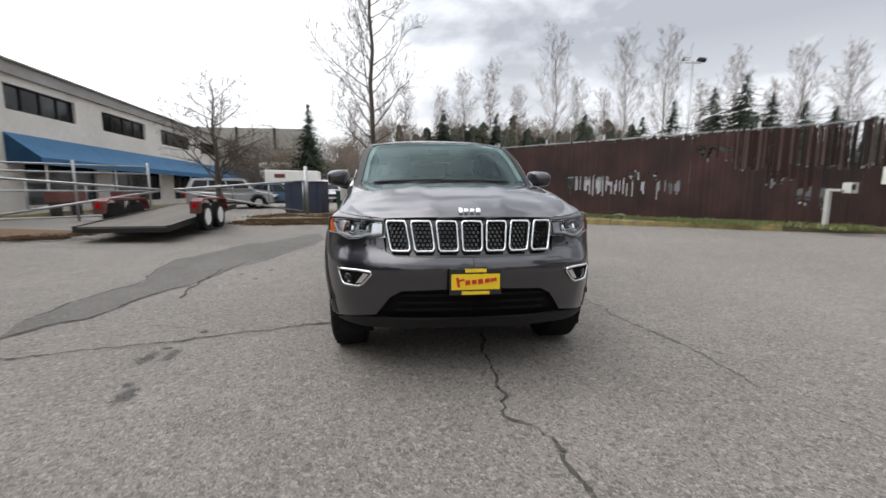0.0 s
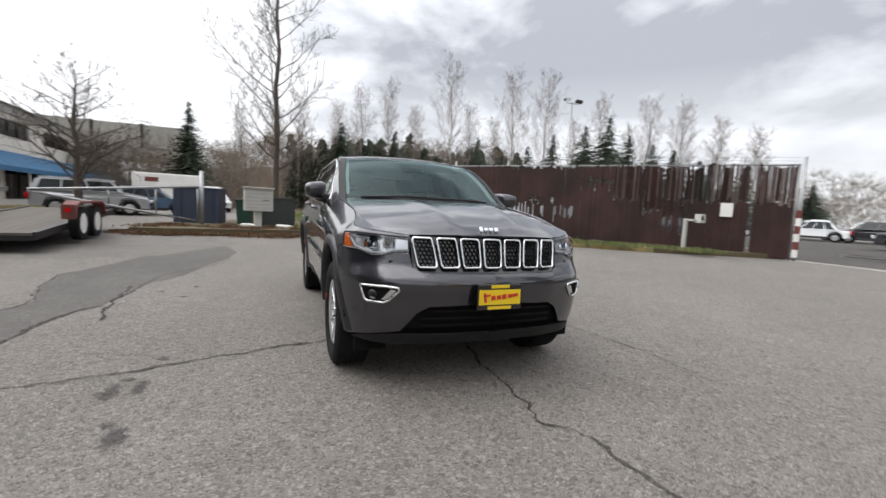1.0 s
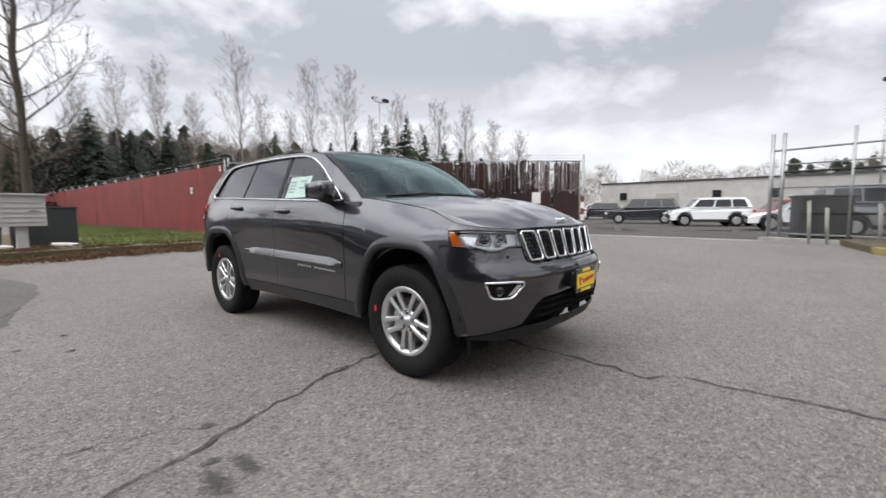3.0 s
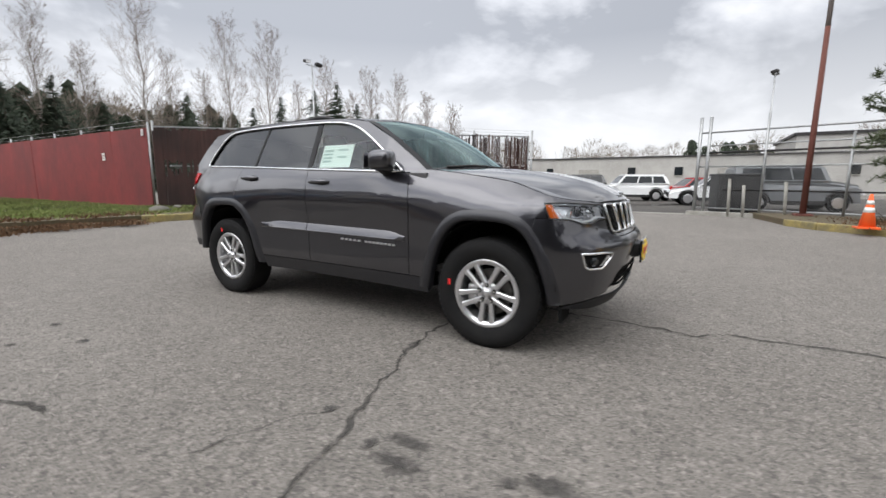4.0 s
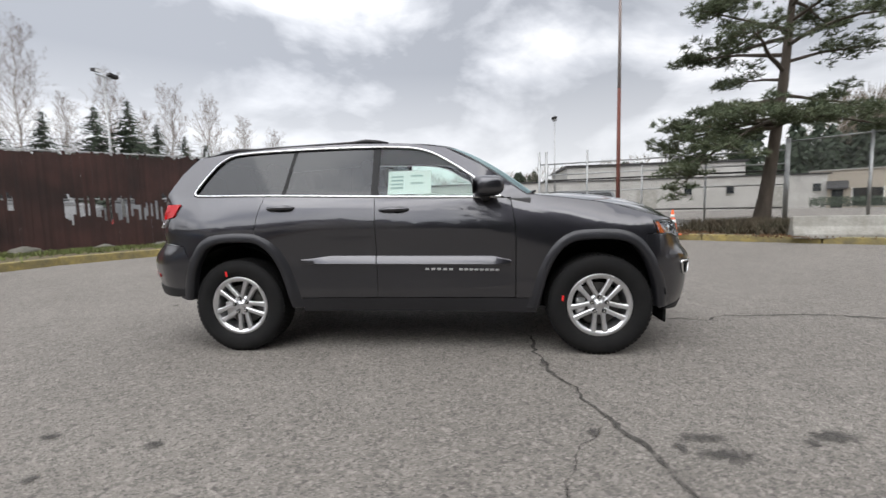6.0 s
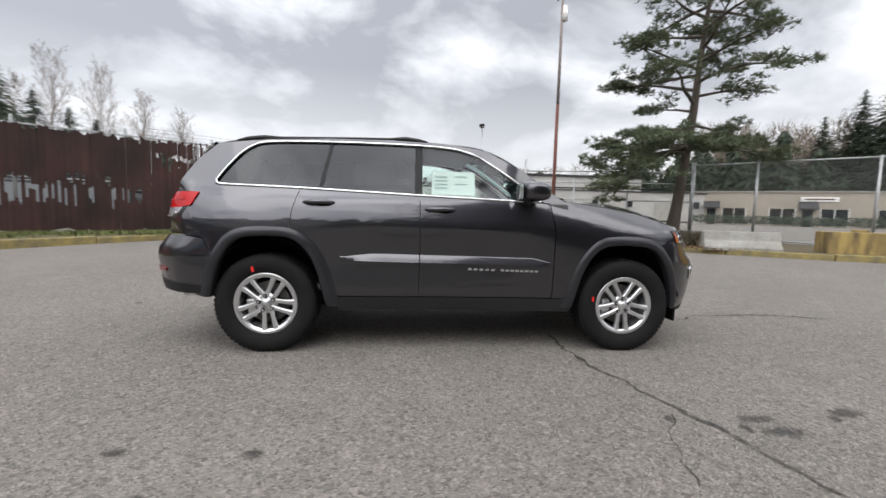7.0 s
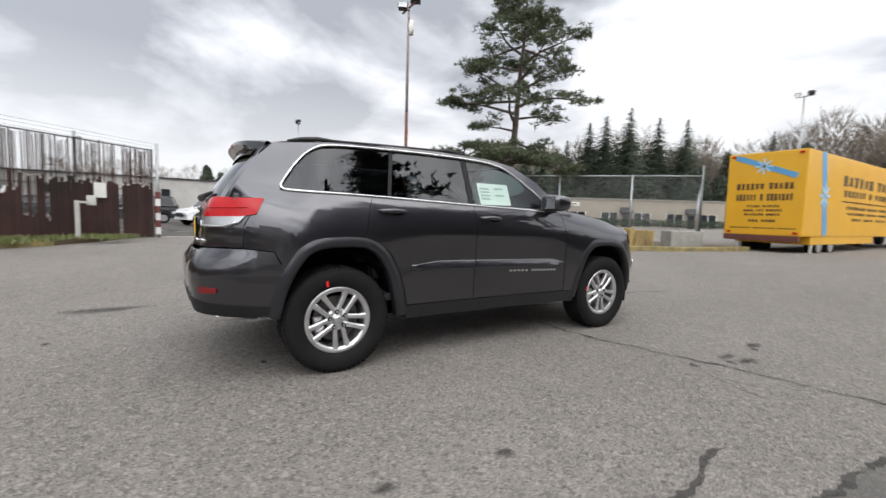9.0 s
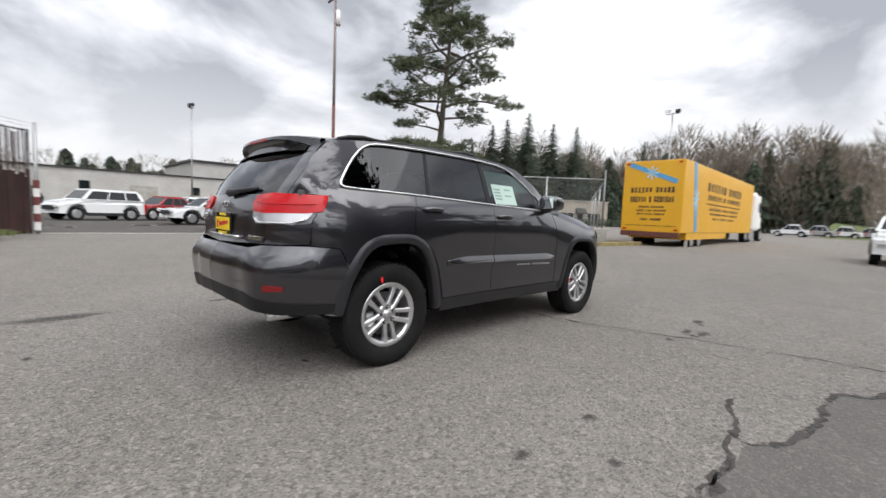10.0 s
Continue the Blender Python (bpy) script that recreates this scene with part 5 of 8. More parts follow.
def tractor():
    ob = thing("truck_tractor", pose(3.61, -31.9, 0.1), "white truck tractor coupled to the trailer", "truck")
    bm = bmesh.new()
    box(bm, (0, -2.4, 2.15), (2.4, 2.4, 2.5), 0.15)
    part("cab", bm, WHITE_PAINT, ob)
    bm = bmesh.new()
    box(bm, (0, -4.3, 1.35), (2.1, 1.7, 1.1), 0.18)
    part("hood", bm, WHITE_PAINT, ob)
    bm = bmesh.new()
    box(bm, (0, -2.0, 3.35), (2.2, 1.5, 0.5), 0.2)
    part("roof_fairing", bm, WHITE_PAINT, ob)
    bm = bmesh.new()
    box(bm, (0, -1.0, 0.8), (1.0, 7.0, 0.3), 0.02)
    part("chassis", bm, DARK_STEEL, ob)
    for sx in (-1, 1):
        bm = bmesh.new()
        box(bm, (sx * 1.2, -3.1, 2.5), (0.02, 0.8, 0.7), 0.0)
        part("side_window", bm, DARK_GLASS, ob)
        for y in (-4.4, -0.3, 0.9):
            bt, br = bmesh.new(), bmesh.new()
            wheel(bt, br, (sx * 1.02, y, 0.5), 0.5, 0.32, sx)
            t = part("wheel", bt, TYRE, ob)
            part("rim", br, ALLOY, t)
        bm = bmesh.new()
        box(bm, (sx * 1.05, -1.0, 0.65), (0.3, 1.4, 0.5), 0.05)
        part("fuel_tank", bm, ALLOY, ob)
    return ob


moving_trailer()
tractor()
for i in range(7):
    plain_car(pose(-6.0 - 0.6 * i, -44 - 6.5 * i, 0.15, 0, 0, 75 + 5 * (i % 3)), (CAR_WHITE, CAR_GREY, CAR_BLACK, CAR_SILVER)[i % 4], "parked car at the far edge of the lot", ("suv", "sedan")[i % 2], group="far parked cars")
for i in range(4):
    plain_car(pose(4 - 2.5 * i, -70 - 2 * i, 0.15, 0, 0, 85), (CAR_WHITE, CAR_SILVER)[i % 2], "pale car parked before the far bank", "sedan", group="far parked cars")

# ---- far buildings ----


def warehouse():
    ob = thing("warehouse", pose(56, 10, 0.15, 0, 0, 0), "long low pale warehouse with small openings", "building")
    y0, y1 = 14.0, -52.0
    bm = bmesh.new()
    box(bm, (6, (y0 + y1) / 2 - 6, 2.2), (12, y0 - y1, 4.4))
    part("wall", bm, PALE_WALL, ob)
    bm = bmesh.new()
    box(bm, (6, (y0 + y1) / 2 - 6, 4.48), (12.4, y0 - y1 + 0.4, 0.16), 0.02)
    part("roof_edge", bm, DARK_STEEL, ob)
    for k in range(12):
        y = y0 - 9 - 5.3 * k
        if k % 3 == 1:
            bm = bmesh.new()
            box(bm, (-0.06, y, 1.5), (0.1, 2.6, 3.0), 0.01)
            part("loading_door", bm, CONCRETE, ob)
        else:
            bm = bmesh.new()
            box(bm, (-0.06, y, 2.7), (0.14, 0.9, 1.0), 0.01)
            w = part("window", bm, DARK_GLASS, ob)
            bm = bmesh.new()
            box(bm, (-0.1, y, 2.17), (0.2, 1.0, 0.08))
            part("sill", bm, CONCRETE, w)
    # taller hall behind the pipe fence
    bm = bmesh.new()
    box(bm, (16, -36, 3.6), (16, 26, 7.2))
    part("rear_hall", bm, PALE_WALL, ob)
    bm = bmesh.new()
    box(bm, (16, -36, 7.25), (16.6, 26.6, 0.3))
    part("rear_roof", bm, DARK_STEEL, ob)
    return ob


def tan_building():
    ob = thing("tan_shop_building", pose(45, -60.4, 0.0, 0, 0, -34.8), "long flat-roofed tan shop building with small awnings", "building")
    L, H = 42, 4.9
    bm = bmesh.new()
    box(bm, (6, 0, H / 2), (12, L, H))
    part("wall", bm, TAN_WALL, ob)
    bm = bmesh.new()
    box(bm, (6, 0, H + 0.08), (12.4, L + 0.4, 0.16), 0.02)
    part("coping", bm, CONCRETE, ob)
    for k in range(7):
        y = 15.5 - 5.6 * k
        bm = bmesh.new()
        box(bm, (-0.05, y, 1.5), (0.12, 2.9, 2.2), 0.01)
        w = part("shop_window", bm, DARK_GLASS, ob)
        bm = bmesh.new()
        for dy in (-1.42, 0, 1.42):
            box(bm, (-0.13, y + dy, 1.5), (0.06, 0.08, 2.4))
        part("window_frame", bm, WHITE_PAINT, w)
        if k % 2 == 0:
            bm = bmesh.new()
            prism(bm, [(0, 0), (-1.0, -0.9), (-1.0, -1.05), (0, -1.05)], -1.0, 1.0)
            bmesh.ops.transform(bm, matrix=Matrix.Translation((-0.02, y + 2.8, 3.6)) @ Matrix(((1, 0, 0, 0), (0, 0, 1, 0), (0, 1, 0, 0), (0, 0, 0, 1))), verts=bm.verts[:])
            part("awning", bm, BLACK_PLASTIC, ob, "dark fabric awning")
            bm = bmesh.new()
            box(bm, (-0.05, y + 2.8, 1.3), (0.1, 1.1, 2.4))
            part("door", bm, DARK_GLASS, ob)
    bm = bmesh.new()
    box(bm, (-0.1, 6, 3.95), (0.12, 4.0, 0.6), 0.02)
    s = part("sign_board", bm, WHITE_PAINT, ob, "white sign board with unreadable print")
    bm = bmesh.new()
    box(bm, (-0.17, 6, 3.95), (0.02, 3.2, 0.2))
    part("print_bar", bm, SIGN_DARK, s)
    return ob


warehouse()
tan_building()

# hedge before the tan shops
rnd = random.Random(8)
vs, fs = [], []
for _ in range(5200):
    u = rnd.uniform(-21, 21)
    base_ = pose(45, -60.4, 0, 0, 0, -34.8) @ Vector((-5 + rnd.gauss(0, 0.4), u, 0.3 + rnd.random() * 1.1))
    a, s = rnd.uniform(0, math.tau), rnd.uniform(0.12, 0.3)
    i = len(vs)
    vs += [base_, base_ + Vector((s * math.cos(a), s * math.sin(a), rnd.uniform(-0.1, 0.2))), base_ + Vector((0.1, 0, s))]
    fs.append((i, i + 1, i + 2))
tagged(raw("hedge", vs, fs, NEEDLES), "low clipped dark green hedge before the shops", "hedge", kind="stuff")


# ---- cream building with the blue awning ----


def cream_building():
    ob = thing("cream_building", pose(-15.4, 6.0, 0.15, 0, 0, 3.7), "two-storey cream office building with a long blue awning", "building")
    L, H, D = 50.0, 6.2, 14.0
    # openings: upper windows and ground-floor shopfront bays, along y
    ups = [(1.6, 6.4), (8.9, 13.3), (15.5, 20.3), (22.5, 27.7), (30, 35.2), (38, 43.5)]
    zu0, zu1, zl0, zl1 = 4.3, 5.35, 0.35, 2.35
    lows = [(1.5, 8.0), (9.5, 14.5), (16, 22), (24, 31), (33, 39), (41, 46)]
    bm = bmesh.new()

    def wall_strip(y0, y1, z0, z1):
        if y1 - y0 > 0.01:
            box(bm, (-0.15, (y0 + y1) / 2, (z0 + z1) / 2), (0.3, y1 - y0, z1 - z0))

    for z0, z1, holes in ((0.0, zl0, []), (zl0, zl1, lows), (zl1, zu0, []), (zu0, zu1, ups), (zu1, H - 0.5, [])):
        y = 0.0
        for a, b in holes:
            wall_strip(y, a, z0, z1)
            y = b
        wall_strip(y, L, z0, z1)
    part("wall", bm, BEIGE_WALL, ob)
    bm = bmesh.new()
    box(bm, (-D / 2 - 0.15, L / 2, H / 2), (D - 0.3, L, H))
    part("rear_mass", bm, BEIGE_WALL, ob)
    bm = bmesh.new()
    box(bm, (-D / 2 + 0.05, L / 2, H - 0.25), (D + 0.2, L + 0.2, 0.5), 0.02)
    part("parapet", bm, PALE_WALL, ob)
    bm = bmesh.new()
    box(bm, (-D / 2 + 0.1, L / 2, H + 0.04), (D + 0.35, L + 0.3, 0.08), 0.01)
    part("coping", bm, CONCRETE, ob)
    for holes, z0, z1, n in ((ups, zu0, zu1, 4), (lows, zl0, zl1, 3)):
        for a, b in holes:
            bm = bmesh.new()
            box(bm, (-0.2, (a + b) / 2, (z0 + z1) / 2), (0.02, b - a, z1 - z0))
            w = part("window", bm, DARK_GLASS, ob)
            bm = bmesh.new()
            for k in range(n + 1):
                y = a + (b - a) * k / n
                box(bm, (-0.16, min(max(y, a + 0.03), b - 0.03), (z0 + z1) / 2), (0.06, 0.06, z1 - z0))
            box(bm, (-0.16, (a + b) / 2, z0 + 0.03), (0.08, b - a, 0.06))
            box(bm, (-0.16, (a + b) / 2, z1 - 0.03), (0.08, b - a, 0.06))
            part("window_frame", bm, DARK_STEEL, w)
    # awning on a light frame
    bm = bmesh.new()
    prof = [(0.0, 3.35), (1.25, 2.35), (1.25, 2.05), (1.22, 2.05), (1.22, 2.32), (0.0, 3.28)]
    prism(bm, prof, 8.6, L - 0.3)
    bmesh.ops.transform(bm, matrix=Matrix(((1, 0, 0, 0), (0, 0, 1, 0), (0, 1, 0, 0), (0, 0, 0, 1))), verts=bm.verts[:])
    bmesh.ops.recalc_face_normals(bm, faces=bm.faces[:])
    aw = part("awning", bm, AWNING_BLUE, ob, "long blue fabric awning")
    for y in (8.6, L - 0.3):
        bm = bmesh.new()
        v = [bm.verts.new((x, y, z)) for x, z in ((0, 3.33), (1.24, 2.34), (1.24, 2.05), (0, 2.05))]
        bm.faces.new(v)
        bmesh.ops.solidify(bm, geom=bm.faces[:], thickness=0.012)
        part("end_flap", bm, AWNING_BLUE, aw)
    for k in range(9):
        bm = bmesh.new()
        y = 8.9 + k * (L - 9.6) / 8
        rod(bm, (1.18, y, 0), (1.18, y, 2.1), 0.04, n=8)
        part("awning_post", bm, WHITE_PAINT, ob)
    bm = bmesh.new()
    box(bm, (2.2, L / 2, 0.07), (0.3, L - 4, 0.16), 0.02)
    part("walk_edge", bm, YELLOW_KERB, ob, "yellow painted walkway edge")
    return ob


cream_building()

# overpass with sound wall
ov = thing("overpass", pose(-57, 63, 0.15, 0, 0, 0), "grey concrete highway overpass with a ribbed sound wall", "bridge")
bm = bmesh.new()
box(bm, (0, 0, 6.2), (90, 10, 1.3), 0.05)
part("deck", bm, CONCRETE, ov)
for k in range(18):
    bm = bmesh.new()
    box(bm, (-42 + 5 * k, -5.1, 8.2), (4.9, 0.25, 2.7), 0.03)
    part("sound_wall_panel", bm, CONCRETE, ov)
    bm = bmesh.new()
    box(bm, (-44.5 + 5 * k, -5.3, 8.2), (0.25, 0.2, 2.9))
    part("wall_post", bm, DARK_STEEL, ov)
for k in range(5):
    bm = bmesh.new()
    rod(bm, (-36 + 18 * k, 0, -0.2), (-36 + 18 * k, 0, 5.6), 0.7, n=16)
    part("pier", bm, CONCRETE, ov)

# ---- trees, near to far ----
bare_tree(-1.3, 15.2, 14.5, 21, r=0.14, first=0.16, limbs=46, reach=0.25, fan=1.05, up=0.10, thick=0.34, twig=(8, 6), twigs=BARK, label="tall bare alder with upswept limbs behind the verge", z=0.25, least=0.007)
bare_tree(-9.0, 17.5, 6.1, 22, r=0.17, first=0.2, limbs=30, reach=0.55, fan=1.05, up=0.05, twig=(8, 6), twigs=BARK, thick=0.42, label="small spreading bare tree by the office building", z=0.15)
conifer(-8.6, 40, 9.6, 31, "slim dark conifer before the overpass", full=0.2, layers=36)
rt = random.Random(41)
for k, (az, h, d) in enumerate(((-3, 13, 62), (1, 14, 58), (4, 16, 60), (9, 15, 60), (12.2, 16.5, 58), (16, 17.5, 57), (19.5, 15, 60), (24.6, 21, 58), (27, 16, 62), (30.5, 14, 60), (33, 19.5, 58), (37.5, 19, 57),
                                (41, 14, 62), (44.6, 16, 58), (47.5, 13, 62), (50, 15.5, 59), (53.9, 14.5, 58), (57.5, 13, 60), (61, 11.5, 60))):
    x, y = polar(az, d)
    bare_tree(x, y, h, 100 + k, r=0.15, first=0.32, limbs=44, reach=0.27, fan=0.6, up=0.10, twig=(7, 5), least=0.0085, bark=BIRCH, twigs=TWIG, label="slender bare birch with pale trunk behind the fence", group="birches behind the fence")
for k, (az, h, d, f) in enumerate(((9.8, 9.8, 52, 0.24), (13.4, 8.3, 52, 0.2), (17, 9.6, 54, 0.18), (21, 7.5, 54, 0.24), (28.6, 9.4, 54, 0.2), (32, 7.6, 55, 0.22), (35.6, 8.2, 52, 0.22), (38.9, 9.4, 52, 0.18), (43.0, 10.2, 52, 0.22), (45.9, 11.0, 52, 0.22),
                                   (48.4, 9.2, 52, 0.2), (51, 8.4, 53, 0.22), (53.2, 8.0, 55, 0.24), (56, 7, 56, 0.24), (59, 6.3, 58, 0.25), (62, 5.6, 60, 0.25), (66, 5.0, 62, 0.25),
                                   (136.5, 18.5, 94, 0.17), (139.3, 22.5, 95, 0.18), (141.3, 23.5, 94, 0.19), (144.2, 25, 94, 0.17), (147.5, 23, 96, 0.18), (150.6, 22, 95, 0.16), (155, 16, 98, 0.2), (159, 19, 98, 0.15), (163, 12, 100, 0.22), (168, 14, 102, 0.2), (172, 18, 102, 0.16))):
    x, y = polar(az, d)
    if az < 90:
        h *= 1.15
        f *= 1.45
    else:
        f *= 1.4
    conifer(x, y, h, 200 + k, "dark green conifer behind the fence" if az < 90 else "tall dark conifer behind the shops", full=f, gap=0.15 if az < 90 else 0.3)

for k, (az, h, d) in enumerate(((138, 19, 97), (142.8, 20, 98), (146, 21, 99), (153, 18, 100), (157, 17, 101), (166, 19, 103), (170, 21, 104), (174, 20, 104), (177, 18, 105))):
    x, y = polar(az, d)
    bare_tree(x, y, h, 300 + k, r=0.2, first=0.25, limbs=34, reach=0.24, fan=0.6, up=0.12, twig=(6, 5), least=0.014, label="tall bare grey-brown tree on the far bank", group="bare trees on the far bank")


def woods(name, az0, az1, d0, d1, n, h0, h1, material, label, seed, slim=0.2, leafless=False):
    """Far mixed woods as one mass of fine sprays, with an uneven top."""
    rnd = random.Random(seed)
    vs, fs = [], []
    for _ in range(n):
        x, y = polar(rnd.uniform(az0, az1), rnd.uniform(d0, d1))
        h = rnd.uniform(h0, h1) * rnd.uniform(0.65, 1.15)
        lean, fat = rnd.gauss(0, 0.04) * h, rnd.uniform(0.7, 1.3)
        for k in range(460):
            t = rnd.random() ** (0.75 if leafless else 0.85)
            wide = (0.25 + math.sin(math.pi * min(1, 0.12 + 0.86 * t)) ** 0.8) if leafless else (1.04 - t) * (0.8 + 0.35 * math.sin(t * 31 + x))
            rr = h * slim * fat * wide * math.sqrt(rnd.random())
            a = rnd.uniform(0, math.tau)
            px_, py_, pz_ = x + rr * math.cos(a) + lean * t, y + rr * math.sin(a), 0.15 + hill(x, y) + h * t
            i = len(vs)
            b = rnd.uniform(0, math.tau)
            if leafless:
                s, w = h * rnd.uniform(0.06, 0.13), h * rnd.uniform(0.0025, 0.006)
                ox, oy = math.cos(a) * s * 0.45 + rnd.gauss(0, 0.2) * s, math.sin(a) * s * 0.45 + rnd.gauss(0, 0.2) * s
                vs += [(px_ - w * math.cos(b), py_ - w * math.sin(b), pz_ - s * 0.5), (px_ + w * math.cos(b), py_ + w * math.sin(b), pz_ - s * 0.5), (px_ + ox, py_ + oy, pz_ + s * rnd.uniform(0.2, 0.7))]
            else:
                s = h * rnd.uniform(0.025, 0.065)
                vs += [(px_, py_, pz_ + s * 0.7), (px_ + s * math.cos(a) * 1.3, py_ + s * math.sin(a) * 1.3, pz_ - s * 0.5), (px_ - s * math.cos(b) * 0.6, py_ + s * 0.5 * math.sin(b), pz_ - s * 0.3)]
            fs.append((i, i + 1, i + 2))
    return tagged(raw(name, vs, fs, material), label, "woods", kind="stuff")


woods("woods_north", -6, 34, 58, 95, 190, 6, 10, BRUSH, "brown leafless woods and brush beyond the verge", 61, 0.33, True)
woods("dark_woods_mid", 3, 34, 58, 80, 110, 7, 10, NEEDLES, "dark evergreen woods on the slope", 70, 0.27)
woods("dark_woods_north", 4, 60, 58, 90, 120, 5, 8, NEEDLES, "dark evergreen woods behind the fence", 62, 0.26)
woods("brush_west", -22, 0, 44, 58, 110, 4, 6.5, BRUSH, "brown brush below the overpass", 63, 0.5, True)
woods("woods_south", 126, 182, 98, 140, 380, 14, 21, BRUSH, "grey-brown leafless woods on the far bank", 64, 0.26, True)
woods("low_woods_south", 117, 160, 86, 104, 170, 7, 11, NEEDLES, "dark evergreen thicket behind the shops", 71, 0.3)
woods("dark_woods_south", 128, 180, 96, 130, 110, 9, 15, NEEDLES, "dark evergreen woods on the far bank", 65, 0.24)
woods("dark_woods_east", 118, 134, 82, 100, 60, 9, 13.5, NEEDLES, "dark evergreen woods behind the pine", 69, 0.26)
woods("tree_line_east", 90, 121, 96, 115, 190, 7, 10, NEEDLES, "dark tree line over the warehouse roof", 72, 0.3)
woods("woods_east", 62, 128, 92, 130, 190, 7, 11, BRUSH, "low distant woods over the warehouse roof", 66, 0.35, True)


def pine():
    rnd = random.Random(77)
    x, y, h = 10.55, -9.45, 10.6
    ob = thing("pine_tree", Matrix.Translation((x, y, 0.25)), "old pine tree with tiered dark green foliage pads", "tree")
    stem = Wood()
    pts = [Vector((0.0, 0.05, -0.15)), Vector((-0.03, -0.08, 1.0)), Vector((-0.1, -0.2, 2.4)), Vector((-0.2, -0.36, 4.6)), Vector((-0.26, -0.44, 6.6)), Vector((-0.36, -0.55, 8.6)), Vector((-0.4, -0.62, h))]
    rs = [0.30, 0.2, 0.165, 0.135, 0.10, 0.065, 0.02]
    stem.limb(pts, rs, 10)
    raw("trunk", stem.v, stem.f, BARK, ob, True)
    limbs = Wood()
    vs, fs = [], []

    def tuft(c, s):
        for _ in range(11):
            d = Vector((rnd.gauss(0, 1), rnd.gauss(0, 1), rnd.gauss(0.45, 0.6))).normalized()
            u = d.cross(Vector((rnd.gauss(0, 1), rnd.gauss(0, 1), rnd.gauss(0, 1)))).normalized() * s * 0.085
            i = len(vs)
            vs.extend((c + u, c - u, c + d * s * rnd.uniform(0.7, 1.3)))
            fs.append((i, i + 1, i + 2))

    def pad(c, r, n):
        """A flattened cushion of needle tufts, ragged at its rim."""
        for _ in range(n):
            a, q = rnd.uniform(0, math.tau), math.sqrt(rnd.random()) * rnd.uniform(0.75, 1.15)
            tuft(c + Vector((q * r * math.cos(a), q * r * math.sin(a), (0.75 * rnd.random() - 0.18) * r * (1 - 0.8 * q * q) - 0.16 * r * q)), 0.17)

    def trunk_at(z):
        for p, q in zip(pts, pts[1:]):
            if z <= q.z:
                return p.lerp(q, (z - p.z) / (q.z - p.z))
        return pts[-1]

    def bough(z, a, L, rise, droop, size):
        p = trunk_at(z)
        d = Vector((math.cos(a), math.sin(a), rise)).normalized()
        line, rad = [p], [0.03 + 0.012 * L]
        n = 7
        for i in range(n):
            d = (d + Vector((rnd.gauss(0, 0.10), rnd.gauss(0, 0.10), rnd.gauss(-droop, 0.05)))).normalized()
            p = p + d * L / n
            line.append(p)
            rad.append((0.03 + 0.012 * L) * (1 - i / (n + 0.6)))
        limbs.limb(line, rad, 5)
        for i in range(3 if L > 1.2 else 2, n + 1):
            for side in (-1, 1):
                if rnd.random() < 0.26:
                    continue
                w = Vector((-d.y, d.x, 0)).normalized() * side
                c = line[i] + (w * rnd.uniform(0.25, 0.75) + d * rnd.uniform(0.0, 0.35)) * (0.45 + 0.16 * L) + Vector((0, 0, rnd.gauss(0.08, 0.2)))
                limbs.limb([line[i], line[i].lerp(c, 0.55) + Vector((0, 0, -0.03)), c], [0.016, 0.011, 0.006], 3)
                pad(c, size * rnd.uniform(0.65, 1.15), int(20 * size / 0.4))
        pad(line[-1], size * 1.1, int(34 * size / 0.4))

    # the crown's reach, height by height
    zs, reach = (4.4, 5.2, 6.2, 7.0, 8.0, 9.0, 9.8, 10.6), (2.6, 3.2, 2.9, 3.0, 2.6, 2.2, 1.6, 0.6)
    z, k = 4.6, 0
    while z < h - 0.15:
        R = float(np.interp(z, zs, reach))
        a = k * 2.4 + rnd.gauss(0, 0.45)
        bough(z, a, R * rnd.uniform(0.62, 1.08), rnd.uniform(-0.05, 0.55), rnd.uniform(0.0, 0.07), (0.40 if z < 9.4 else 0.32) * rnd.uniform(0.8, 1.2))
        z += rnd.uniform(0.14, 0.30)
        k += 1
    pad(Vector((-0.4, -0.62, h - 0.1)), 0.35, 40)
    # broad low boughs that hang over the kerb
    for a in (0.5, 0.95, 1.15, 1.3, 1.5, 1.65, 1.8, 2.0, 2.2, 2.4, 2.8, 3.3, 4.1, 5.0):
        near = 0.9 < a < 2.6
        bough(3.1 + rnd.uniform(0.0, 1.1), a, (3.4 if near else 2.3) + rnd.uniform(-0.6, 0.4), 0.06, 0.075 if near else 0.05, 0.46)
    raw("limb", limbs.v, limbs.f, BARK, ob, True)
    raw("foliage", vs, fs, PINE_NEEDLES, ob)


pine()


# ---- by the driveway: flatbed trailer, swing gates, cabinets ----
ft = thing("flatbed_trailer", pose(-6.2, 4.95, 0.15, 0, 0, 4) @ Matrix.Diagonal((0.76, 1, 1, 1)), "tilted flatbed trailer with a worn plank deck and red fenders", "trailer")
tilt = pose(0, 0, 0.24, 3.6, 0, 0)
for k in range(9):
    bm = bmesh.new()
    box(bm, (-1.02 + 0.255 * k, 2.5, 0.0), (0.247, 5.0, 0.05), 0.006, tilt)
    part("deck_plank", bm, WOOD_DECK, ft)
bm = bmesh.new()
for x in (-1.18, 1.18):
    box(bm, (x, 2.5, -0.02), (0.09, 5.1, 0.14), 0.008, tilt)
for y in (0.0, 1.7, 3.4, 5.0):
    box(bm, (0, y, -0.06), (2.3, 0.08, 0.1), 0.006, tilt)
box(bm, (0, 5.9, -0.05), (0.1, 1.9, 0.12), 0.01, tilt)
part("frame", bm, DARK_STEEL, ft)
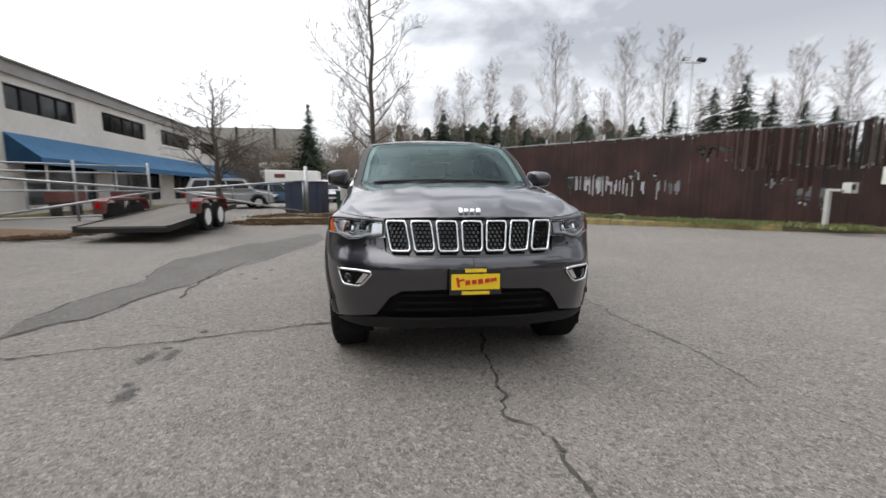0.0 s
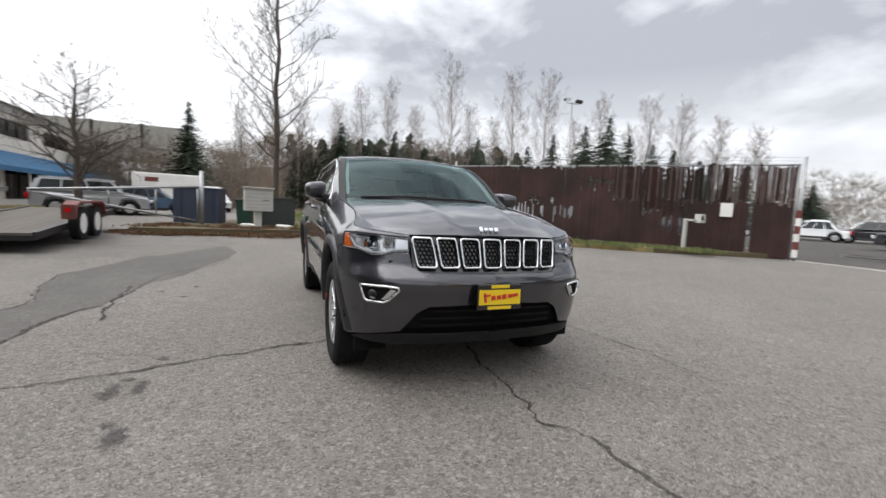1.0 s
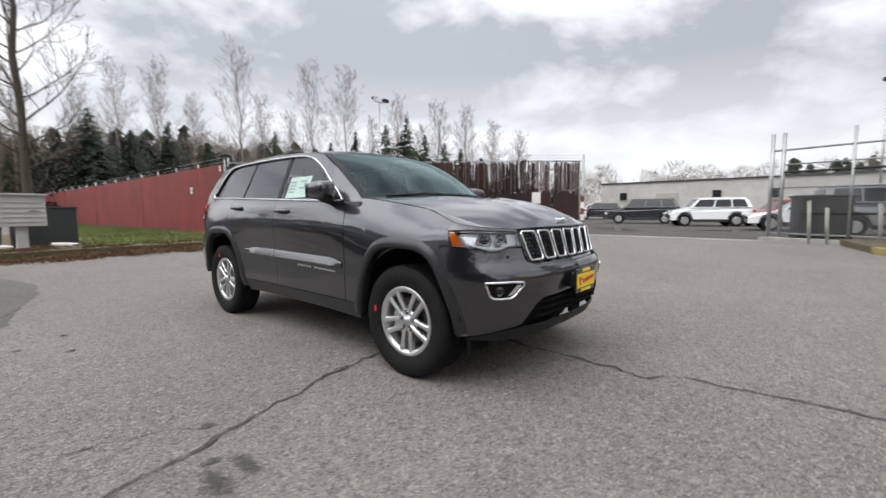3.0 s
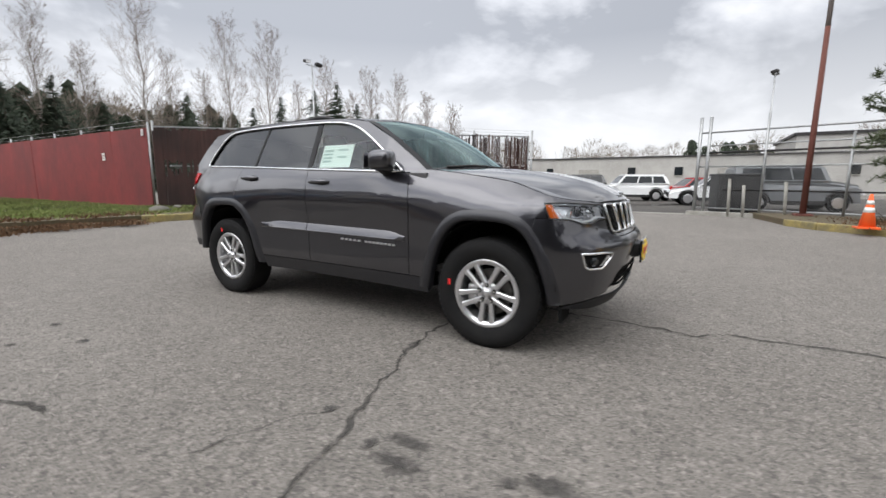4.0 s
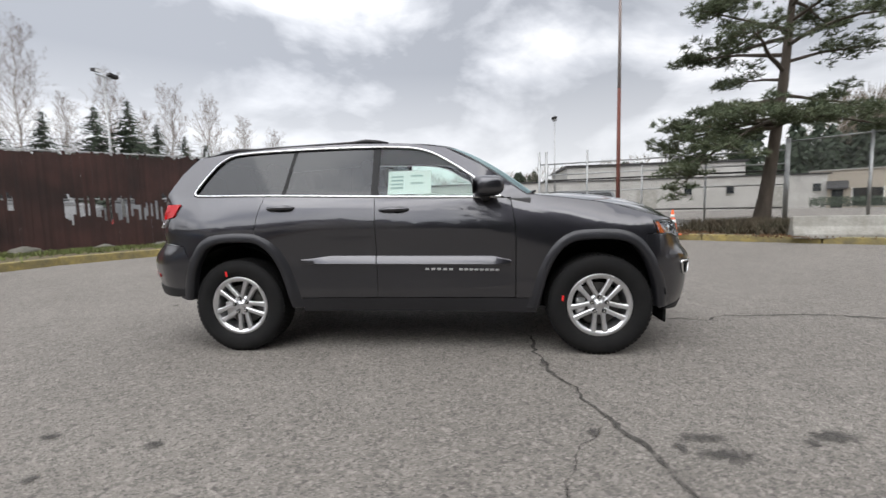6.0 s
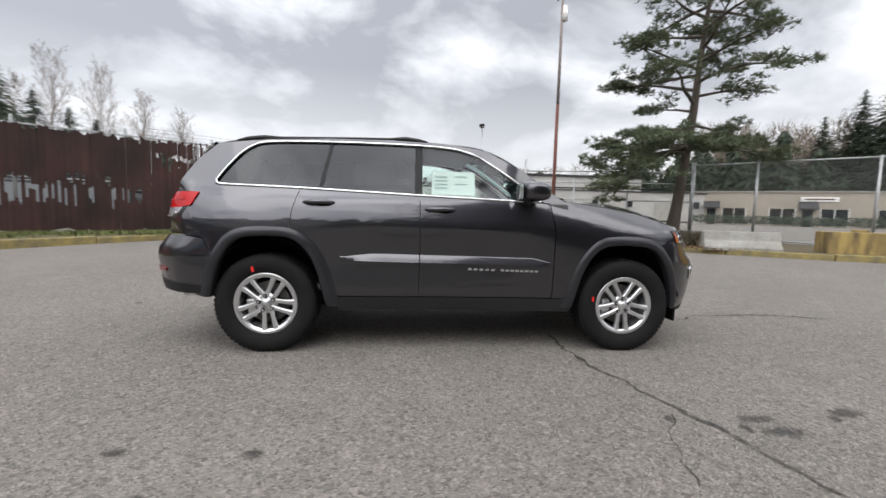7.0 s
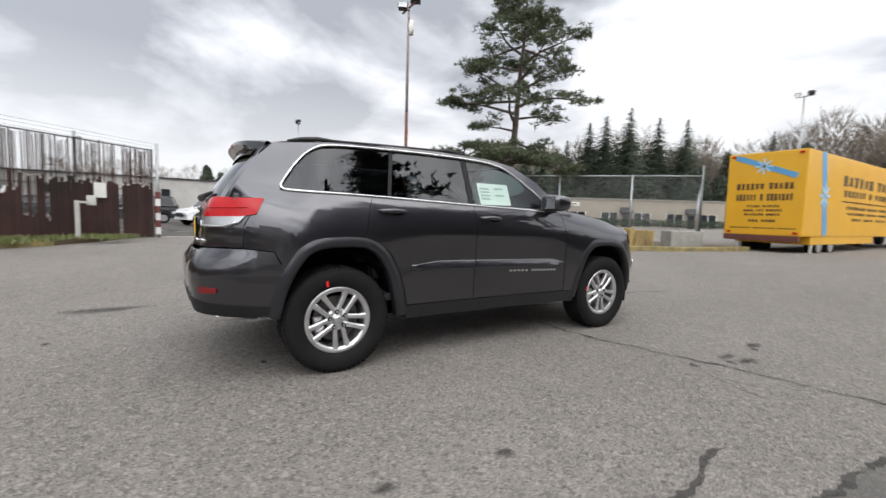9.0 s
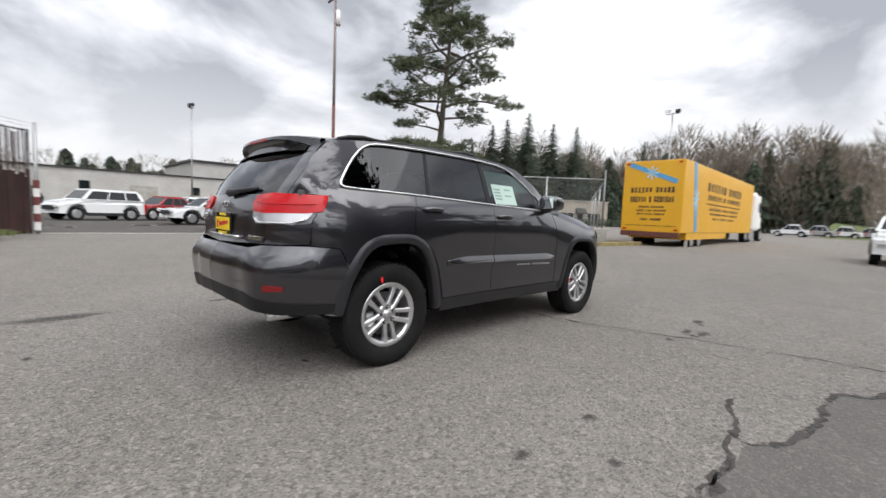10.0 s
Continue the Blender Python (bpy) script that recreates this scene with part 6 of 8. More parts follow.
for s_ in (-1, 1):
    for y in (1.75, 2.75):
        bt, br = bmesh.new(), bmesh.new()
        wheel(bt, br, (s_ * 1.36, y, 0.36), 0.36, 0.22, s_)
        t_ = part("wheel", bt, TYRE, ft)
        part("rim", br, WHITE_PAINT, t_, "white steel rim")
    bm = bmesh.new()
    prism(bm, [(1.2, 0.5), (1.28, 0.74), (1.45, 0.80), (3.05, 0.80), (3.22, 0.74), (3.3, 0.5), (3.34, 0.5), (3.25, 0.77), (3.07, 0.84), (1.43, 0.84), (1.25, 0.77), (1.16, 0.5)], s_ * 1.36 - 0.16, s_ * 1.36 + 0.16)
    bmesh.ops.transform(bm, matrix=Matrix(((0, 0, 1, 0), (1, 0, 0, 0), (0, 1, 0, 0), (0, 0, 0, 1))), verts=bm.verts[:])
    bmesh.ops.recalc_face_normals(bm, faces=bm.faces[:])
    part("fender", bm, RED_PAINT, ft, "dull red steel fender")
    bm = bmesh.new()
    box(bm, (s_ * 1.36, 1.14, 0.62), (0.3, 0.05, 0.3), 0.008)
    part("fender_end", bm, RUST, ft)
    bm = bmesh.new()
    box(bm, (s_ * 1.36, 1.105, 0.66), (0.12, 0.02, 0.1), 0.004)
    part("tail_lamp", bm, LENS_RED, ft)


def swing_gate(hinge, apex, label):
    """A triangular pipe gate leaf on its post."""
    h, a = Vector(hinge), Vector(apex)
    ob = thing("swing_gate", Matrix.Translation((h.x, h.y, 0.12)), label, "gate", "driveway gates")
    d = Vector((a.x - h.x, a.y - h.y, 0))
    bm = bmesh.new()
    rod(bm, (0, 0, 0), (0, 0, 1.95), 0.065, n=12)
    part("hinge_post", bm, GALV, ob, smooth=True)
    bm = bmesh.new()
    rod(bm, (d.x * 0.02, d.y * 0.02, 1.42), (d.x, d.y, 1.08), 0.034, n=10)
    part("top_pipe", bm, GALV, ob, smooth=True)
    bm = bmesh.new()
    rod(bm, (d.x * 0.02, d.y * 0.02, 0.28), (d.x, d.y, 1.04), 0.034, n=10)
    part("brace_pipe", bm, GALV, ob, smooth=True)
    for t in (0.03, 0.32, 0.6):
        bm = bmesh.new()
        rod(bm, (d.x * t, d.y * t, 0.28 + 0.76 * t), (d.x * t, d.y * t, 1.42 - 0.34 * t), 0.025, n=8)
        part("upright", bm, GALV, ob, smooth=True)
    return ob


swing_gate((-3.6, 11.4), (-7.2, 9.3), "galvanised pipe swing gate leaf on a tall post")
swing_gate((-11.2, 6.9), (-7.5, 9.1), "galvanised pipe swing gate leaf on a tall post")
yf = thing("yard_fence", Matrix(), "galvanised pipe and wire yard fence before the office building", "fence")
A_, B_ = Vector((-15.5, 6.6, 0)), Vector((-9.2, 11.8, 0))
for k in range(5):
    p_ = A_.lerp(B_, k / 4)
    bm = bmesh.new()
    rod(bm, (p_.x, p_.y, 0.05), (p_.x, p_.y, 2.15), 0.04, n=8)
    part("post", bm, GALV, yf, smooth=True)
for z in (0.3, 1.15, 1.75, 2.0):
    bm = bmesh.new()
    rod(bm, (A_.x, A_.y, z), (B_.x, B_.y, z), 0.028, n=8)
    part("rail", bm, GALV, yf, smooth=True)
bm = bmesh.new()
chain_link(bm, A_, B_, 0.3, 1.75, 0.08, 0.0022)
part("chain_link_mesh", bm, MESH_WIRE, yf)

ds = thing("screened_bin", pose(-3.85, 12.9, 0.15, 0, 0, -6), "dark blue steel bin behind the gate post", "bin")
bm = bmesh.new()
box(bm, (0, 0, 0.68), (1.45, 1.1, 1.34), 0.03)
part("bin_body", bm, BLUE_BIN, ds)
for x in (-0.5, 0, 0.5):
    bm = bmesh.new()
    box(bm, (x, -0.565, 0.68), (0.06, 0.03, 1.3), 0.005)
    part("rib", bm, BLUE_BIN, ds)
bm = bmesh.new()
box(bm, (0, 0, 1.37), (1.5, 1.16, 0.05), 0.01)
part("lid", bm, BLUE_BIN, ds)

cb = thing("meter_box", pose(-1.85, 10.75, 0.29, 0, 0, 8), "cream steel meter box on a single post", "cabinet")
bm = bmesh.new()
box(bm, (0, 0, 0.3), (0.2, 0.16, 0.6), 0.01)
part("post", bm, CREAM_BOX, cb)
bm = bmesh.new()
box(bm, (0, 0, 0.92), (0.88, 0.36, 0.74), 0.015)
part("box_body", bm, CREAM_BOX, cb)
bm = bmesh.new()
box(bm, (0, -0.02, 1.31), (0.96, 0.46, 0.04), 0.01)
part("hood_lid", bm, CREAM_BOX, cb)
bm = bmesh.new()
box(bm, (0.22, -0.19, 0.9), (0.2, 0.014, 0.05), 0.003)
part("nameplate", bm, SIGN_DARK, cb, "small dark plate")
for k in range(5):
    bm = bmesh.new()
    box(bm, (0, -0.188, 0.66 + 0.115 * k), (0.78, 0.02, 0.03), 0.004, Matrix())
    part("louvre", bm, POST_WHITE, cb)
wb_ = thing("wheeled_bin", pose(-2.35, 12.6, 0.28, 0, 0, -8), "dark green plastic bin behind the meter box", "bin")
bm = bmesh.new()
prism(bm, [(-0.27, -0.3), (0.27, -0.3), (0.27, 0.3), (-0.27, 0.3)], 0.0, 0.85)
for v in bm.verts:
    if v.co.z < 0.1:
        v.co.x *= 0.82
        v.co.y *= 0.82
part("bin_body", bm, GREEN_PLASTIC, wb_)
bm = bmesh.new()
box(bm, (0, 0, 0.89), (0.6, 0.66, 0.07), 0.025)
part("lid", bm, GREEN_PLASTIC, wb_)
uc = thing("utility_cabinet", pose(-1.3, 12.1, 0.28, 0, 0, 4), "dark green utility cabinet on the verge", "cabinet")
bm = bmesh.new()
box(bm, (0, 0, 0.5), (1.3, 0.45, 1.0), 0.03)
part("cabinet_body", bm, DARK_CABINET, uc)
bm = bmesh.new()
box(bm, (0, 0, 1.02), (1.36, 0.5, 0.06), 0.02)
part("cabinet_top", bm, DARK_CABINET, uc)
for x, y, r in ((-1.0, 11.3, 0.3), (-2.2, 11.6, 0.25)):
    lid = thing("pale_lid", pose(x, y, 0.3, 4, 3, 20), "pale concrete lid lying on the verge", "lid", "lids on the verge")
    bm = bmesh.new()
    rod(bm, (0, 0, -0.03), (0, 0, 0.05), r, r * 0.95, 18)
    part("lid_slab", bm, WHITE_PAINT, lid)
rs_ = random.Random(9)
for x, y, s in ((5.4, 11.3, 0.24), (6.6, 10.2, 0.17), (4.0, 12.0, 0.16), (7.6, 9.3, 0.16), (3.0, 11.0, 0.22)):
    bm = bmesh.new()
    bmesh.ops.create_icosphere(bm, subdivisions=3, radius=s)
    for v in bm.verts:
        k_ = 1 + 0.35 * noise.noise(v.co * 3.2 / s * 0.5 + Vector((x, y, 0)))
        v.co = Vector((v.co.x * k_ * 1.4, v.co.y * k_, v.co.z * k_ * 0.6))
    rk = tagged(link("rock", bm, ROCK, None, True), "grey rock half sunk in the verge", "rock", "rocks on the verge")
    rk.matrix_world = pose(x, y, 0.32, 0, 0, rs_.uniform(0, 360))

plain_car(pose(-9.4, 20.6, 0.15, 0, 0, 100), CAR_SILVER, "silver pickup parked by the office building", "suv", 4.6, 1.8, 1.7, 2.7, group="cars by the office")
plain_car(pose(-7.6, 22.6, 0.15, 0, 0, 95), CAR_BLUE, "blue sedan parked by the office building", "sedan", 4.5, 1.8, 1.5, group="cars by the office")
plain_car(pose(-5.9, 33, 0.15, 0, 0, 20), CAR_WHITE, "white car further down the drive", "suv", 4.4, 1.8, 1.65, group="cars by the office")
plain_car(pose(14.3, 21.6, 0.15, 0, 0, 60), CAR_SILVER, "silver van glimpsed through the broken fence slats", "box", 5.4, 2.0, 2.9, 3.2, group="cars behind the slat fence")
plain_car(pose(18.2, 17.6, 0.15, 0, 0, 50), CAR_GREY, "grey van glimpsed through the broken fence slats", "box", 5.4, 2.0, 2.9, 3.2, group="cars behind the slat fence")
plain_car(pose(22.4, 14.2, 0.15, 0, 0, 45), CAR_BLACK, "black van glimpsed through the broken fence slats", "box", 5.2, 1.95, 2.5, 3.2, group="cars behind the slat fence")
plain_car(pose(-4.4, -16.8, 0.15, 0, 0, 178), CAR_WHITE, "white car parked at the edge of the drive", "suv", 4.5, 1.8, 1.65, group="cars along the drive")
van = thing("box_van", pose(-8.8, 36, 0.15, 0, 0, 92), "white box van with a red mark on its side", "van")
bm = bmesh.new()
box(bm, (0, 0.6, 1.75), (2.2, 4.6, 2.1), 0.08)
part("cargo_box", bm, WHITE_PAINT, van)
bm = bmesh.new()
box(bm, (0, -2.4, 1.25), (2.0, 1.7, 1.5), 0.2)
part("cab", bm, WHITE_PAINT, van)
bm = bmesh.new()
box(bm, (0, -2.75, 1.65), (1.9, 0.8, 0.5), 0.1)
part("windscreen", bm, DARK_GLASS, van)
for s_ in (-1, 1):
    bm = bmesh.new()
    box(bm, (s_ * 1.104, 1.6, 2.3), (0.012, 0.9, 0.35))
    part("side_mark", bm, RED_PAINT, van, "red mark")
    for y in (-2.3, 1.9):
        bt, br = bmesh.new(), bmesh.new()
        wheel(bt, br, (s_ * 0.95, y, 0.4), 0.4, 0.24, s_)
        t_ = part("wheel", bt, TYRE, van)
        part("rim", br, ALLOY, t_)
for x, y in ((-13.4, 13.8), (-13.3, 17.5)):
    pl_ = thing("planter_box", pose(x, y, 0.15, 0, 0, 4), "red planter box before the office wall", "planter", "planters by the office")
    bm = bmesh.new()
    box(bm, (0, 0, 0.75), (0.5, 1.6, 0.4), 0.02)
    part("trough", bm, RED_PAINT, pl_)
    for y2 in (-0.6, 0.6):
        bm = bmesh.new()
        box(bm, (0, y2, 0.28), (0.4, 0.1, 0.56), 0.01)
        part("leg", bm, DARK_STEEL, pl_)

# the side of the lot behind the camera: dark trees, as the car's glass mirrors them
conifer(-17.5, -9.0, 25, 401, "tall dark conifer behind the lot", full=0.23, gap=0.0, spray=1.7, group="conifers behind the lot")
conifer(-20.5, -5.5, 23, 402, "tall dark conifer behind the lot", full=0.23, gap=0.0, spray=1.7, group="conifers behind the lot")
woods("trees_west", 205, 320, 30, 44, 120, 7, 11, NEEDLES, "dark evergreen trees along the far side of the lot", 67, 0.28)
woods("trees_south_west", 182, 206, 60, 90, 60, 8, 12, BRUSH, "leafless trees closing the lot", 68, 0.3, True)

# ---- the dark grey SUV; front towards -y, its right side at -x ----
CAR_PAINT = mat("dark_granite_metallic_paint", (0.036, 0.035, 0.042), 0.32, 0.85, coat=1.0, var=(0.047, 0.046, 0.055), scale=220, amount=0.9)
CAR_PAINT.node_tree.nodes["Principled BSDF"].inputs["Coat IOR"].default_value = 1.72
FLARE = mat("satin_trim_and_pillar_shade", (0.012, 0.012, 0.013), 0.5, spec=0.3)
# satin of the arch flares; on the sill it paints in shade
FLARE_SILL_SHADE = mat("flare_satin_and_sill_shade", (0.022, 0.022, 0.026), 0.42, 0.4, coat=0.35, var=(0.03, 0.03, 0.035), scale=200, amount=0.8)
HEADLINER = mat("pale_grey_headliner", (0.74, 0.73, 0.70), 0.95, bump=0.2, bump_scale=180)
CHROME = mat("chrome", (0.82, 0.83, 0.84), 0.09, 1.0)
GLOSS_BLACK = mat("gloss_black", (0.008, 0.008, 0.009), 0.12, coat=0.6)
PILLAR_BLACK = mat("black_pillar_film", (0.012, 0.012, 0.013), 0.5, spec=0.25)
HOLLOW = mat("dark_underside", (0.010, 0.010, 0.010), 0.95, spec=0.08)
PRIVACY = glass("privacy_glass", (0.06, 0.07, 0.075), ior=1.55)
CLEAR_TINT = glass("green_tint_glass", (0.80, 0.91, 0.87))
SCREEN = glass("windscreen_glass", (0.44, 0.57, 0.555), ior=1.40, gloss=(0.72, 0.93, 0.93))
LAMP_COVER = glass("clear_lamp_cover", (0.93, 0.95, 0.97))
LAMP_BOWL = mat("bright_lamp_bowl", (0.86, 0.87, 0.88), 0.22, 0.6)
AMBER = mat("amber_lens", (0.75, 0.16, 0.015), 0.15, coat=1.0)
PLATE_YELLOW = mat("yellow_plate", (0.85, 0.60, 0.02), 0.35)
PLATE_RED = mat("red_plate_print", (0.55, 0.03, 0.02), 0.4)
PAPER = mat("white_paper", (0.8, 0.83, 0.8), 0.7)
PAPER_INK = mat("grey_print", (0.35, 0.45, 0.42), 0.7)
SEAT = mat("dark_seat_cloth", (0.06, 0.06, 0.063), 0.9, bump=0.2, bump_scale=150)
CABIN = mat("cabin_trim", (0.09, 0.09, 0.092), 0.7)
DISC = mat("brake_disc_steel", (0.12, 0.115, 0.11), 0.5, 0.8)
RED_TAG = mat("red_tyre_mark", (0.8, 0.02, 0.02), 0.6)
MIRROR_GLASS = mat("mirror_glass", (0.9, 0.9, 0.92), 0.02, 1.0)


def hermite(xs, ys, x):
    """A smooth curve through values at uneven steps."""
    n = len(xs)
    x = min(max(x, xs[0]), xs[-1])
    i = 0
    while i < n - 2 and x > xs[i + 1]:
        i += 1

    def slope(k):
        if k == 0:
            return (ys[1] - ys[0]) / (xs[1] - xs[0])
        if k == n - 1:
            return (ys[-1] - ys[-2]) / (xs[-1] - xs[-2])
        a, b = (ys[k] - ys[k - 1]) / (xs[k] - xs[k - 1]), (ys[k + 1] - ys[k]) / (xs[k + 1] - xs[k])
        wa, wb = xs[k + 1] - xs[k], xs[k] - xs[k - 1]
        return (a * wa + b * wb) / (wa + wb)

    h = xs[i + 1] - xs[i]
    t = (x - xs[i]) / h
    return (ys[i] * (1 + 2 * t) * (1 - t) ** 2 + slope(i) * h * t * (1 - t) ** 2 + ys[i + 1] * t * t * (3 - 2 * t) + slope(i + 1) * h * t * t * (t - 1))


# plan outlines of the lower body at ten heights; q runs from the nose (-2.88) along the side (q = y) to the tail (2.95)
BQ = (-2.88, -2.38, -2.08, -1.93, -1.75, -1.2, -0.6, 0.0, 0.7, 1.3, 1.9, 2.08, 2.2, 2.55, 2.95)
BZ = (0.30, 0.45, 0.62, 0.765, 0.82, 0.92, 1.02, 1.10, 1.18, 1.25)
NOSE = (  # per height: nose y, then (x, y) at x = 0.5, at the corner's front, at the corner's side
    (-2.19, 0.5, -2.15, 0.75, -2.05, 0.86, -1.93), (-2.27, 0.5, -2.225, 0.79, -2.08, 0.885, -1.945), (-2.29, 0.5, -2.245, 0.81, -2.09, 0.908, -1.94),
    (-2.295, 0.5, -2.245, 0.81, -2.085, 0.915, -1.925), (-2.248, 0.5, -2.193, 0.795, -2.055, 0.911, -1.918), (-2.22, 0.5, -2.16, 0.785, -2.035, 0.902, -1.905), (-2.19, 0.5, -2.125, 0.765, -2.0, 0.883, -1.89),
    (-2.12, 0.49, -2.06, 0.72, -1.955, 0.80, -1.875), (-2.0, 0.46, -1.96, 0.65, -1.92, 0.72, -1.86), (-1.9, 0.42, -1.9, 0.6, -1.88, 0.68, -1.84))
SIDE = ((0.93, 0.93, 0.885, 0.865, 0.865, 0.915, 0.91), (0.950, 0.952, 0.928, 0.918, 0.918, 0.945, 0.935), (0.960, 0.962, 0.936, 0.926, 0.928, 0.955, 0.948),
        (0.955, 0.96, 0.942, 0.934, 0.936, 0.963, 0.960), (0.951, 0.959, 0.944, 0.9365, 0.939, 0.965, 0.956), (0.938, 0.955, 0.949, 0.944, 0.947, 0.968, 0.947), (0.908, 0.938, 0.953, 0.954, 0.957, 0.964, 0.945),
        (0.825, 0.906, 0.936, 0.941, 0.946, 0.948, 0.928), (0.745, 0.848, 0.915, 0.922, 0.926, 0.925, 0.900), (0.70, 0.785, 0.892, 0.900, 0.904, 0.900, 0.872))
TAIL = (  # per height: (x, y) of the rear corner's side and back, at x = 0.4, and the tail's y
    (0.84, 2.09, 0.73, 2.2, 0.4, 2.27, 2.29), (0.865, 2.11, 0.75, 2.26, 0.4, 2.345, 2.37), (0.890, 2.13, 0.77, 2.29, 0.4, 2.385, 2.41),
    (0.902, 2.14, 0.782, 2.30, 0.4, 2.39, 2.415), (0.896, 2.135, 0.776, 2.285, 0.4, 2.375, 2.40), (0.872, 2.10, 0.748, 2.225, 0.4, 2.31, 2.33), (0.88, 2.10, 0.755, 2.225, 0.4, 2.295, 2.315),
    (0.868, 2.095, 0.75, 2.215, 0.4, 2.285, 2.305), (0.855, 2.085, 0.742, 2.2, 0.4, 2.265, 2.285), (0.838, 2.075, 0.73, 2.17, 0.4, 2.235, 2.255))
ROWS_X, ROWS_Y = [], []
for nz, sd, tl in zip(NOSE, SIDE, TAIL):
    ROWS_X.append((0.0, nz[1], nz[3], nz[5], *sd, tl[0], tl[2], tl[4], 0.0))
    ROWS_Y.append((nz[0], nz[2], nz[4], nz[6], *BQ[4:11], tl[1], tl[3], tl[5], tl[6]))
COL_X, COL_Y = list(zip(*ROWS_X)), list(zip(*ROWS_Y))


def upper_x(y, z):
    """Half width of the glasshouse: leaning in, narrower at the front and tail."""
    return 0.900 - 0.40 * (z - 1.22) - 0.06 * smooth01((-0.45 - y) / 0.5) - 0.05 * smooth01((y - 1.5) / 0.7)


def hull(q, z, out=0.0):
    """A point of the body's side surface; x is the half width."""
    if z > 1.2:
        k = smooth01((z - 1.2) / 0.1)
    else:
        k = 0.0
    zc = min(max(z, 0.30), 1.25)
    xs = [hermite(BZ, c, zc) for c in COL_X]
    ys = [hermite(BZ, c, zc) for c in COL_Y]
    x, y = hermite(BQ, xs, q), hermite(BQ, ys, q)
    k *= 1 - smooth01((q - 2.0) / 0.12) * (1 - smooth01((z - 1.27) / 0.06))
    if k and -0.95 < q < 2.3:
        x = x * (1 - k) + upper_x(y, z) * k
    p = Vector((x, y, z))
    if out:
        e = 0.01
        a, b = hull(q + e, z) - hull(q - e, z), hull(q, z + e) - hull(q, z - e)
        n = a.cross(b).normalized()
        p = p + n * out * (1 if n.dot(Vector((x, y * 0.15, 0.05))) > 0 else -1)
    return p


# the top surface: windscreen, roof, rear window, between an edge line and a centre line
TE = ((-0.93, 1.235), (-0.56, 1.497), (-0.28, 1.645), (0.0, 1.69), (0.5, 1.708), (1.0, 1.702), (1.5, 1.676), (1.86, 1.635), (2.0, 1.50), (2.12, 1.33), (2.19, 1.20))
TC = ((-1.06, 1.27), (-0.70, 1.525), (-0.38, 1.685), (-0.03, 1.735), (0.5, 1.748), (1.0, 1.742), (1.5, 1.718), (1.88, 1.685), (2.06, 1.52), (2.20, 1.34), (2.27, 1.20))
TK = tuple(range(11))
TEY, TEZ, TCY, TCZ = [a for a, b in TE], [b for a, b in TE], [a for a, b in TC], [b for a, b in TC]


def top(k, v, out=0.0):
    ey, ez, cy, cz = hermite(TK, TEY, k), hermite(TK, TEZ, k), hermite(TK, TCY, k), hermite(TK, TCZ, k)
    ex = upper_x(ey, ez) - 0.004 - 0.115 * smooth01((k - 8.2) / 1.8)
    w = 1 - abs(v) ** 2.5
    p = Vector((v * ex, ey + (cy - ey) * w, ez + (cz - ez) * w))
    if out:
        e = 0.02
        a, b = top(k + e, v) - top(k - e, v), top(k, v + e) - top(k, v - e)
        n = a.cross(b).normalized()
        if n.dot(p - Vector((0, 0.5, 0.9))) < 0:
            n = -n
        p = p + n * out
    return p


HE = ((0.812, -0.97, 1.243), (0.805, -1.25, 1.208), (0.795, -1.55, 1.158), (0.775, -1.78, 1.105), (0.70, -1.95, 1.052), (0.56, -2.085, 1.022))
HC = ((-1.08, 1.272), (-1.36, 1.256), (-1.66, 1.222), (-1.92, 1.165), (-2.1, 1.095), (-2.195, 1.035))


def hood(k, v, out=0.0):
    t = tuple(range(6))
    ex, ey, ez = (hermite(t, [p[i] for p in HE], k) for i in range(3))
    cy, cz = (hermite(t, [p[i] for p in HC], k) for i in range(2))
    w = 1 - abs(v) ** 2.4
    x = v * ex
    ridge = 0.012 * math.exp(-((abs(x) - 0.36 + 0.03 * k) / 0.055) ** 2) * smooth01(k / 1.5) * smooth01((5 - k) / 1.2)
    return Vector((x, ey + (cy - ey) * w, ez + (cz - ez) * w + ridge + out))


def inset(poly, g):
    """The outline moved inwards by g."""
    n = len(poly)
    area = sum(poly[i][0] * poly[(i + 1) % n][1] - poly[(i + 1) % n][0] * poly[i][1] for i in range(n))
    s = 1 if area > 0 else -1
    res = []
    for i in range(n):
        p0, p1, p2 = Vector(poly[i - 1]), Vector(poly[i]), Vector(poly[(i + 1) % n])
        a, b = (p1 - p0).normalized(), (p2 - p1).normalized()
        na, nb = Vector((-a.y, a.x)) * s, Vector((-b.y, b.x)) * s
        m = na + nb
        m = m / max(0.35, m.length_squared) * 2 if m.length > 1e-6 else na
        res.append(tuple(p1 + m * g * 0.5 * 1.0) if m.length < 3 else tuple(p1 + na * g))
    return res


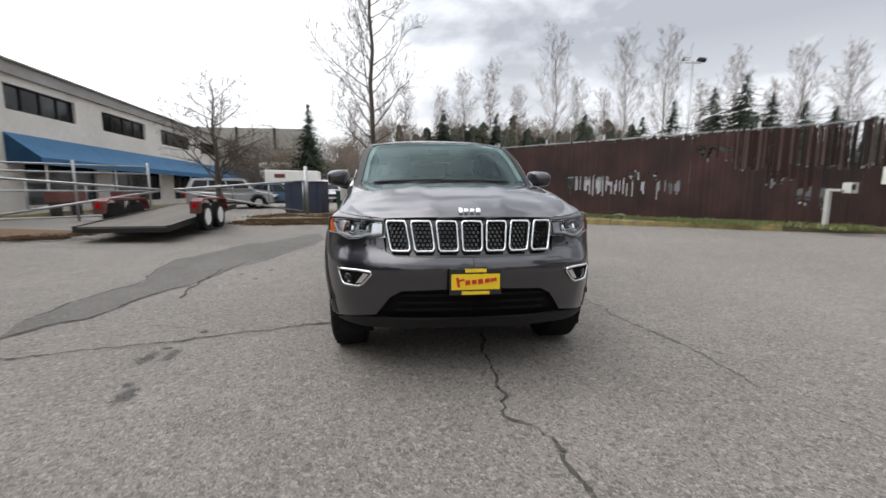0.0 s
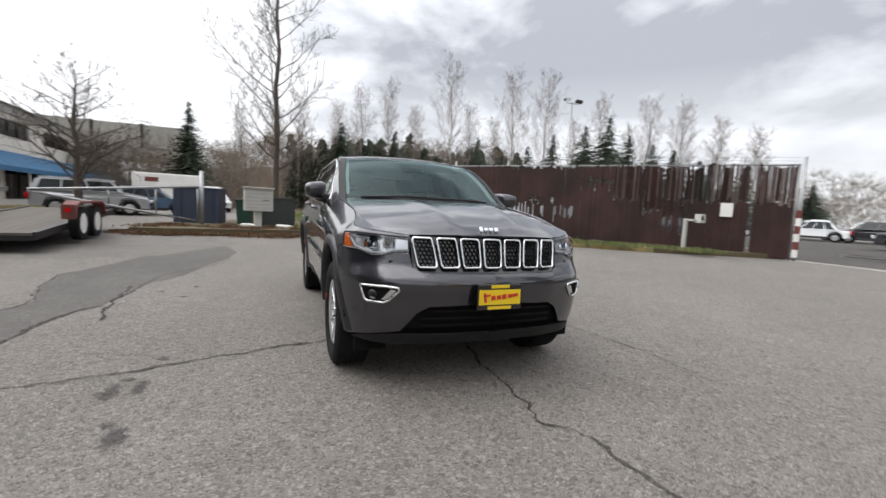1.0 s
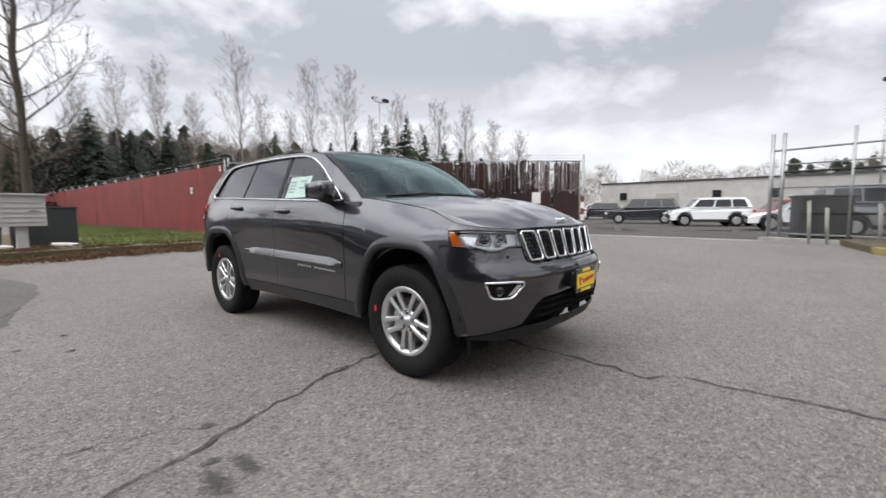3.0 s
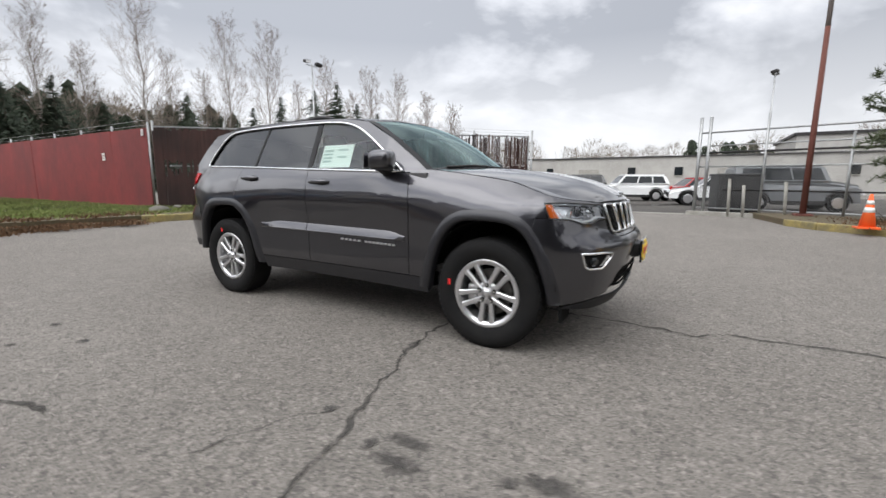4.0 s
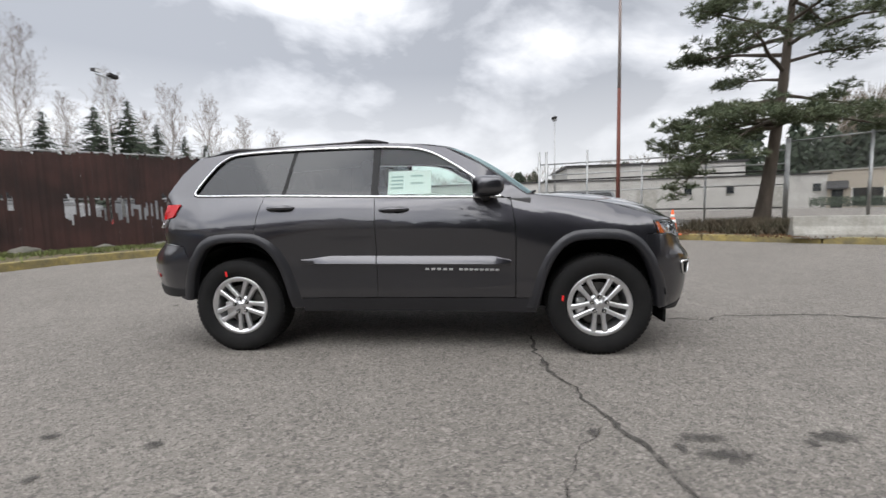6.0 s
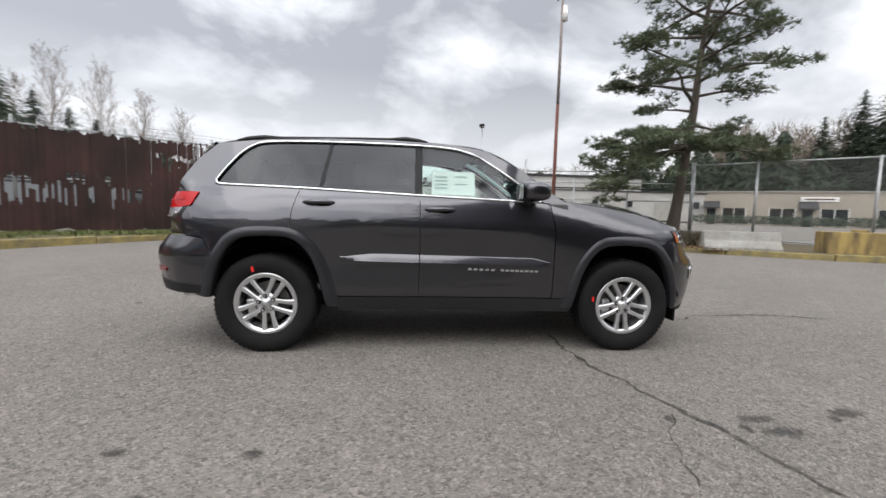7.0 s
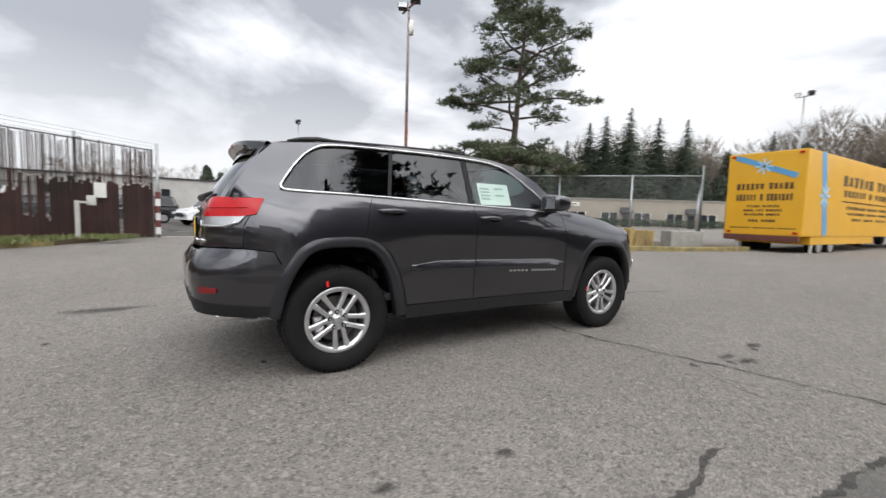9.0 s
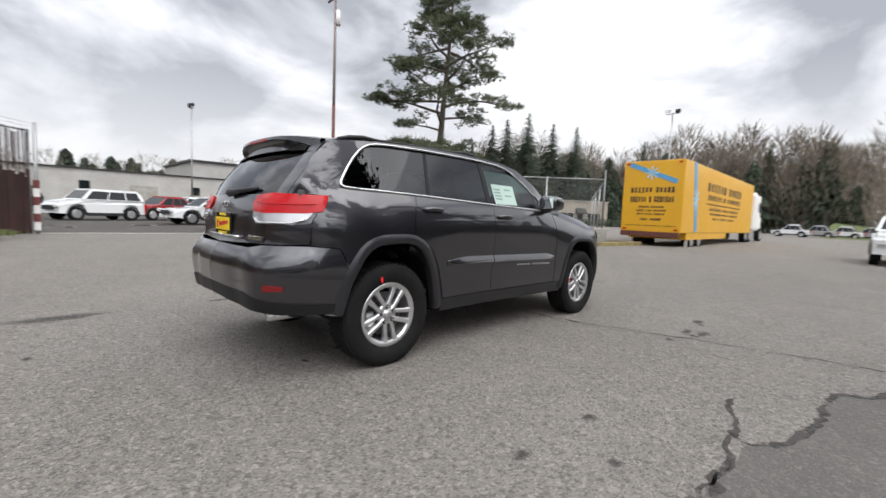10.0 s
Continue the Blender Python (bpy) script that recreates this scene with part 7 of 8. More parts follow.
def skin(bm, poly, fn, side, step=(0.06, 0.045), depth=0.016, gap=0.003, out=0.0):
    """Adds a body panel: an outline on a surface, cut fine, with a turned-in rim. side -1: right of the car, 1: left."""
    sub = bmesh.new()
    poly = inset(poly, gap) if gap else poly
    sub.faces.new([sub.verts.new((a, b, 0)) for a, b in poly])
    sub.normal_update()
    bmesh.ops.triangulate(sub, faces=sub.faces[:])
    for ax in (0, 1):
        vals = [p[ax] for p in poly]
        k = math.ceil(min(vals) / step[ax])
        while k * step[ax] < max(vals):
            co, no = [0, 0, 0], [0, 0, 0]
            co[ax], no[ax] = k * step[ax], 1
            bmesh.ops.bisect_plane(sub, geom=sub.verts[:] + sub.edges[:] + sub.faces[:], plane_co=co, plane_no=no, dist=1e-5)
            k += 1
    bmesh.ops.remove_doubles(sub, verts=sub.verts[:], dist=1e-4)
    for v in sub.verts:
        p = fn(v.co.x, v.co.y, out)
        v.co = (p.x * side, p.y, p.z)
    sub.normal_update()
    tot = sum((f.normal.dot(f.calc_center_median() - Vector((0, 0.2 if abs(f.normal.x) > 0.3 else 0, 0.7))) * f.calc_area() for f in sub.faces))
    if tot < 0:
        bmesh.ops.reverse_faces(sub, faces=sub.faces[:])
        sub.normal_update()
    if depth:
        rim = [e for e in sub.edges if e.is_boundary]
        nrm = {v: v.normal.copy() for e in rim for v in e.verts}
        ext = bmesh.ops.extrude_edge_only(sub, edges=rim)
        newv = [g for g in ext["geom"] if isinstance(g, bmesh.types.BMVert)]
        for e in rim:
            e.smooth = False
        old = list(nrm.items())
        for v in newv:
            base_v, nn_ = min(old, key=lambda it: (it[0].co - v.co).length_squared)
            v.co = v.co - nn_ * depth
    me = bpy.data.meshes.new("tmp")
    sub.to_mesh(me)
    sub.free()
    bm.from_mesh(me)
    bpy.data.meshes.remove(me)


def panel(name, poly, fn, material, parent, sides=(-1, 1), label="", together=False, **kw):
    made = []
    if together:
        bm = bmesh.new()
        for s in sides:
            skin(bm, poly, fn, s, **kw)
        bmesh.ops.remove_doubles(bm, verts=bm.verts[:], dist=2e-4)
        return [part(name, bm, material, parent, label, True)]
    for s in sides:
        bm = bmesh.new()
        skin(bm, poly, fn, s, **kw)
        made.append(part(name, bm, material, parent, label, True))
    return made


suv = thing("suv", Matrix(), "dark grey metallic mid-size SUV with chrome window trim", "car")
FY, RY, HUB = -1.4575, 1.4575, 0.386


def arch(yc, k, lean=0.0):
    """The wheel opening's outline, front foot to rear foot."""
    shape = ((-0.425, 0.36), (-0.405, 0.50), (-0.365, 0.66), (-0.30, 0.79), (-0.22, 0.865), (-0.12, 0.895), (0.0, 0.90), (0.12, 0.90), (0.21, 0.885), (0.30, 0.82), (0.375, 0.70), (0.425, 0.55), (0.465, 0.36))
    return [(yc + s * k, HUB + (z - HUB) * (1 + (k - 1) * 0.9)) for s, z in shape]


FA, RA = arch(FY, 1.0), [(2 * RY - y + 0.0, z + 0.025 * smooth01((z - 0.4) / 0.3)) for y, z in arch(RY, 1.0)][::-1]
# front wing
panel("front_wing", [(-0.826, 0.45), (-0.83, 0.78), (-0.832, 1.0), (-0.80, 1.2), (-0.79, 1.243), (-0.97, 1.243), (-1.25, 1.208), (-1.55, 1.158), (-1.78, 1.092), (-1.9, 1.066), (-2.0, 1.049), (-2.1, 1.038), (-2.25, 1.027), (-2.34, 1.0215), (-2.33, 1.012), (-2.2, 1.018), (-2.0, 1.028), (-1.862, 1.024), (-1.885, 0.93), (-1.80, 0.925)]
      + [p for p in FA if p[1] > 0.72 and p[0] < FY] + [p for p in FA if p[0] >= FY and p[1] > 0.44] + [(-0.985, 0.45)], hull, CAR_PAINT, suv)
# front bumper, both halves as one
bump = [(-1.885, 0.928), (-1.80, 0.923)] + [p for p in FA if p[1] < 0.80 and p[0] < FY][::-1] + [(-1.90, 0.355), (-2.02, 0.375), (-2.16, 0.40), (-2.28, 0.42), (-2.37, 0.545), (-2.44, 0.585), (-2.88, 0.60),
        (-2.88, 0.79), (-2.40, 0.795), (-2.345, 0.82), (-2.33, 0.905), (-2.22, 0.906), (-2.12, 0.886), (-2.05, 0.912), (-1.915, 0.918)]
panel("front_bumper", bump, hull, CAR_PAINT, suv, together=True)
# lower lip and intake
panel("bumper_lip", [(-1.93, 0.345), (-2.05, 0.335), (-2.2, 0.325), (-2.88, 0.325), (-2.88, 0.395), (-2.30, 0.40), (-2.17, 0.395), (-2.03, 0.37)], hull, FLARE, suv, together=True, label="dark grey lower lip", out=0.004)
panel("lower_intake", [(-2.26, 0.41), (-2.88, 0.40), (-2.88, 0.604), (-2.43, 0.59), (-2.36, 0.55)], hull, HOLLOW, suv, together=True, depth=0.0, out=-0.045)
for z in (0.45, 0.50, 0.55):
    bm = bmesh.new()
    for s in (-1, 1):
        pts = [hull(q, z, -0.02) for q in (-2.40, -2.5, -2.7, -2.88)]
        tube(bm, [(p.x * s, p.y, p.z) for p in pts], 0.008, 6)
    part("intake_bar", bm, HOLLOW, suv, smooth=True)
# doors
fd = panel("front_door", [(-0.822, 0.452), (-0.826, 0.78), (-0.828, 1.0), (-0.796, 1.2), (-0.755, 1.222), (-0.36, 1.232), (0.27, 1.252), (0.262, 0.85), (0.268, 0.452)], hull, CAR_PAINT, suv)
rd = panel("rear_door", [(0.27, 0.452), (0.264, 0.85), (0.272, 1.252), (1.2, 1.285), (1.245, 1.13), (1.268, 0.98), (1.17, 0.945), (1.07, 0.87), (0.995, 0.74), (0.94, 0.58), (0.91, 0.452)], hull, CAR_PAINT, suv)
# the sill is body-coloured; its darker tone is the shade below the doors
panel("sill", [(-0.985, 0.33), (-0.985, 0.446), (0.91, 0.446), (0.905, 0.33)], hull, FLARE_SILL_SHADE, suv, label="body-coloured sill, darkened for its tucked-under shade", out=-0.004, depth=0.05)
# rear quarter with the rear pillar
panel("rear_quarter", [(1.2, 1.288), (1.247, 1.13), (1.27, 0.975)] + [p for p in RA if p[1] > 0.88 and p[0] > 1.28] + [p for p in RA if p[0] > 1.7 and 0.62 < p[1] <= 0.88][:0]
      + [(1.80, 0.83), (1.84, 0.76), (1.90, 0.895), (2.06, 0.915), (2.06, 1.05), (2.03, 1.12), (2.015, 1.243), (2.16, 1.246), (2.15, 1.29), (2.115, 1.345), (2.005, 1.505), (1.865, 1.637), (1.5, 1.674), (1.5, 1.650), (1.60, 1.615), (1.70, 1.53), (1.83, 1.35), (1.845, 1.305), (1.80, 1.298)], hull, CAR_PAINT, suv)
# roof rail pillar strip over the windows
panel("roof_side", [(-0.93, 1.237), (-0.56, 1.497), (-0.28, 1.645), (0.0, 1.69), (0.5, 1.708), (1.0, 1.702), (1.5, 1.676), (1.5, 1.652), (1.2, 1.665), (0.6, 1.672), (0.1, 1.660), (-0.10, 1.632), (-0.26, 1.565), (-0.52, 1.39), (-0.71, 1.245), (-0.76, 1.226)], hull, CAR_PAINT, suv, gap=0.0, depth=0.012)
# rear bumper and tailgate
rb = [(1.90, 0.892), (1.845, 0.755), (1.875, 0.60), (1.895, 0.47), (2.0, 0.46), (2.1, 0.46), (2.3, 0.475), (2.95, 0.51), (2.95, 0.885), (2.45, 0.88), (2.30, 0.905), (2.06, 0.91)]
panel("rear_bumper", rb, hull, CAR_PAINT, suv, together=True)
panel("bumper_step", [(1.885, 0.53), (1.897, 0.475), (2.0, 0.462), (2.1, 0.462), (2.3, 0.477), (2.95, 0.512), (2.95, 0.60), (2.4, 0.59), (2.2, 0.55)], hull, FLARE, suv, together=True, label="dark grey lower rear bumper", out=0.006)
panel("tailgate", [(2.30, 0.912), (2.95, 0.89), (2.95, 1.205), (2.5, 1.22), (2.20, 1.245), (2.20, 1.06), (2.30, 1.05)], hull, CAR_PAINT, suv, together=True)
panel("rear_pillar_fill", [(2.065, 0.92), (2.295, 0.914), (2.295, 1.048), (2.195, 1.058), (2.06, 1.058)], hull, CAR_PAINT, suv, gap=-0.0025)

panel("lamp_pocket", [(2.062, 1.06), (2.197, 1.06), (2.197, 1.24), (2.018, 1.24), (2.033, 1.122)], hull, CAR_PAINT, suv, gap=-0.0025)

# glazing
glz = {"quarter_window": ([(1.065, 1.296), (0.995, 1.667), (1.28, 1.66), (1.5, 1.648), (1.595, 1.612), (1.695, 1.525), (1.82, 1.345), (1.83, 1.31)], PRIVACY), "rear_side_window": ([(0.31, 1.268), (0.31, 1.662), (0.7, 1.668), (0.965, 1.667), (1.035, 1.293)], PRIVACY),
       "front_side_window": ([(0.25, 1.262), (0.25, 1.66), (0.1, 1.655), (-0.10, 1.627), (-0.26, 1.558), (-0.50, 1.392), (-0.66, 1.262), (-0.66, 1.238), (-0.3, 1.246)], CLEAR_TINT)}
for nm, (poly, gl) in glz.items():
    for ob in panel(nm, poly, hull, gl, suv, gap=0.0, depth=0.0, out=-0.012):
        ob.visible_shadow = False
panel("pillar_trim", [(0.252, 1.262), (0.252, 1.664), (0.308, 1.666), (0.308, 1.268)], hull, PILLAR_BLACK, suv, gap=0.0, out=-0.008)
panel("pillar_trim", [(1.036, 1.293), (0.966, 1.667), (0.994, 1.667), (1.064, 1.296)], hull, PILLAR_BLACK, suv, gap=0.0, out=-0.008)
panel("mirror_patch", [(-0.662, 1.24), (-0.662, 1.262), (-0.60, 1.31), (-0.56, 1.34), (-0.56, 1.24)], hull, GLOSS_BLACK, suv, gap=0.0, out=-0.006)
# chrome surround
loop = [(-0.735, 1.228), (-0.4, 1.236), (0.27, 1.257), (0.8, 1.277), (1.3, 1.295), (1.80, 1.303), (1.838, 1.318), (1.835, 1.352), (1.70, 1.537), (1.60, 1.62), (1.5, 1.655), (1.2, 1.669), (0.6, 1.676), (0.1, 1.665), (-0.10, 1.636), (-0.26, 1.570), (-0.52, 1.395), (-0.70, 1.252)]
for _ in range(2):
    # rounded corners
    loop = [p for (a, b), (c, d) in zip(loop, loop[1:] + loop[:1]) for p in ((a * 0.75 + c * 0.25, b * 0.75 + d * 0.25), (a * 0.25 + c * 0.75, b * 0.25 + d * 0.75))]
fine = []
for (a, b), (c, d) in zip(loop, loop[1:] + loop[:1]):
    for k in range(2):
        fine.append((a + (c - a) * k / 2, b + (d - b) * k / 2))
for s in (-1, 1):
    bm = bmesh.new()
    tube(bm, [(p.x * s, p.y, p.z) for p in (hull(q, z, 0.003 - 0.010 * smooth01((-0.15 - q) / 0.15) * smooth01((z - 1.25) / 0.05)) for q, z in fine)], 0.0095, 6, True)
    part("window_chrome", bm, CHROME, suv, smooth=True)

# windscreen, roof, rear window
def grid(name, fn, k0, k1, nk, v0, v1, nv, material, parent, out=0.0, label="", depth=0.0, names=None):
    bm = bmesh.new()
    vs = [[bm.verts.new(fn(k0 + (k1 - k0) * i / nk, v0 + (v1 - v0) * j / nv, out)) for j in range(nv + 1)] for i in range(nk + 1)]
    for i in range(nk):
        for j in range(nv):
            bm.faces.new((vs[i][j], vs[i + 1][j], vs[i + 1][j + 1], vs[i][j + 1]))
    bm.normal_update()
    if sum(f.normal.z * f.calc_area() for f in bm.faces) < 0:
        bmesh.ops.reverse_faces(bm, faces=bm.faces[:])
    if depth:
        bm.normal_update()
        rim = [e for e in bm.edges if e.is_boundary]
        nrm = [(v.co.copy(), v.normal.copy()) for v in {v for e in rim for v in e.verts}]
        ext = bmesh.ops.extrude_edge_only(bm, edges=rim)
        for e in rim:
            e.smooth = False
        for v in [g for g in ext["geom"] if isinstance(g, bmesh.types.BMVert)]:
            v.co = v.co - min(nrm, key=lambda it: (it[0] - v.co).length_squared)[1] * depth
    return part(name, bm, material, parent, label, True)


ws = grid("windscreen", top, 0.05, 2.12, 14, -0.93, 0.93, 24, SCREEN, suv, out=-0.004)
ws.visible_shadow = False
# body-coloured pillars, painted darker to hold down the sky's sheen on them
for s in (-1, 1):
    grid("windscreen_pillar", top, 0.0, 2.2, 14, s * 0.93, s * 1.0, 3, FLARE, suv, depth=0.012)
grid("windscreen_band", top, 2.02, 2.16, 2, -0.93, 0.93, 20, GLOSS_BLACK, suv, out=-0.002)
grid("cowl", top, -0.0, 0.06, 1, -0.93, 0.93, 20, BLACK_PLASTIC, suv, out=-0.002)
grid("roof", top, 2.14, 7.35, 34, -1.0, 1.0, 28, CAR_PAINT, suv, depth=0.012)
rw = grid("rear_window", top, 7.2, 9.72, 14, -0.86, 0.86, 20, PRIVACY, suv, out=-0.004)
for s in (-1, 1):
    grid("tailgate_frame", top, 7.2, 10, 14, s * 0.86, s * 1.0, 4, CAR_PAINT, suv, depth=0.012)
for s in (-1, 1):
    # the rear pillar's turn into the tailgate
    bm = bmesh.new()
    rows = []
    for i in range(19):
        k = 7.1 + 2.9 * i / 18
        a = top(k, s * 0.995, -0.002)
        b = hull(hermite(TK, TEY, k), hermite(TK, TEZ, k), -0.002)
        b.x *= s
        rows.append([bm.verts.new(a.lerp(b, t)) for t in (0, 0.33, 0.67, 1)])
    for a, b in zip(rows, rows[1:]):
        for i in range(3):
            bm.faces.new((a[i], b[i], b[i + 1], a[i + 1]))
    bmesh.ops.recalc_face_normals(bm, faces=bm.faces[:])
    part("pillar_turn", bm, CAR_PAINT, suv, smooth=True)
grid("tailgate_panel", top, 9.72, 10.0, 3, -0.86, 0.86, 20, CAR_PAINT, suv, depth=0.01)
for s in (-1, 1):
    # the hood's rolled flank, down to the top of the wing
    ks = [i / 6 for i in range(31)]
    wing_top = ((-0.97, 1.243), (-1.25, 1.208), (-1.55, 1.158), (-1.78, 1.092), (-2.0, 1.049), (-2.25, 1.027))
    bm = bmesh.new()
    rows = []
    for k in ks:
        a = hood(k, 1.0)
        b = hull(hermite(tuple(range(6)), [p[0] for p in wing_top], k), hermite(tuple(range(6)), [p[1] for p in wing_top], k) + 0.002, 0.0)
        rows.append([bm.verts.new((p.x * s, p.y, p.z)) for p in [a.lerp(b, t) + Vector((0, 0, 0.16 * (b - a).length * t * (1 - t))) for t in (0, 0.25, 0.5, 0.75, 1)]])
    for a, b in zip(rows, rows[1:]):
        for i in range(4):
            bm.faces.new((a[i], b[i], b[i + 1], a[i + 1]))
    bm.normal_update()
    if sum(f.normal.z for f in bm.faces) < 0:
        bmesh.ops.reverse_faces(bm, faces=bm.faces[:])
    part("hood_flank", bm, CAR_PAINT, suv, smooth=True)
hd = grid("hood", hood, 0.0, 5.0, 34, -1.0, 1.0, 36, CAR_PAINT, suv, depth=0.02)

# roof rails
for s in (-1, 1):
    bm = bmesh.new()
    pts = []
    for k, lift in ((3.45, 0.0), (3.6, 0.012), (3.8, 0.02), (4.05, 0.01), (4.6, 0.006), (5.2, 0.006), (5.8, 0.01), (6.1, 0.02), (6.4, 0.013), (6.65, 0.0)):
        p = top(k, 0.90 * s)
        pts.append((p.x, p.y, p.z + lift))
    tube(bm, pts, [0.01, 0.016, 0.018, 0.012, 0.011, 0.011, 0.012, 0.018, 0.016, 0.008], 8)
    part("roof_rail", bm, DARK_STEEL, suv, "dark grey roof rail", True)

# tail spoiler: a hollow wing over the rear window
bm = bmesh.new()
rows = []
for j in range(25):
    v = -1 + 2 * j / 24
    edge = abs(v) ** 4
    lead = top(7.05, v * 0.97, 0.004)
    tip_y = 2.075 - 0.06 * abs(v) ** 2 - 0.10 * edge
    tip_z = 1.672 - 0.012 * v * v - 0.025 * edge
    sec = [lead, Vector((lead.x, lead.y + 0.55 * (tip_y - lead.y), lead.z + 0.008 - 0.3 * (lead.z - tip_z))), Vector((lead.x * 0.995, tip_y, tip_z)), Vector((lead.x * 0.995, tip_y + 0.006, tip_z - 0.02 - 0.05 * edge)),
           Vector((lead.x * 0.99, tip_y - 0.05, tip_z - 0.045 - 0.045 * edge)), Vector((lead.x * 0.985, top(7.75, v * 0.97).y + 0.01, top(7.75, v * 0.97).z + 0.004))]
    rows.append([bm.verts.new(p) for p in sec])
for a, b in zip(rows, rows[1:]):
    for i in range(5):
        bm.faces.new((a[i], b[i], b[i + 1], a[i + 1]))
for r in (rows[0], rows[-1]):
    bm.faces.new(r)
bmesh.ops.recalc_face_normals(bm, faces=bm.faces[:])
for e in bm.edges:
    if len(e.link_faces) == 2 and e.calc_face_angle() > 0.6:
        e.smooth = False
sp = part("tail_spoiler", bm, CAR_PAINT, suv, smooth=True)
bm = bmesh.new()
vs = []
for j in range(13):
    v = -0.9 + 1.8 * j / 12
    a, b = top(7.78, v * 0.95, 0.012), Vector((top(7.05, v * 0.97).x * 0.98, 2.0 - 0.06 * v * v, 1.615 - 0.012 * v * v))
    vs.append((bm.verts.new(a), bm.verts.new(b)))
for a, b in zip(vs, vs[1:]):
    bm.faces.new((a[0], b[0], b[1], a[1]))
part("spoiler_underside", bm, GLOSS_BLACK, sp, "black underside")
bm = bmesh.new()
box(bm, (0, 2.073, 1.655), (0.32, 0.012, 0.02), 0.004)
part("brake_lamp", bm, LENS_RED, sp)

# wheel-arch flares
for yc, shape in ((FY, FA), (RY, RA)):
    for _ in range(2):
        shape = [shape[0]] + [p for (a, b), (c, d) in zip(shape, shape[1:]) for p in ((a * 0.75 + c * 0.25, b * 0.75 + d * 0.25), (a * 0.25 + c * 0.75, b * 0.25 + d * 0.75))] + [shape[-1]]
    for s in (-1, 1):
        bm = bmesh.new()
        rings = []
        for (y, z) in shape:
            z = max(z, 0.44 if y > 1.8 else 0.37)
            d = Vector((y - yc, z - HUB)).normalized()
            prof = []
            for r_out, o in ((0.10, -0.007), (0.066, 0.0005), (0.054, 0.009), (0.014, 0.016), (0.0, 0.010), (-0.008, -0.008), (-0.006, -0.06)):
                yy, zz = y + d.x * r_out, z + max(d.y, 0) * r_out
                q = hull(yy, max(zz, 0.31), o)
                prof.append(bm.verts.new((q.x * s, q.y, zz)))
            rings.append(prof)
        for a, b in zip(rings, rings[1:]):
            for i in range(6):
                bm.faces.new((a[i], b[i], b[i + 1], a[i + 1]))
        bmesh.ops.recalc_face_normals(bm, faces=bm.faces[:])
        part("arch_flare", bm, FLARE_SILL_SHADE, suv, "dark satin wheel-arch flare", True)
        bm = bmesh.new()
        n = 18
        for k in range(n):
            a0, a1 = math.pi * (0.04 + 0.92 * k / n), math.pi * (0.04 + 0.92 * (k + 1) / n)
            r = 0.485
            v = [bm.verts.new((s * x, yc + r * math.cos(a), HUB + 0.02 + r * math.sin(a))) for x, a in ((0.56, a0), (0.915, a0), (0.915, a1), (0.56, a1))]
            bm.faces.new(v)
        part("wheel_well", bm, HOLLOW, suv)

# hidden hull, floor and cabin
bm = bmesh.new()
box(bm, (0, 0, 0.38), (1.5, 1.75, 0.16), 0.03)
box(bm, (0, -0.1, 0.36), (1.0, 3.6, 0.16), 0.03)
box(bm, (0, -1.5, 0.66), (1.1, 1.1, 0.6), 0.05)
box(bm, (0, 1.55, 0.66), (1.1, 1.2, 0.6), 0.05)
box(bm, (0, -2.06, 0.62), (1.36, 0.14, 0.5), 0.03)
box(bm, (0, 2.1, 0.7), (1.3, 0.16, 0.42), 0.03)
part("underbody", bm, HOLLOW, suv)
for s in (-1, 1):
    bm = bmesh.new()
    for y0, y1, z0, z1 in ((-0.95, 0.9, 0.42, 1.22), ):
        box(bm, (s * 0.86, (y0 + y1) / 2, (z0 + z1) / 2), (0.05, y1 - y0, z1 - z0), 0.01)
    box(bm, (s * 0.80, 1.75, 1.12), (0.05, 0.75, 0.3), 0.01)
    part("door_inner", bm, CABIN, suv)
bm = bmesh.new()
box(bm, (0, 0.3, 0.5), (1.6, 2.7, 0.05))
box(bm, (0, -0.72, 1.04), (1.56, 0.42, 0.34), 0.09)
box(bm, (-0.0, -0.5, 1.18), (0.34, 0.12, 0.2), 0.03)
box(bm, (0, 0.0, 0.72), (0.26, 1.0, 0.4), 0.04)
part("dashboard", bm, CABIN, suv)
bm = bmesh.new()
tube(bm, [(0.38 + 0.185 * math.cos(a), -0.36 + 0.06 * math.sin(a), 1.06 + 0.175 * math.sin(a)) for a in [math.tau * k / 24 for k in range(24)]], 0.016, 6, True)
box(bm, (0.38, -0.4, 1.05), (0.14, 0.05, 0.1), 0.02)
part("steering_wheel", bm, CABIN, suv, smooth=True)


def seat(x, y, w):
    bm = bmesh.new()
    box(bm, (x, y, 0.72), (w, 0.5, 0.2), 0.06)
    m = pose(x, y + 0.28, 0.78, -14, 0, 0)
    box(bm, (0, 0, 0.3), (w, 0.15, 0.62), 0.06, m)
    ob = part("seat", bm, SEAT, suv)
    for dx in ((0,) if w < 0.7 else (-0.4, 0.4)):
        bm = bmesh.new()
        box(bm, (dx, 0.0, 0.74), (0.26, 0.1, 0.2), 0.04, m)
        part("headrest", bm, SEAT, ob)


seat(-0.38, -0.02, 0.5)
seat(0.38, -0.02, 0.5)
seat(0.0, 0.85, 1.3)
bm = bmesh.new()
box(bm, (0, 1.4, 0.95), (1.5, 0.9, 0.1), 0.02)
part("cabin_lining", bm, CABIN, suv)
grid("headliner", top, 2.25, 7.0, 24, -0.95, 0.95, 16, HEADLINER, suv, out=-0.035, label="pale grey cloth headliner", depth=0.01)
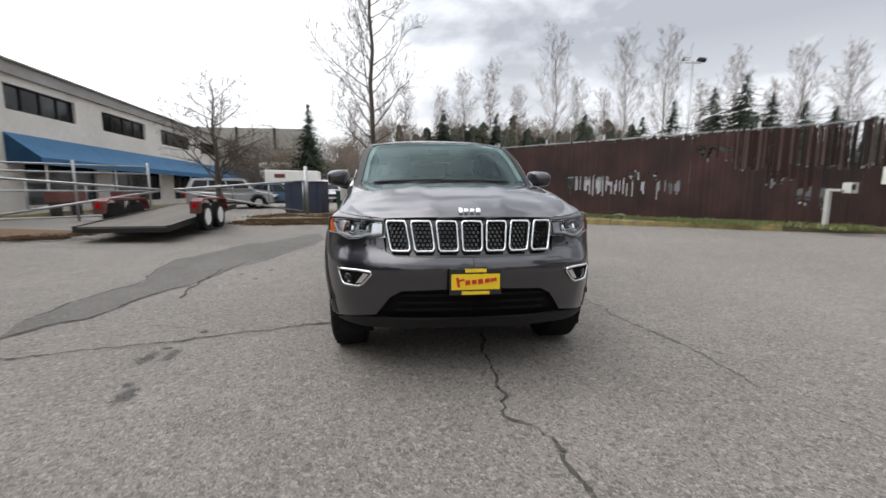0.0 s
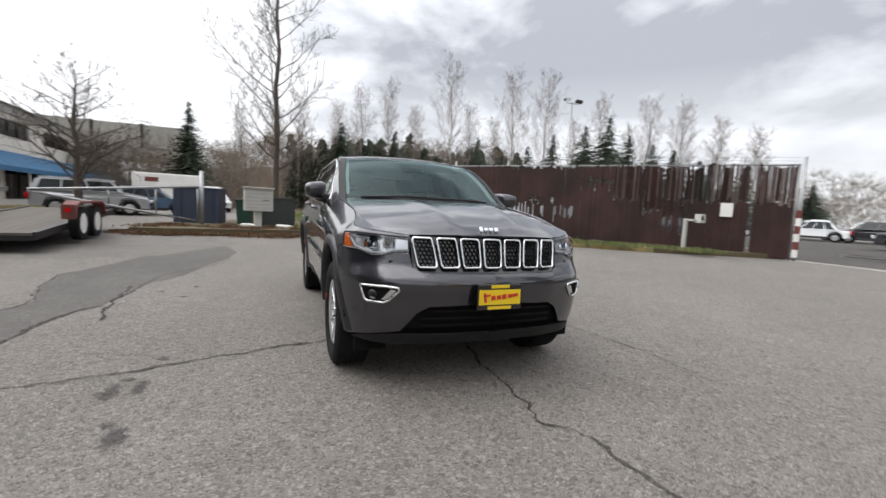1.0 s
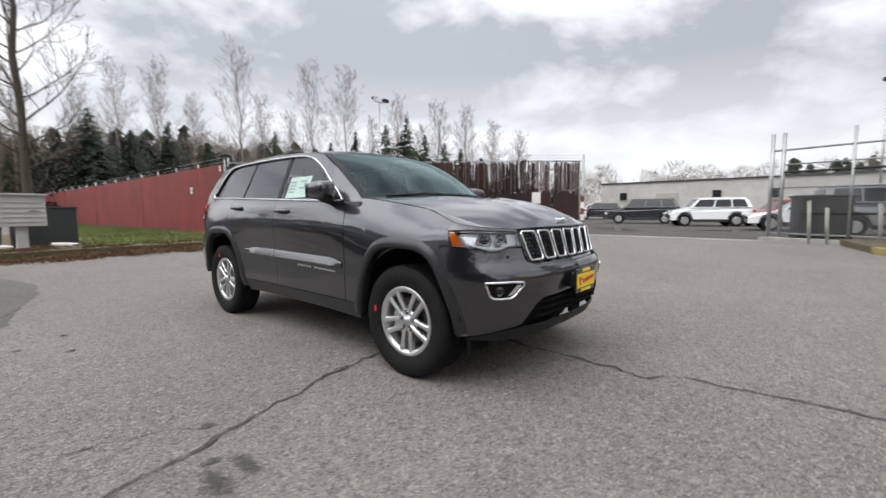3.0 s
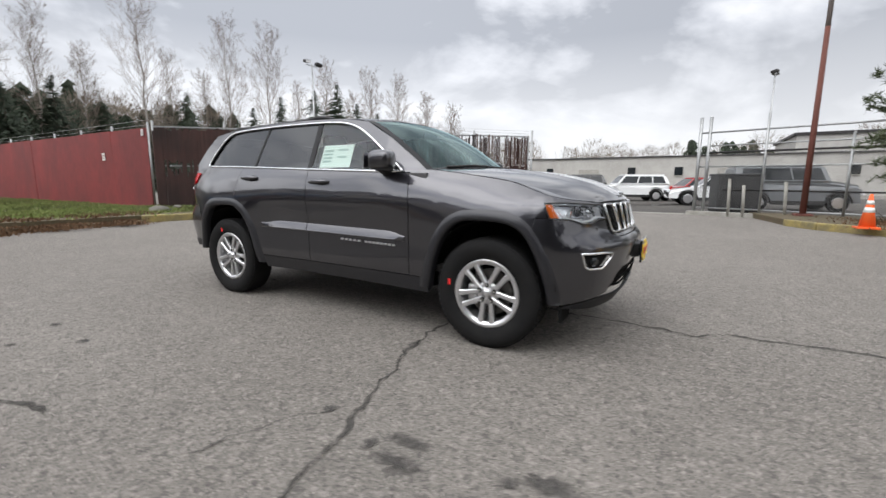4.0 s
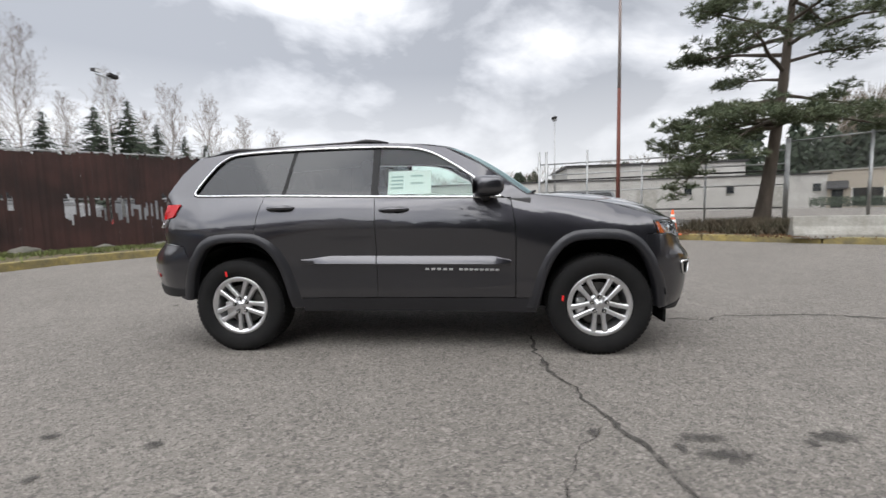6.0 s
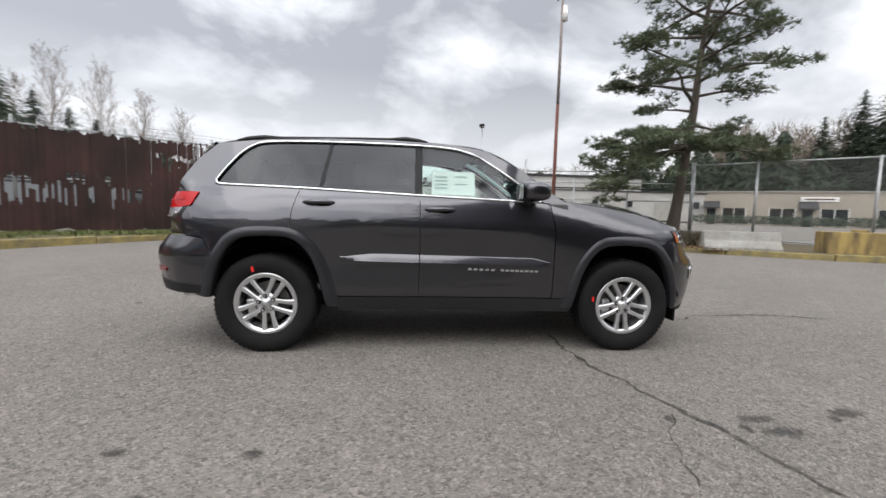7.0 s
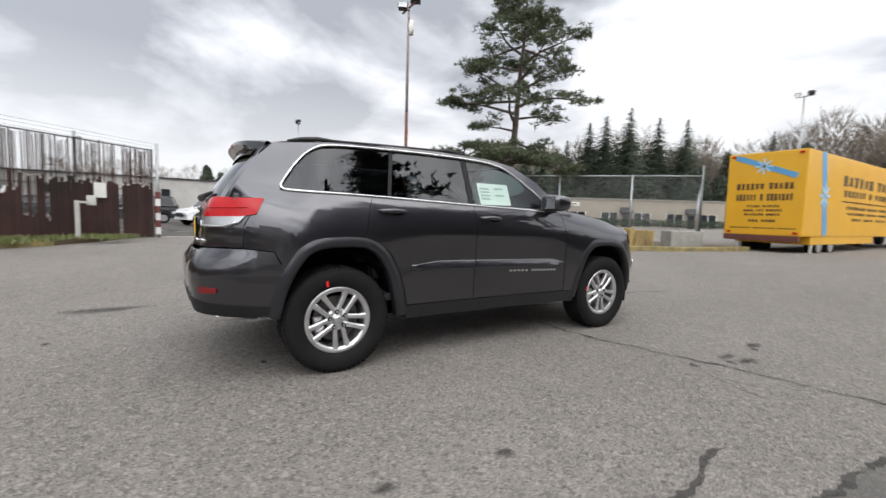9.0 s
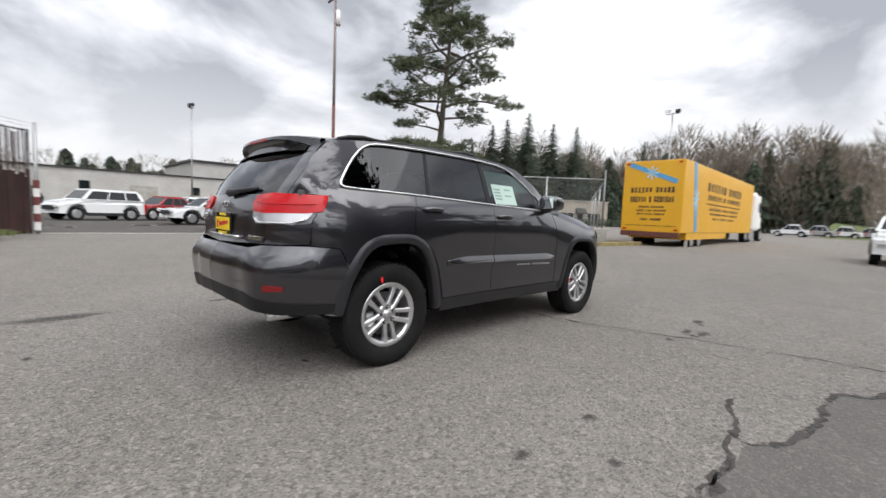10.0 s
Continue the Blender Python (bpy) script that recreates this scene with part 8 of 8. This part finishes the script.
for s in (-1, 1):
    grid("inner_pillar", top, 0.3, 2.3, 10, s * 0.90, s * 0.985, 2, HEADLINER, suv, out=-0.03, depth=0.012)
bm = bmesh.new()
box(bm, (0, -0.42, 1.585), (0.22, 0.04, 0.06), 0.015)
part("inner_mirror", bm, BLACK_PLASTIC, suv)
REVERSE_LENS = mat("silver_lens", (0.55, 0.55, 0.57), 0.15, 0.5, coat=0.8)


def along(bm, line, r, fn, s, out, n=6, closed=False, fine=4):
    """A bead along an outline of the body."""
    pts = []
    last = len(line) if closed else len(line) - 1
    for i in range(last):
        (a, b), (c, d) = line[i], line[(i + 1) % len(line)]
        pts += [(a + (c - a) * k / fine, b + (d - b) * k / fine) for k in range(fine)]
    if not closed:
        pts.append(line[-1])
    tube(bm, [(p.x * s, p.y, p.z) for p in (fn(q, z, out) for q, z in pts)], r, n, closed)


# grille: black backing, seven chrome-ringed slots with mesh
panel("grille_backing", [(-2.345, 0.80), (-2.88, 0.795), (-2.88, 1.028), (-2.5, 1.022), (-2.335, 1.012)], hull, GLOSS_BLACK, suv, together=True, depth=0.0, out=-0.012)
for k in range(7):
    xc = -0.456 + 0.152 * k
    s = -1 if xc < 0 else 1
    if abs(xc) < 0.01:
        loop = [(-0.050, 0.822), (0.050, 0.822), (0.060, 0.84), (0.062, 0.985), (0.054, 1.004), (-0.054, 1.004), (-0.062, 0.985), (-0.060, 0.84)]
    else:
        lean = 0.012 * abs(xc) / 0.456 * s
        loop = [(xc - 0.050 - lean, 0.822), (xc + 0.050 - lean, 0.822), (xc + 0.060 - lean, 0.84), (xc + 0.062 + lean, 0.985), (xc + 0.054 + lean, 1.004), (xc - 0.054 + lean, 1.004), (xc - 0.062 + lean, 0.985), (xc - 0.060 - lean, 0.84)]

    def face(x, z, out=0.0):
        p = hull(-2.88 + abs(x), z, out)
        return Vector((math.copysign(p.x, x), p.y, p.z))

    bm = bmesh.new()
    pts = []
    for (a, b), (c, d) in zip(loop, loop[1:] + loop[:1]):
        pts += [face(a + (c - a) * t / 3, b + (d - b) * t / 3, 0.008) for t in range(3)]
    tube(bm, pts, 0.0078, 8, True)
    ring = part("grille_slot", bm, CHROME, suv, "chrome grille ring", True)
    bm = bmesh.new()
    for i in range(4):
        for j in range(7):
            cx, cz = xc - 0.042 + 0.028 * i + (0.014 if j % 2 else 0), 0.84 + 0.025 * j
            if abs(cx - xc) > 0.056:
                continue
            hexa = [face(cx + 0.0145 * math.cos(math.pi / 6 + a * math.pi / 3), cz + 0.0145 * math.sin(math.pi / 6 + a * math.pi / 3), -0.004) for a in range(6)]
            tube(bm, hexa, 0.003, 4, True)
    part("mesh_insert", bm, HOLLOW, ring)

# headlights
HL = [(-1.868, 1.018), (-1.90, 0.925), (-2.02, 0.918), (-2.10, 0.888), (-2.17, 0.892), (-2.23, 0.912), (-2.325, 0.915), (-2.33, 1.006), (-2.2, 1.012), (-2.0, 1.022)]
for s in (-1, 1):
    bm = bmesh.new()
    skin(bm, HL, hull, s, depth=0.0, gap=0.0, out=-0.05)
    hb = part("headlight", bm, LAMP_BOWL, suv, "clear headlight with amber corner", True)
    bm = bmesh.new()
    skin(bm, HL, hull, s, depth=0.03, gap=0.002, out=0.002)
    cv = part("lamp_cover", bm, LAMP_COVER, hb, smooth=True)
    cv.visible_shadow = False
    bm = bmesh.new()
    along(bm, HL, 0.006, hull, s, 0.003, 6, True)
    part("lamp_surround", bm, GLOSS_BLACK, hb, smooth=True)
    bm = bmesh.new()
    skin(bm, [(-1.870, 1.014), (-1.900, 0.93), (-1.965, 0.926), (-1.92, 1.016)], hull, s, depth=0.02, gap=0.0, out=-0.003)
    part("amber_reflector", bm, AMBER, hb, "amber side reflector", True)
    for q, z, r, m in ((-2.085, 0.958, 0.044, CHROME), (-2.2, 0.965, 0.036, CHROME)):
        p, p2 = hull(q, z, -0.045), hull(q, z, -0.012)
        bm = bmesh.new()
        rod(bm, (p.x * s, p.y, p.z), (p2.x * s, p2.y, p2.z), r, r * 1.12, 20)
        pr = part("projector", bm, m, hb, smooth=True)
        bm = bmesh.new()
        bmesh.ops.create_uvsphere(bm, u_segments=16, v_segments=10, radius=r * 0.62, matrix=Matrix.Translation((p2.x * s, p2.y + 0.012, p2.z)))
        part("lens", bm, DARK_GLASS, pr, smooth=True)
    bm = bmesh.new()
    along(bm, [(-1.955, 0.985), (-1.99, 0.935), (-2.1, 0.905), (-2.17, 0.91), (-2.23, 0.928), (-2.30, 0.932)], 0.007, hull, s, -0.012)
    part("light_strip", bm, LAMP_GLASS, hb, "white running-light strip", True)
    bm = bmesh.new()
    skin(bm, [(-2.245, 0.93), (-2.32, 0.935), (-2.32, 0.995), (-2.25, 1.0)], hull, s, depth=0.0, gap=0.0, out=-0.02)
    part("reflector", bm, ALLOY, hb, smooth=True)
    # fog lamp with chrome bezel
    FL = [(-2.055, 0.707), (-2.08, 0.622), (-2.10, 0.608), (-2.19, 0.606), (-2.215, 0.618), (-2.268, 0.685), (-2.262, 0.702), (-2.2, 0.708)]
    bm = bmesh.new()
    skin(bm, FL, hull, s, depth=0.0, gap=0.0, out=0.002)
    fg = part("fog_lamp", bm, HOLLOW, suv, "fog lamp in a chrome bezel", True)
    bm = bmesh.new()
    along(bm, FL, 0.008, hull, s, 0.006, 8, True)
    part("fog_bezel", bm, CHROME, fg, smooth=True)
    bm = bmesh.new()
    skin(bm, [(-2.175, 0.622), (-2.21, 0.628), (-2.253, 0.685), (-2.225, 0.692)], hull, s, depth=0.0, gap=0.0, out=0.006)
    part("bezel_flank", bm, CHROME, fg, smooth=True)
    p, p2 = hull(-2.13, 0.655, 0.003), hull(-2.13, 0.655, 0.009)
    bm = bmesh.new()
    rod(bm, (p.x * s, p.y, p.z), (p2.x * s, p2.y, p2.z), 0.03, n=18)
    part("fog_lens", bm, DARK_GLASS, fg, smooth=True)

# chrome emblem on the hood, as plain rounded bars
for dx, w, h in ((-0.06, 0.026, 0.038), (-0.026, 0.03, 0.026), (0.01, 0.03, 0.026), (0.047, 0.03, 0.034)):
    bm = bmesh.new()
    p = hood(4.55, dx / 0.6)
    box(bm, (0, 0, 0), (w, 0.012, h), 0.008, pose(p.x, p.y - 0.006, p.z + 0.012, -35, 0, 0))
    part("emblem_bar", bm, CHROME, suv, "chrome emblem")
# washer jets and wipers
for x in (-0.3, 0.3):
    bm = bmesh.new()
    pts = [top(0.05, (x + 0.28) / 0.85, 0.012), top(0.04, x / 0.85, 0.016), top(0.03, (x - 0.36) / 0.85, 0.012)]
    tube(bm, pts, 0.011, 6)
    part("wiper", bm, BLACK_PLASTIC, suv, smooth=True)
# dealer plate
pm = pose(0.0, -2.345, 0.655)


def plate(name, m, label):
    bm = bmesh.new()
    box(bm, (0, 0, 0), (0.32, 0.016, 0.165), 0.006, m)
    ob = part(name, bm, GLOSS_BLACK, suv, "black plate frame")
    bm = bmesh.new()
    box(bm, (0, -0.010, 0), (0.296, 0.006, 0.095), 0.0, m)
    part("plate_sheet", bm, PLATE_YELLOW, ob, label)
    for z, w, h in ((0.068, 0.13, 0.02), (-0.068, 0.17, 0.02)):
        bm = bmesh.new()
        box(bm, (0.0, -0.0095, z), (w, 0.004, h), 0.0, m)
        part("frame_print", bm, PLATE_YELLOW, ob)
    for i, (x, z, w, h, rot) in enumerate(((-0.108, -0.002, 0.016, 0.06, 10), (-0.088, 0.012, 0.035, 0.012, 10), (-0.05, -0.004, 0.03, 0.028, 10), (-0.01, -0.001, 0.028, 0.026, 10), (0.028, 0.003, 0.03, 0.03, 10), (0.07, 0.007, 0.03, 0.024, 10), (0.108, 0.012, 0.04, 0.02, 10))):
        bm = bmesh.new()
        box(bm, (0, 0, 0), (w, 0.003, h), 0.0, m @ pose(x, -0.0145, z, 0, -rot, 0))
        part("print_bar", bm, PLATE_RED, ob)
    return ob


plate("front_plate", pm, "yellow dealer plate with red script bars")
bm = bmesh.new()
box(bm, (0, -2.30, 0.66), (0.26, 0.06, 0.1), 0.01)
part("plate_bracket", bm, BLACK_PLASTIC, suv)
plate("rear_plate", pose(0.0, 2.322, 1.02, 0, 0, 180), "yellow dealer plate with red bars")

# tail lights
for s in (-1, 1):
    bm = bmesh.new()
    skin(bm, [(1.95, 1.236), (1.995, 1.135), (2.08, 1.118), (2.30, 1.11), (2.46, 1.12), (2.50, 1.17), (2.48, 1.222), (2.3, 1.24)], hull, s, depth=0.03, gap=0.0, out=0.012)
    tl_ = part("tail_light", bm, LENS_RED, suv, "red tail light with clear lower lens", True)
    bm = bmesh.new()
    skin(bm, [(2.05, 1.122), (2.08, 1.08), (2.14, 1.045), (2.40, 1.04), (2.45, 1.075), (2.46, 1.122), (2.30, 1.112), (2.10, 1.118)], hull, s, depth=0.03, gap=0.0, out=0.011)
    part("reverse_lens", bm, REVERSE_LENS, tl_, "clear silver lower lens", True)
    bm = bmesh.new()
    along(bm, [(2.09, 1.078), (2.15, 1.052), (2.36, 1.048), (2.415, 1.08)], 0.006, hull, s, 0.016)
    part("lens_trim", bm, CHROME, tl_, "chrome strip", True)
    bm = bmesh.new()
    along(bm, [(2.04, 1.178), (2.12, 1.172), (2.30, 1.17), (2.44, 1.18)], 0.004, hull, s, 0.013)
    part("lens_rib", bm, LENS_RED, tl_, smooth=True)
    bm = bmesh.new()
    skin(bm, [(2.15, 0.622), (2.148, 0.654), (2.232, 0.66), (2.235, 0.616)], hull, s, depth=0.02, gap=0.0, out=0.008)
    part("bumper_reflector", bm, REFLECTOR_RED, suv, "red bumper reflector", True)
    p = hull(2.45, 0.36)
    bm = bmesh.new()
    tube(bm, [(s * 0.57, 1.95, 0.40), (s * 0.57, 2.12, 0.405), (s * 0.57, 2.225, 0.41)], [0.03, 0.032, 0.034], 14)
    part("exhaust_tip", bm, CHROME, suv, smooth=True)
# black air dam flaps before the front wheels
for s in (-1, 1):
    bm = bmesh.new()
    box(bm, (s * 0.74, -1.955, 0.315), (0.22, 0.022, 0.15), 0.006, pose(0, 0, 0, 0, 0, 0))
    part("air_dam", bm, HOLLOW, suv, "black plastic flap below the bumper")
# tailgate trim
bm = bmesh.new()
along(bm, [(2.95 - 0.30, 0.935), (2.95, 0.935)], 0.011, hull, -1, 0.004)
along(bm, [(2.95 - 0.30, 0.935), (2.95, 0.935)], 0.011, hull, 1, 0.004)
part("tailgate_chrome", bm, CHROME, suv, smooth=True)
for i in range(4):
    p = hull(2.95 - 0.05 + 0.0, 1.16)
    bm = bmesh.new()
    box(bm, (-0.05 + 0.034 * i, 2.30, 1.165), (0.026, 0.016, 0.034), 0.004)
    part("emblem_bar", bm, CHROME, suv, "chrome emblem")
for i in range(6):
    p = hull(2.95 - 0.62 + 0.03 * i, 0.925)
    bm = bmesh.new()
    box(bm, (-0.62 + 0.03 * i, p.y + 0.0, 0.945), (0.022, 0.016, 0.024), 0.003)
    part("emblem_bar", bm, CHROME, suv, "chrome emblem")
bm = bmesh.new()
a, b, c = top(9.75, 0.0, 0.03), top(9.6, -0.25, 0.022), top(9.45, -0.55, 0.014)
tube(bm, [a, b, c], [0.03, 0.018, 0.012], 8)
part("rear_wiper", bm, BLACK_PLASTIC, suv, smooth=True)

for s, doors in ((-1, (fd[0], rd[0])), (1, (fd[1], rd[1]))):
    # door handles and their cups
    for door, y, z in ((doors[0], 0.113, 1.152), (doors[1], 1.05, 1.186)):
        p = hull(y, z)
        bm = bmesh.new()
        tube(bm, [(s * (p.x - 0.004), y - 0.115, z - 0.002), (s * (p.x + 0.022), y - 0.085, z), (s * (p.x + 0.034), y - 0.03, z + 0.002), (s * (p.x + 0.034), y + 0.03, z + 0.002), (s * (p.x + 0.022), y + 0.085, z), (s * (p.x - 0.004), y + 0.115, z - 0.002)],
             [0.012, 0.016, 0.018, 0.018, 0.016, 0.012], 8)
        part("door_handle", bm, CAR_PAINT, door, smooth=True)
        bm = bmesh.new()
        skin(bm, [(y - 0.045 + 0.06 * math.cos(a), z - 0.004 + 0.028 * math.sin(a)) for a in [math.tau * k / 12 for k in range(12)]], hull, s, depth=0.0, gap=0.0, out=0.0015, step=(0.03, 0.02))
        part("handle_cup", bm, GLOSS_BLACK, door, smooth=True)
    # side mouldings with a sloping top
    for door, y0, y1 in ((doors[0], -0.79, 0.262), (doors[1], 0.27, 0.885)):
        bm = bmesh.new()
        rings = []
        n = 22
        for k in range(n + 1):
            y = y0 + (y1 - y0) * k / n
            zc = 0.735 + 0.022 * (y + 0.79) / 1.67
            f_, r_ = smooth01((y + 0.80) / 0.16), smooth01((0.90 - y) / 0.30)
            hgt = (0.012 + 0.030 * min(f_, r_))
            sec = [(zc + hgt, 0.0015), (zc + hgt - 0.006, 0.006), (zc - 0.018, 0.026 * min(1, 0.25 + min(f_, r_))), (zc - 0.026, 0.022 * min(1, 0.25 + min(f_, r_))), (zc - 0.030, 0.0015)]
            rings.append([bm.verts.new((lambda q: (q.x * s, q.y, q.z))(hull(y, z, o))) for z, o in sec])
        for a, b in zip(rings, rings[1:]):
            for i in range(4):
                bm.faces.new((a[i], b[i], b[i + 1], a[i + 1]))
        bm.faces.new(rings[0])
        bm.faces.new(rings[-1][::-1])
        bmesh.ops.recalc_face_normals(bm, faces=bm.faces[:])
        for e in bm.edges:
            if len(e.link_faces) == 2 and e.calc_face_angle() > 0.5:
                e.smooth = False
        part("side_moulding", bm, CAR_PAINT, door, smooth=True)
    # model lettering as small bars
    ys = [-0.14 - 0.047 * i for i in range(5)] + [-0.405 - 0.040 * i for i in range(8)]
    for y in ys:
        p = hull(y, 0.676, 0.004)
        bm = bmesh.new()
        box(bm, (s * p.x, y, 0.676 + 0.02 * (y + 0.4)), (0.005, 0.030, 0.016), 0.002)
        part("badge_bar", bm, ALLOY, doors[0], "silver lettering bar")
    # door mirror
    bm = bmesh.new()
    made = bmesh.ops.create_uvsphere(bm, u_segments=24, v_segments=16, radius=1.0)
    for v in bm.verts:
        x, y, z = v.co
        sq = lambda t: math.copysign(abs(t) ** 0.55, t)
        yy = sq(y)
        v.co = (s * (0.99 + 0.098 * sq(x)), -0.60 + (0.13 if yy < 0 else 0.085) * yy - 0.03 * sq(x), 1.312 + (0.078 - 0.012 * sq(x)) * sq(z))
    if s < 0:
        bmesh.ops.reverse_faces(bm, faces=bm.faces[:])
    bmesh.ops.recalc_face_normals(bm, faces=bm.faces[:])
    mr = part("door_mirror", bm, CAR_PAINT, doors[0], "dark grey door mirror", True)
    bm = bmesh.new()
    box(bm, (s * 0.992, -0.513, 1.312), (0.16, 0.006, 0.115), 0.002)
    part("mirror_glass", bm, MIRROR_GLASS, mr, "mirror glass")
    bm = bmesh.new()
    tube(bm, [(s * 0.86, -0.60, 1.235), (s * 0.92, -0.60, 1.245), (s * 0.98, -0.60, 1.262)], [0.05, 0.04, 0.04], 10)
    part("mirror_arm", bm, BLACK_PLASTIC, mr, smooth=True)

# wheels: lathe-turned tyre, ten paired spokes
def lathe(bm, prof, n=56):
    rings = []
    for k in range(n):
        a = math.tau * k / n
        rings.append([bm.verts.new((x, r * math.cos(a), r * math.sin(a))) for x, r in prof])
    for i in range(n):
        a, b = rings[i], rings[(i + 1) % n]
        for j in range(len(prof) - 1):
            bm.faces.new((a[j], b[j], b[j + 1], a[j + 1]))
    bmesh.ops.recalc_face_normals(bm, faces=bm.faces[:])


def suv_wheel(x, y, s, turn, tag):
    """A wheel whose outer face looks towards -x when s is -1."""
    ob = new("wheel")
    ob.parent = suv
    ob.matrix_local = pose(x, y, HUB) @ (Matrix.Rotation(math.pi, 4, "Z") if s > 0 else Matrix()) @ Matrix.Rotation(turn, 4, "X")
    R = HUB + 0.001
    bm = bmesh.new()
    lathe(bm, [(-0.098, 0.238), (-0.108, 0.25), (-0.122, 0.275), (-0.131, 0.31), (-0.129, 0.345), (-0.120, 0.366), (-0.104, R - 0.007), (-0.08, R - 0.001), (0.08, R - 0.001), (0.104, R - 0.007), (0.12, 0.366), (0.131, 0.31), (0.12, 0.27), (0.1, 0.238)], 64)
    for f in bm.faces:
        f.smooth = True
    for k in range(64):
        for xx, off in ((-0.088, 0.0), (-0.045, 0.5), (0.0, 0.0), (0.045, 0.5), (0.088, 0.0)):
            a = math.tau * (k + off) / 64
            m = Matrix.Rotation(a, 4, "X") @ Matrix.Translation((xx, 0, R - 0.002)) @ Matrix.Rotation(0.3, 4, "Z")
            box(bm, (0, 0, 0), (0.034, 0.026, 0.008), 0.0, m)
    part("tyre", bm, TYRE, ob, "black all-season tyre")
    bm = bmesh.new()
    lathe(bm, [(-0.092, 0.205), (-0.104, 0.220), (-0.110, 0.238), (-0.104, 0.244), (-0.09, 0.244), (-0.09, 0.242)], 56)
    lathe(bm, [(-0.090, 0.212), (-0.03, 0.200), (0.09, 0.195)], 56)
    rim = part("rim", bm, ALLOY, ob, "silver alloy rim", True)
    bm = bmesh.new()
    for k in range(5):
        for d in (-1, 1):
            a0 = math.tau * k / 5
            u0, u1 = d * 0.027, d * 0.048
            prof = []
            for r, u, xx, w, th in ((0.045, u0, -0.088, 0.0175, 0.03), (0.10, u0 * 1.2, -0.092, 0.0165, 0.03), (0.16, u0 + (u1 - u0) * 0.55, -0.096, 0.0175, 0.028), (0.222, u1, -0.098, 0.024, 0.026)):
                prof.append([(xx + 0.004, u - w, r), (xx - 0.003, u - w * 0.6, r), (xx - 0.003, u + w * 0.6, r), (xx + 0.004, u + w, r), (xx + th, u + w, r), (xx + th, u - w, r)])
            rings = [[bm.verts.new(Matrix.Rotation(a0, 4, "X") @ Vector(p)) for p in q] for q in prof]
            for a, b in zip(rings, rings[1:]):
                for i in range(6):
                    bm.faces.new((a[i], a[(i + 1) % 6], b[(i + 1) % 6], b[i]))
            bm.faces.new(rings[0])
            bm.faces.new(rings[-1])
    bmesh.ops.recalc_face_normals(bm, faces=bm.faces[:])
    part("spoke_star", bm, ALLOY, rim)
    bm = bmesh.new()
    lathe(bm, [(-0.06, 0.084), (-0.080, 0.080), (-0.083, 0.06), (-0.084, 0.036), (-0.092, 0.032), (-0.1, 0.029), (-0.1, 0.001)], 32)
    part("hub_cap", bm, ALLOY, rim, smooth=True)
    for k in range(5):
        a = math.tau * (k + 0.5) / 5
        bm = bmesh.new()
        rod(bm, (-0.08, 0.060 * math.sin(a), 0.060 * math.cos(a)), (-0.0935, 0.060 * math.sin(a), 0.060 * math.cos(a)), 0.0175, n=14)
        lug = part("lug_pocket", bm, GLOSS_BLACK, rim)
        bm = bmesh.new()
        rod(bm, (-0.084, 0.060 * math.sin(a), 0.060 * math.cos(a)), (-0.104, 0.060 * math.sin(a), 0.060 * math.cos(a)), 0.0095, n=6)
        part("lug_nut", bm, CHROME, rim)
    bm = bmesh.new()
    rod(bm, (-0.03, 0, 0), (-0.005, 0, 0), 0.165, n=40)
    part("brake_disc", bm, DISC, ob, "steel brake disc")
    bm = bmesh.new()
    box(bm, (-0.025, -0.13, 0.03), (0.06, 0.07, 0.15), 0.015)
    part("caliper", bm, ALLOY, ob)
    bm = bmesh.new()
    rod(bm, (0.06, 0, 0), (0.08, 0, 0), 0.205, n=40)
    part("backing_plate", bm, HOLLOW, ob)
    bm = bmesh.new()
    box(bm, (-0.1285, 0.285 * math.sin(tag), 0.285 * math.cos(tag)), (0.004, 0.016, 0.042), 0.0, Matrix())
    part("paint_mark", bm, RED_TAG, ob, "red paint mark")
    return ob


for s in (-1, 1):
    suv_wheel(s * 0.812, FY, s, radians(180), radians(180 + 78))
    suv_wheel(s * 0.812, RY, s, radians(172), radians(180 + 10))

# papers: window sticker and windscreen label
for y0, z0, w, h, m in ((-0.0, 1.375, 0.35, 0.19, PAPER),):
    bm = bmesh.new()
    skin(bm, [(y0 - w / 2, z0 - h / 2), (y0 + w / 2, z0 - h / 2), (y0 + w / 2, z0 + h / 2), (y0 - w / 2, z0 + h / 2)], hull, -1, depth=0.0, gap=0.0, out=-0.018)
    st = part("window_sticker", bm, m, suv, "white price sticker inside the window", False)
    for k in range(6):
        bm = bmesh.new()
        yy, zz = (y0 + 0.10, z0 + 0.045 - 0.03 * k) if k < 4 else (y0 - 0.06, z0 + 0.05 - 0.06 * (k - 4))
        skin(bm, [(yy - 0.05, zz - 0.008), (yy + 0.05, zz - 0.008), (yy + 0.05, zz + 0.008), (yy - 0.05, zz + 0.008)], hull, -1, depth=0.0, gap=0.0, out=-0.0165)
        part("print_bar", bm, PAPER_INK, st)
bm = bmesh.new()
vs = [bm.verts.new(top(k, v, -0.008)) for k, v in ((1.82, 0.62), (1.82, 0.78), (1.93, 0.78), (1.93, 0.62))]
bm.faces.new(vs)
part("windscreen_label", bm, PAPER, suv, "white paper label in the windscreen")
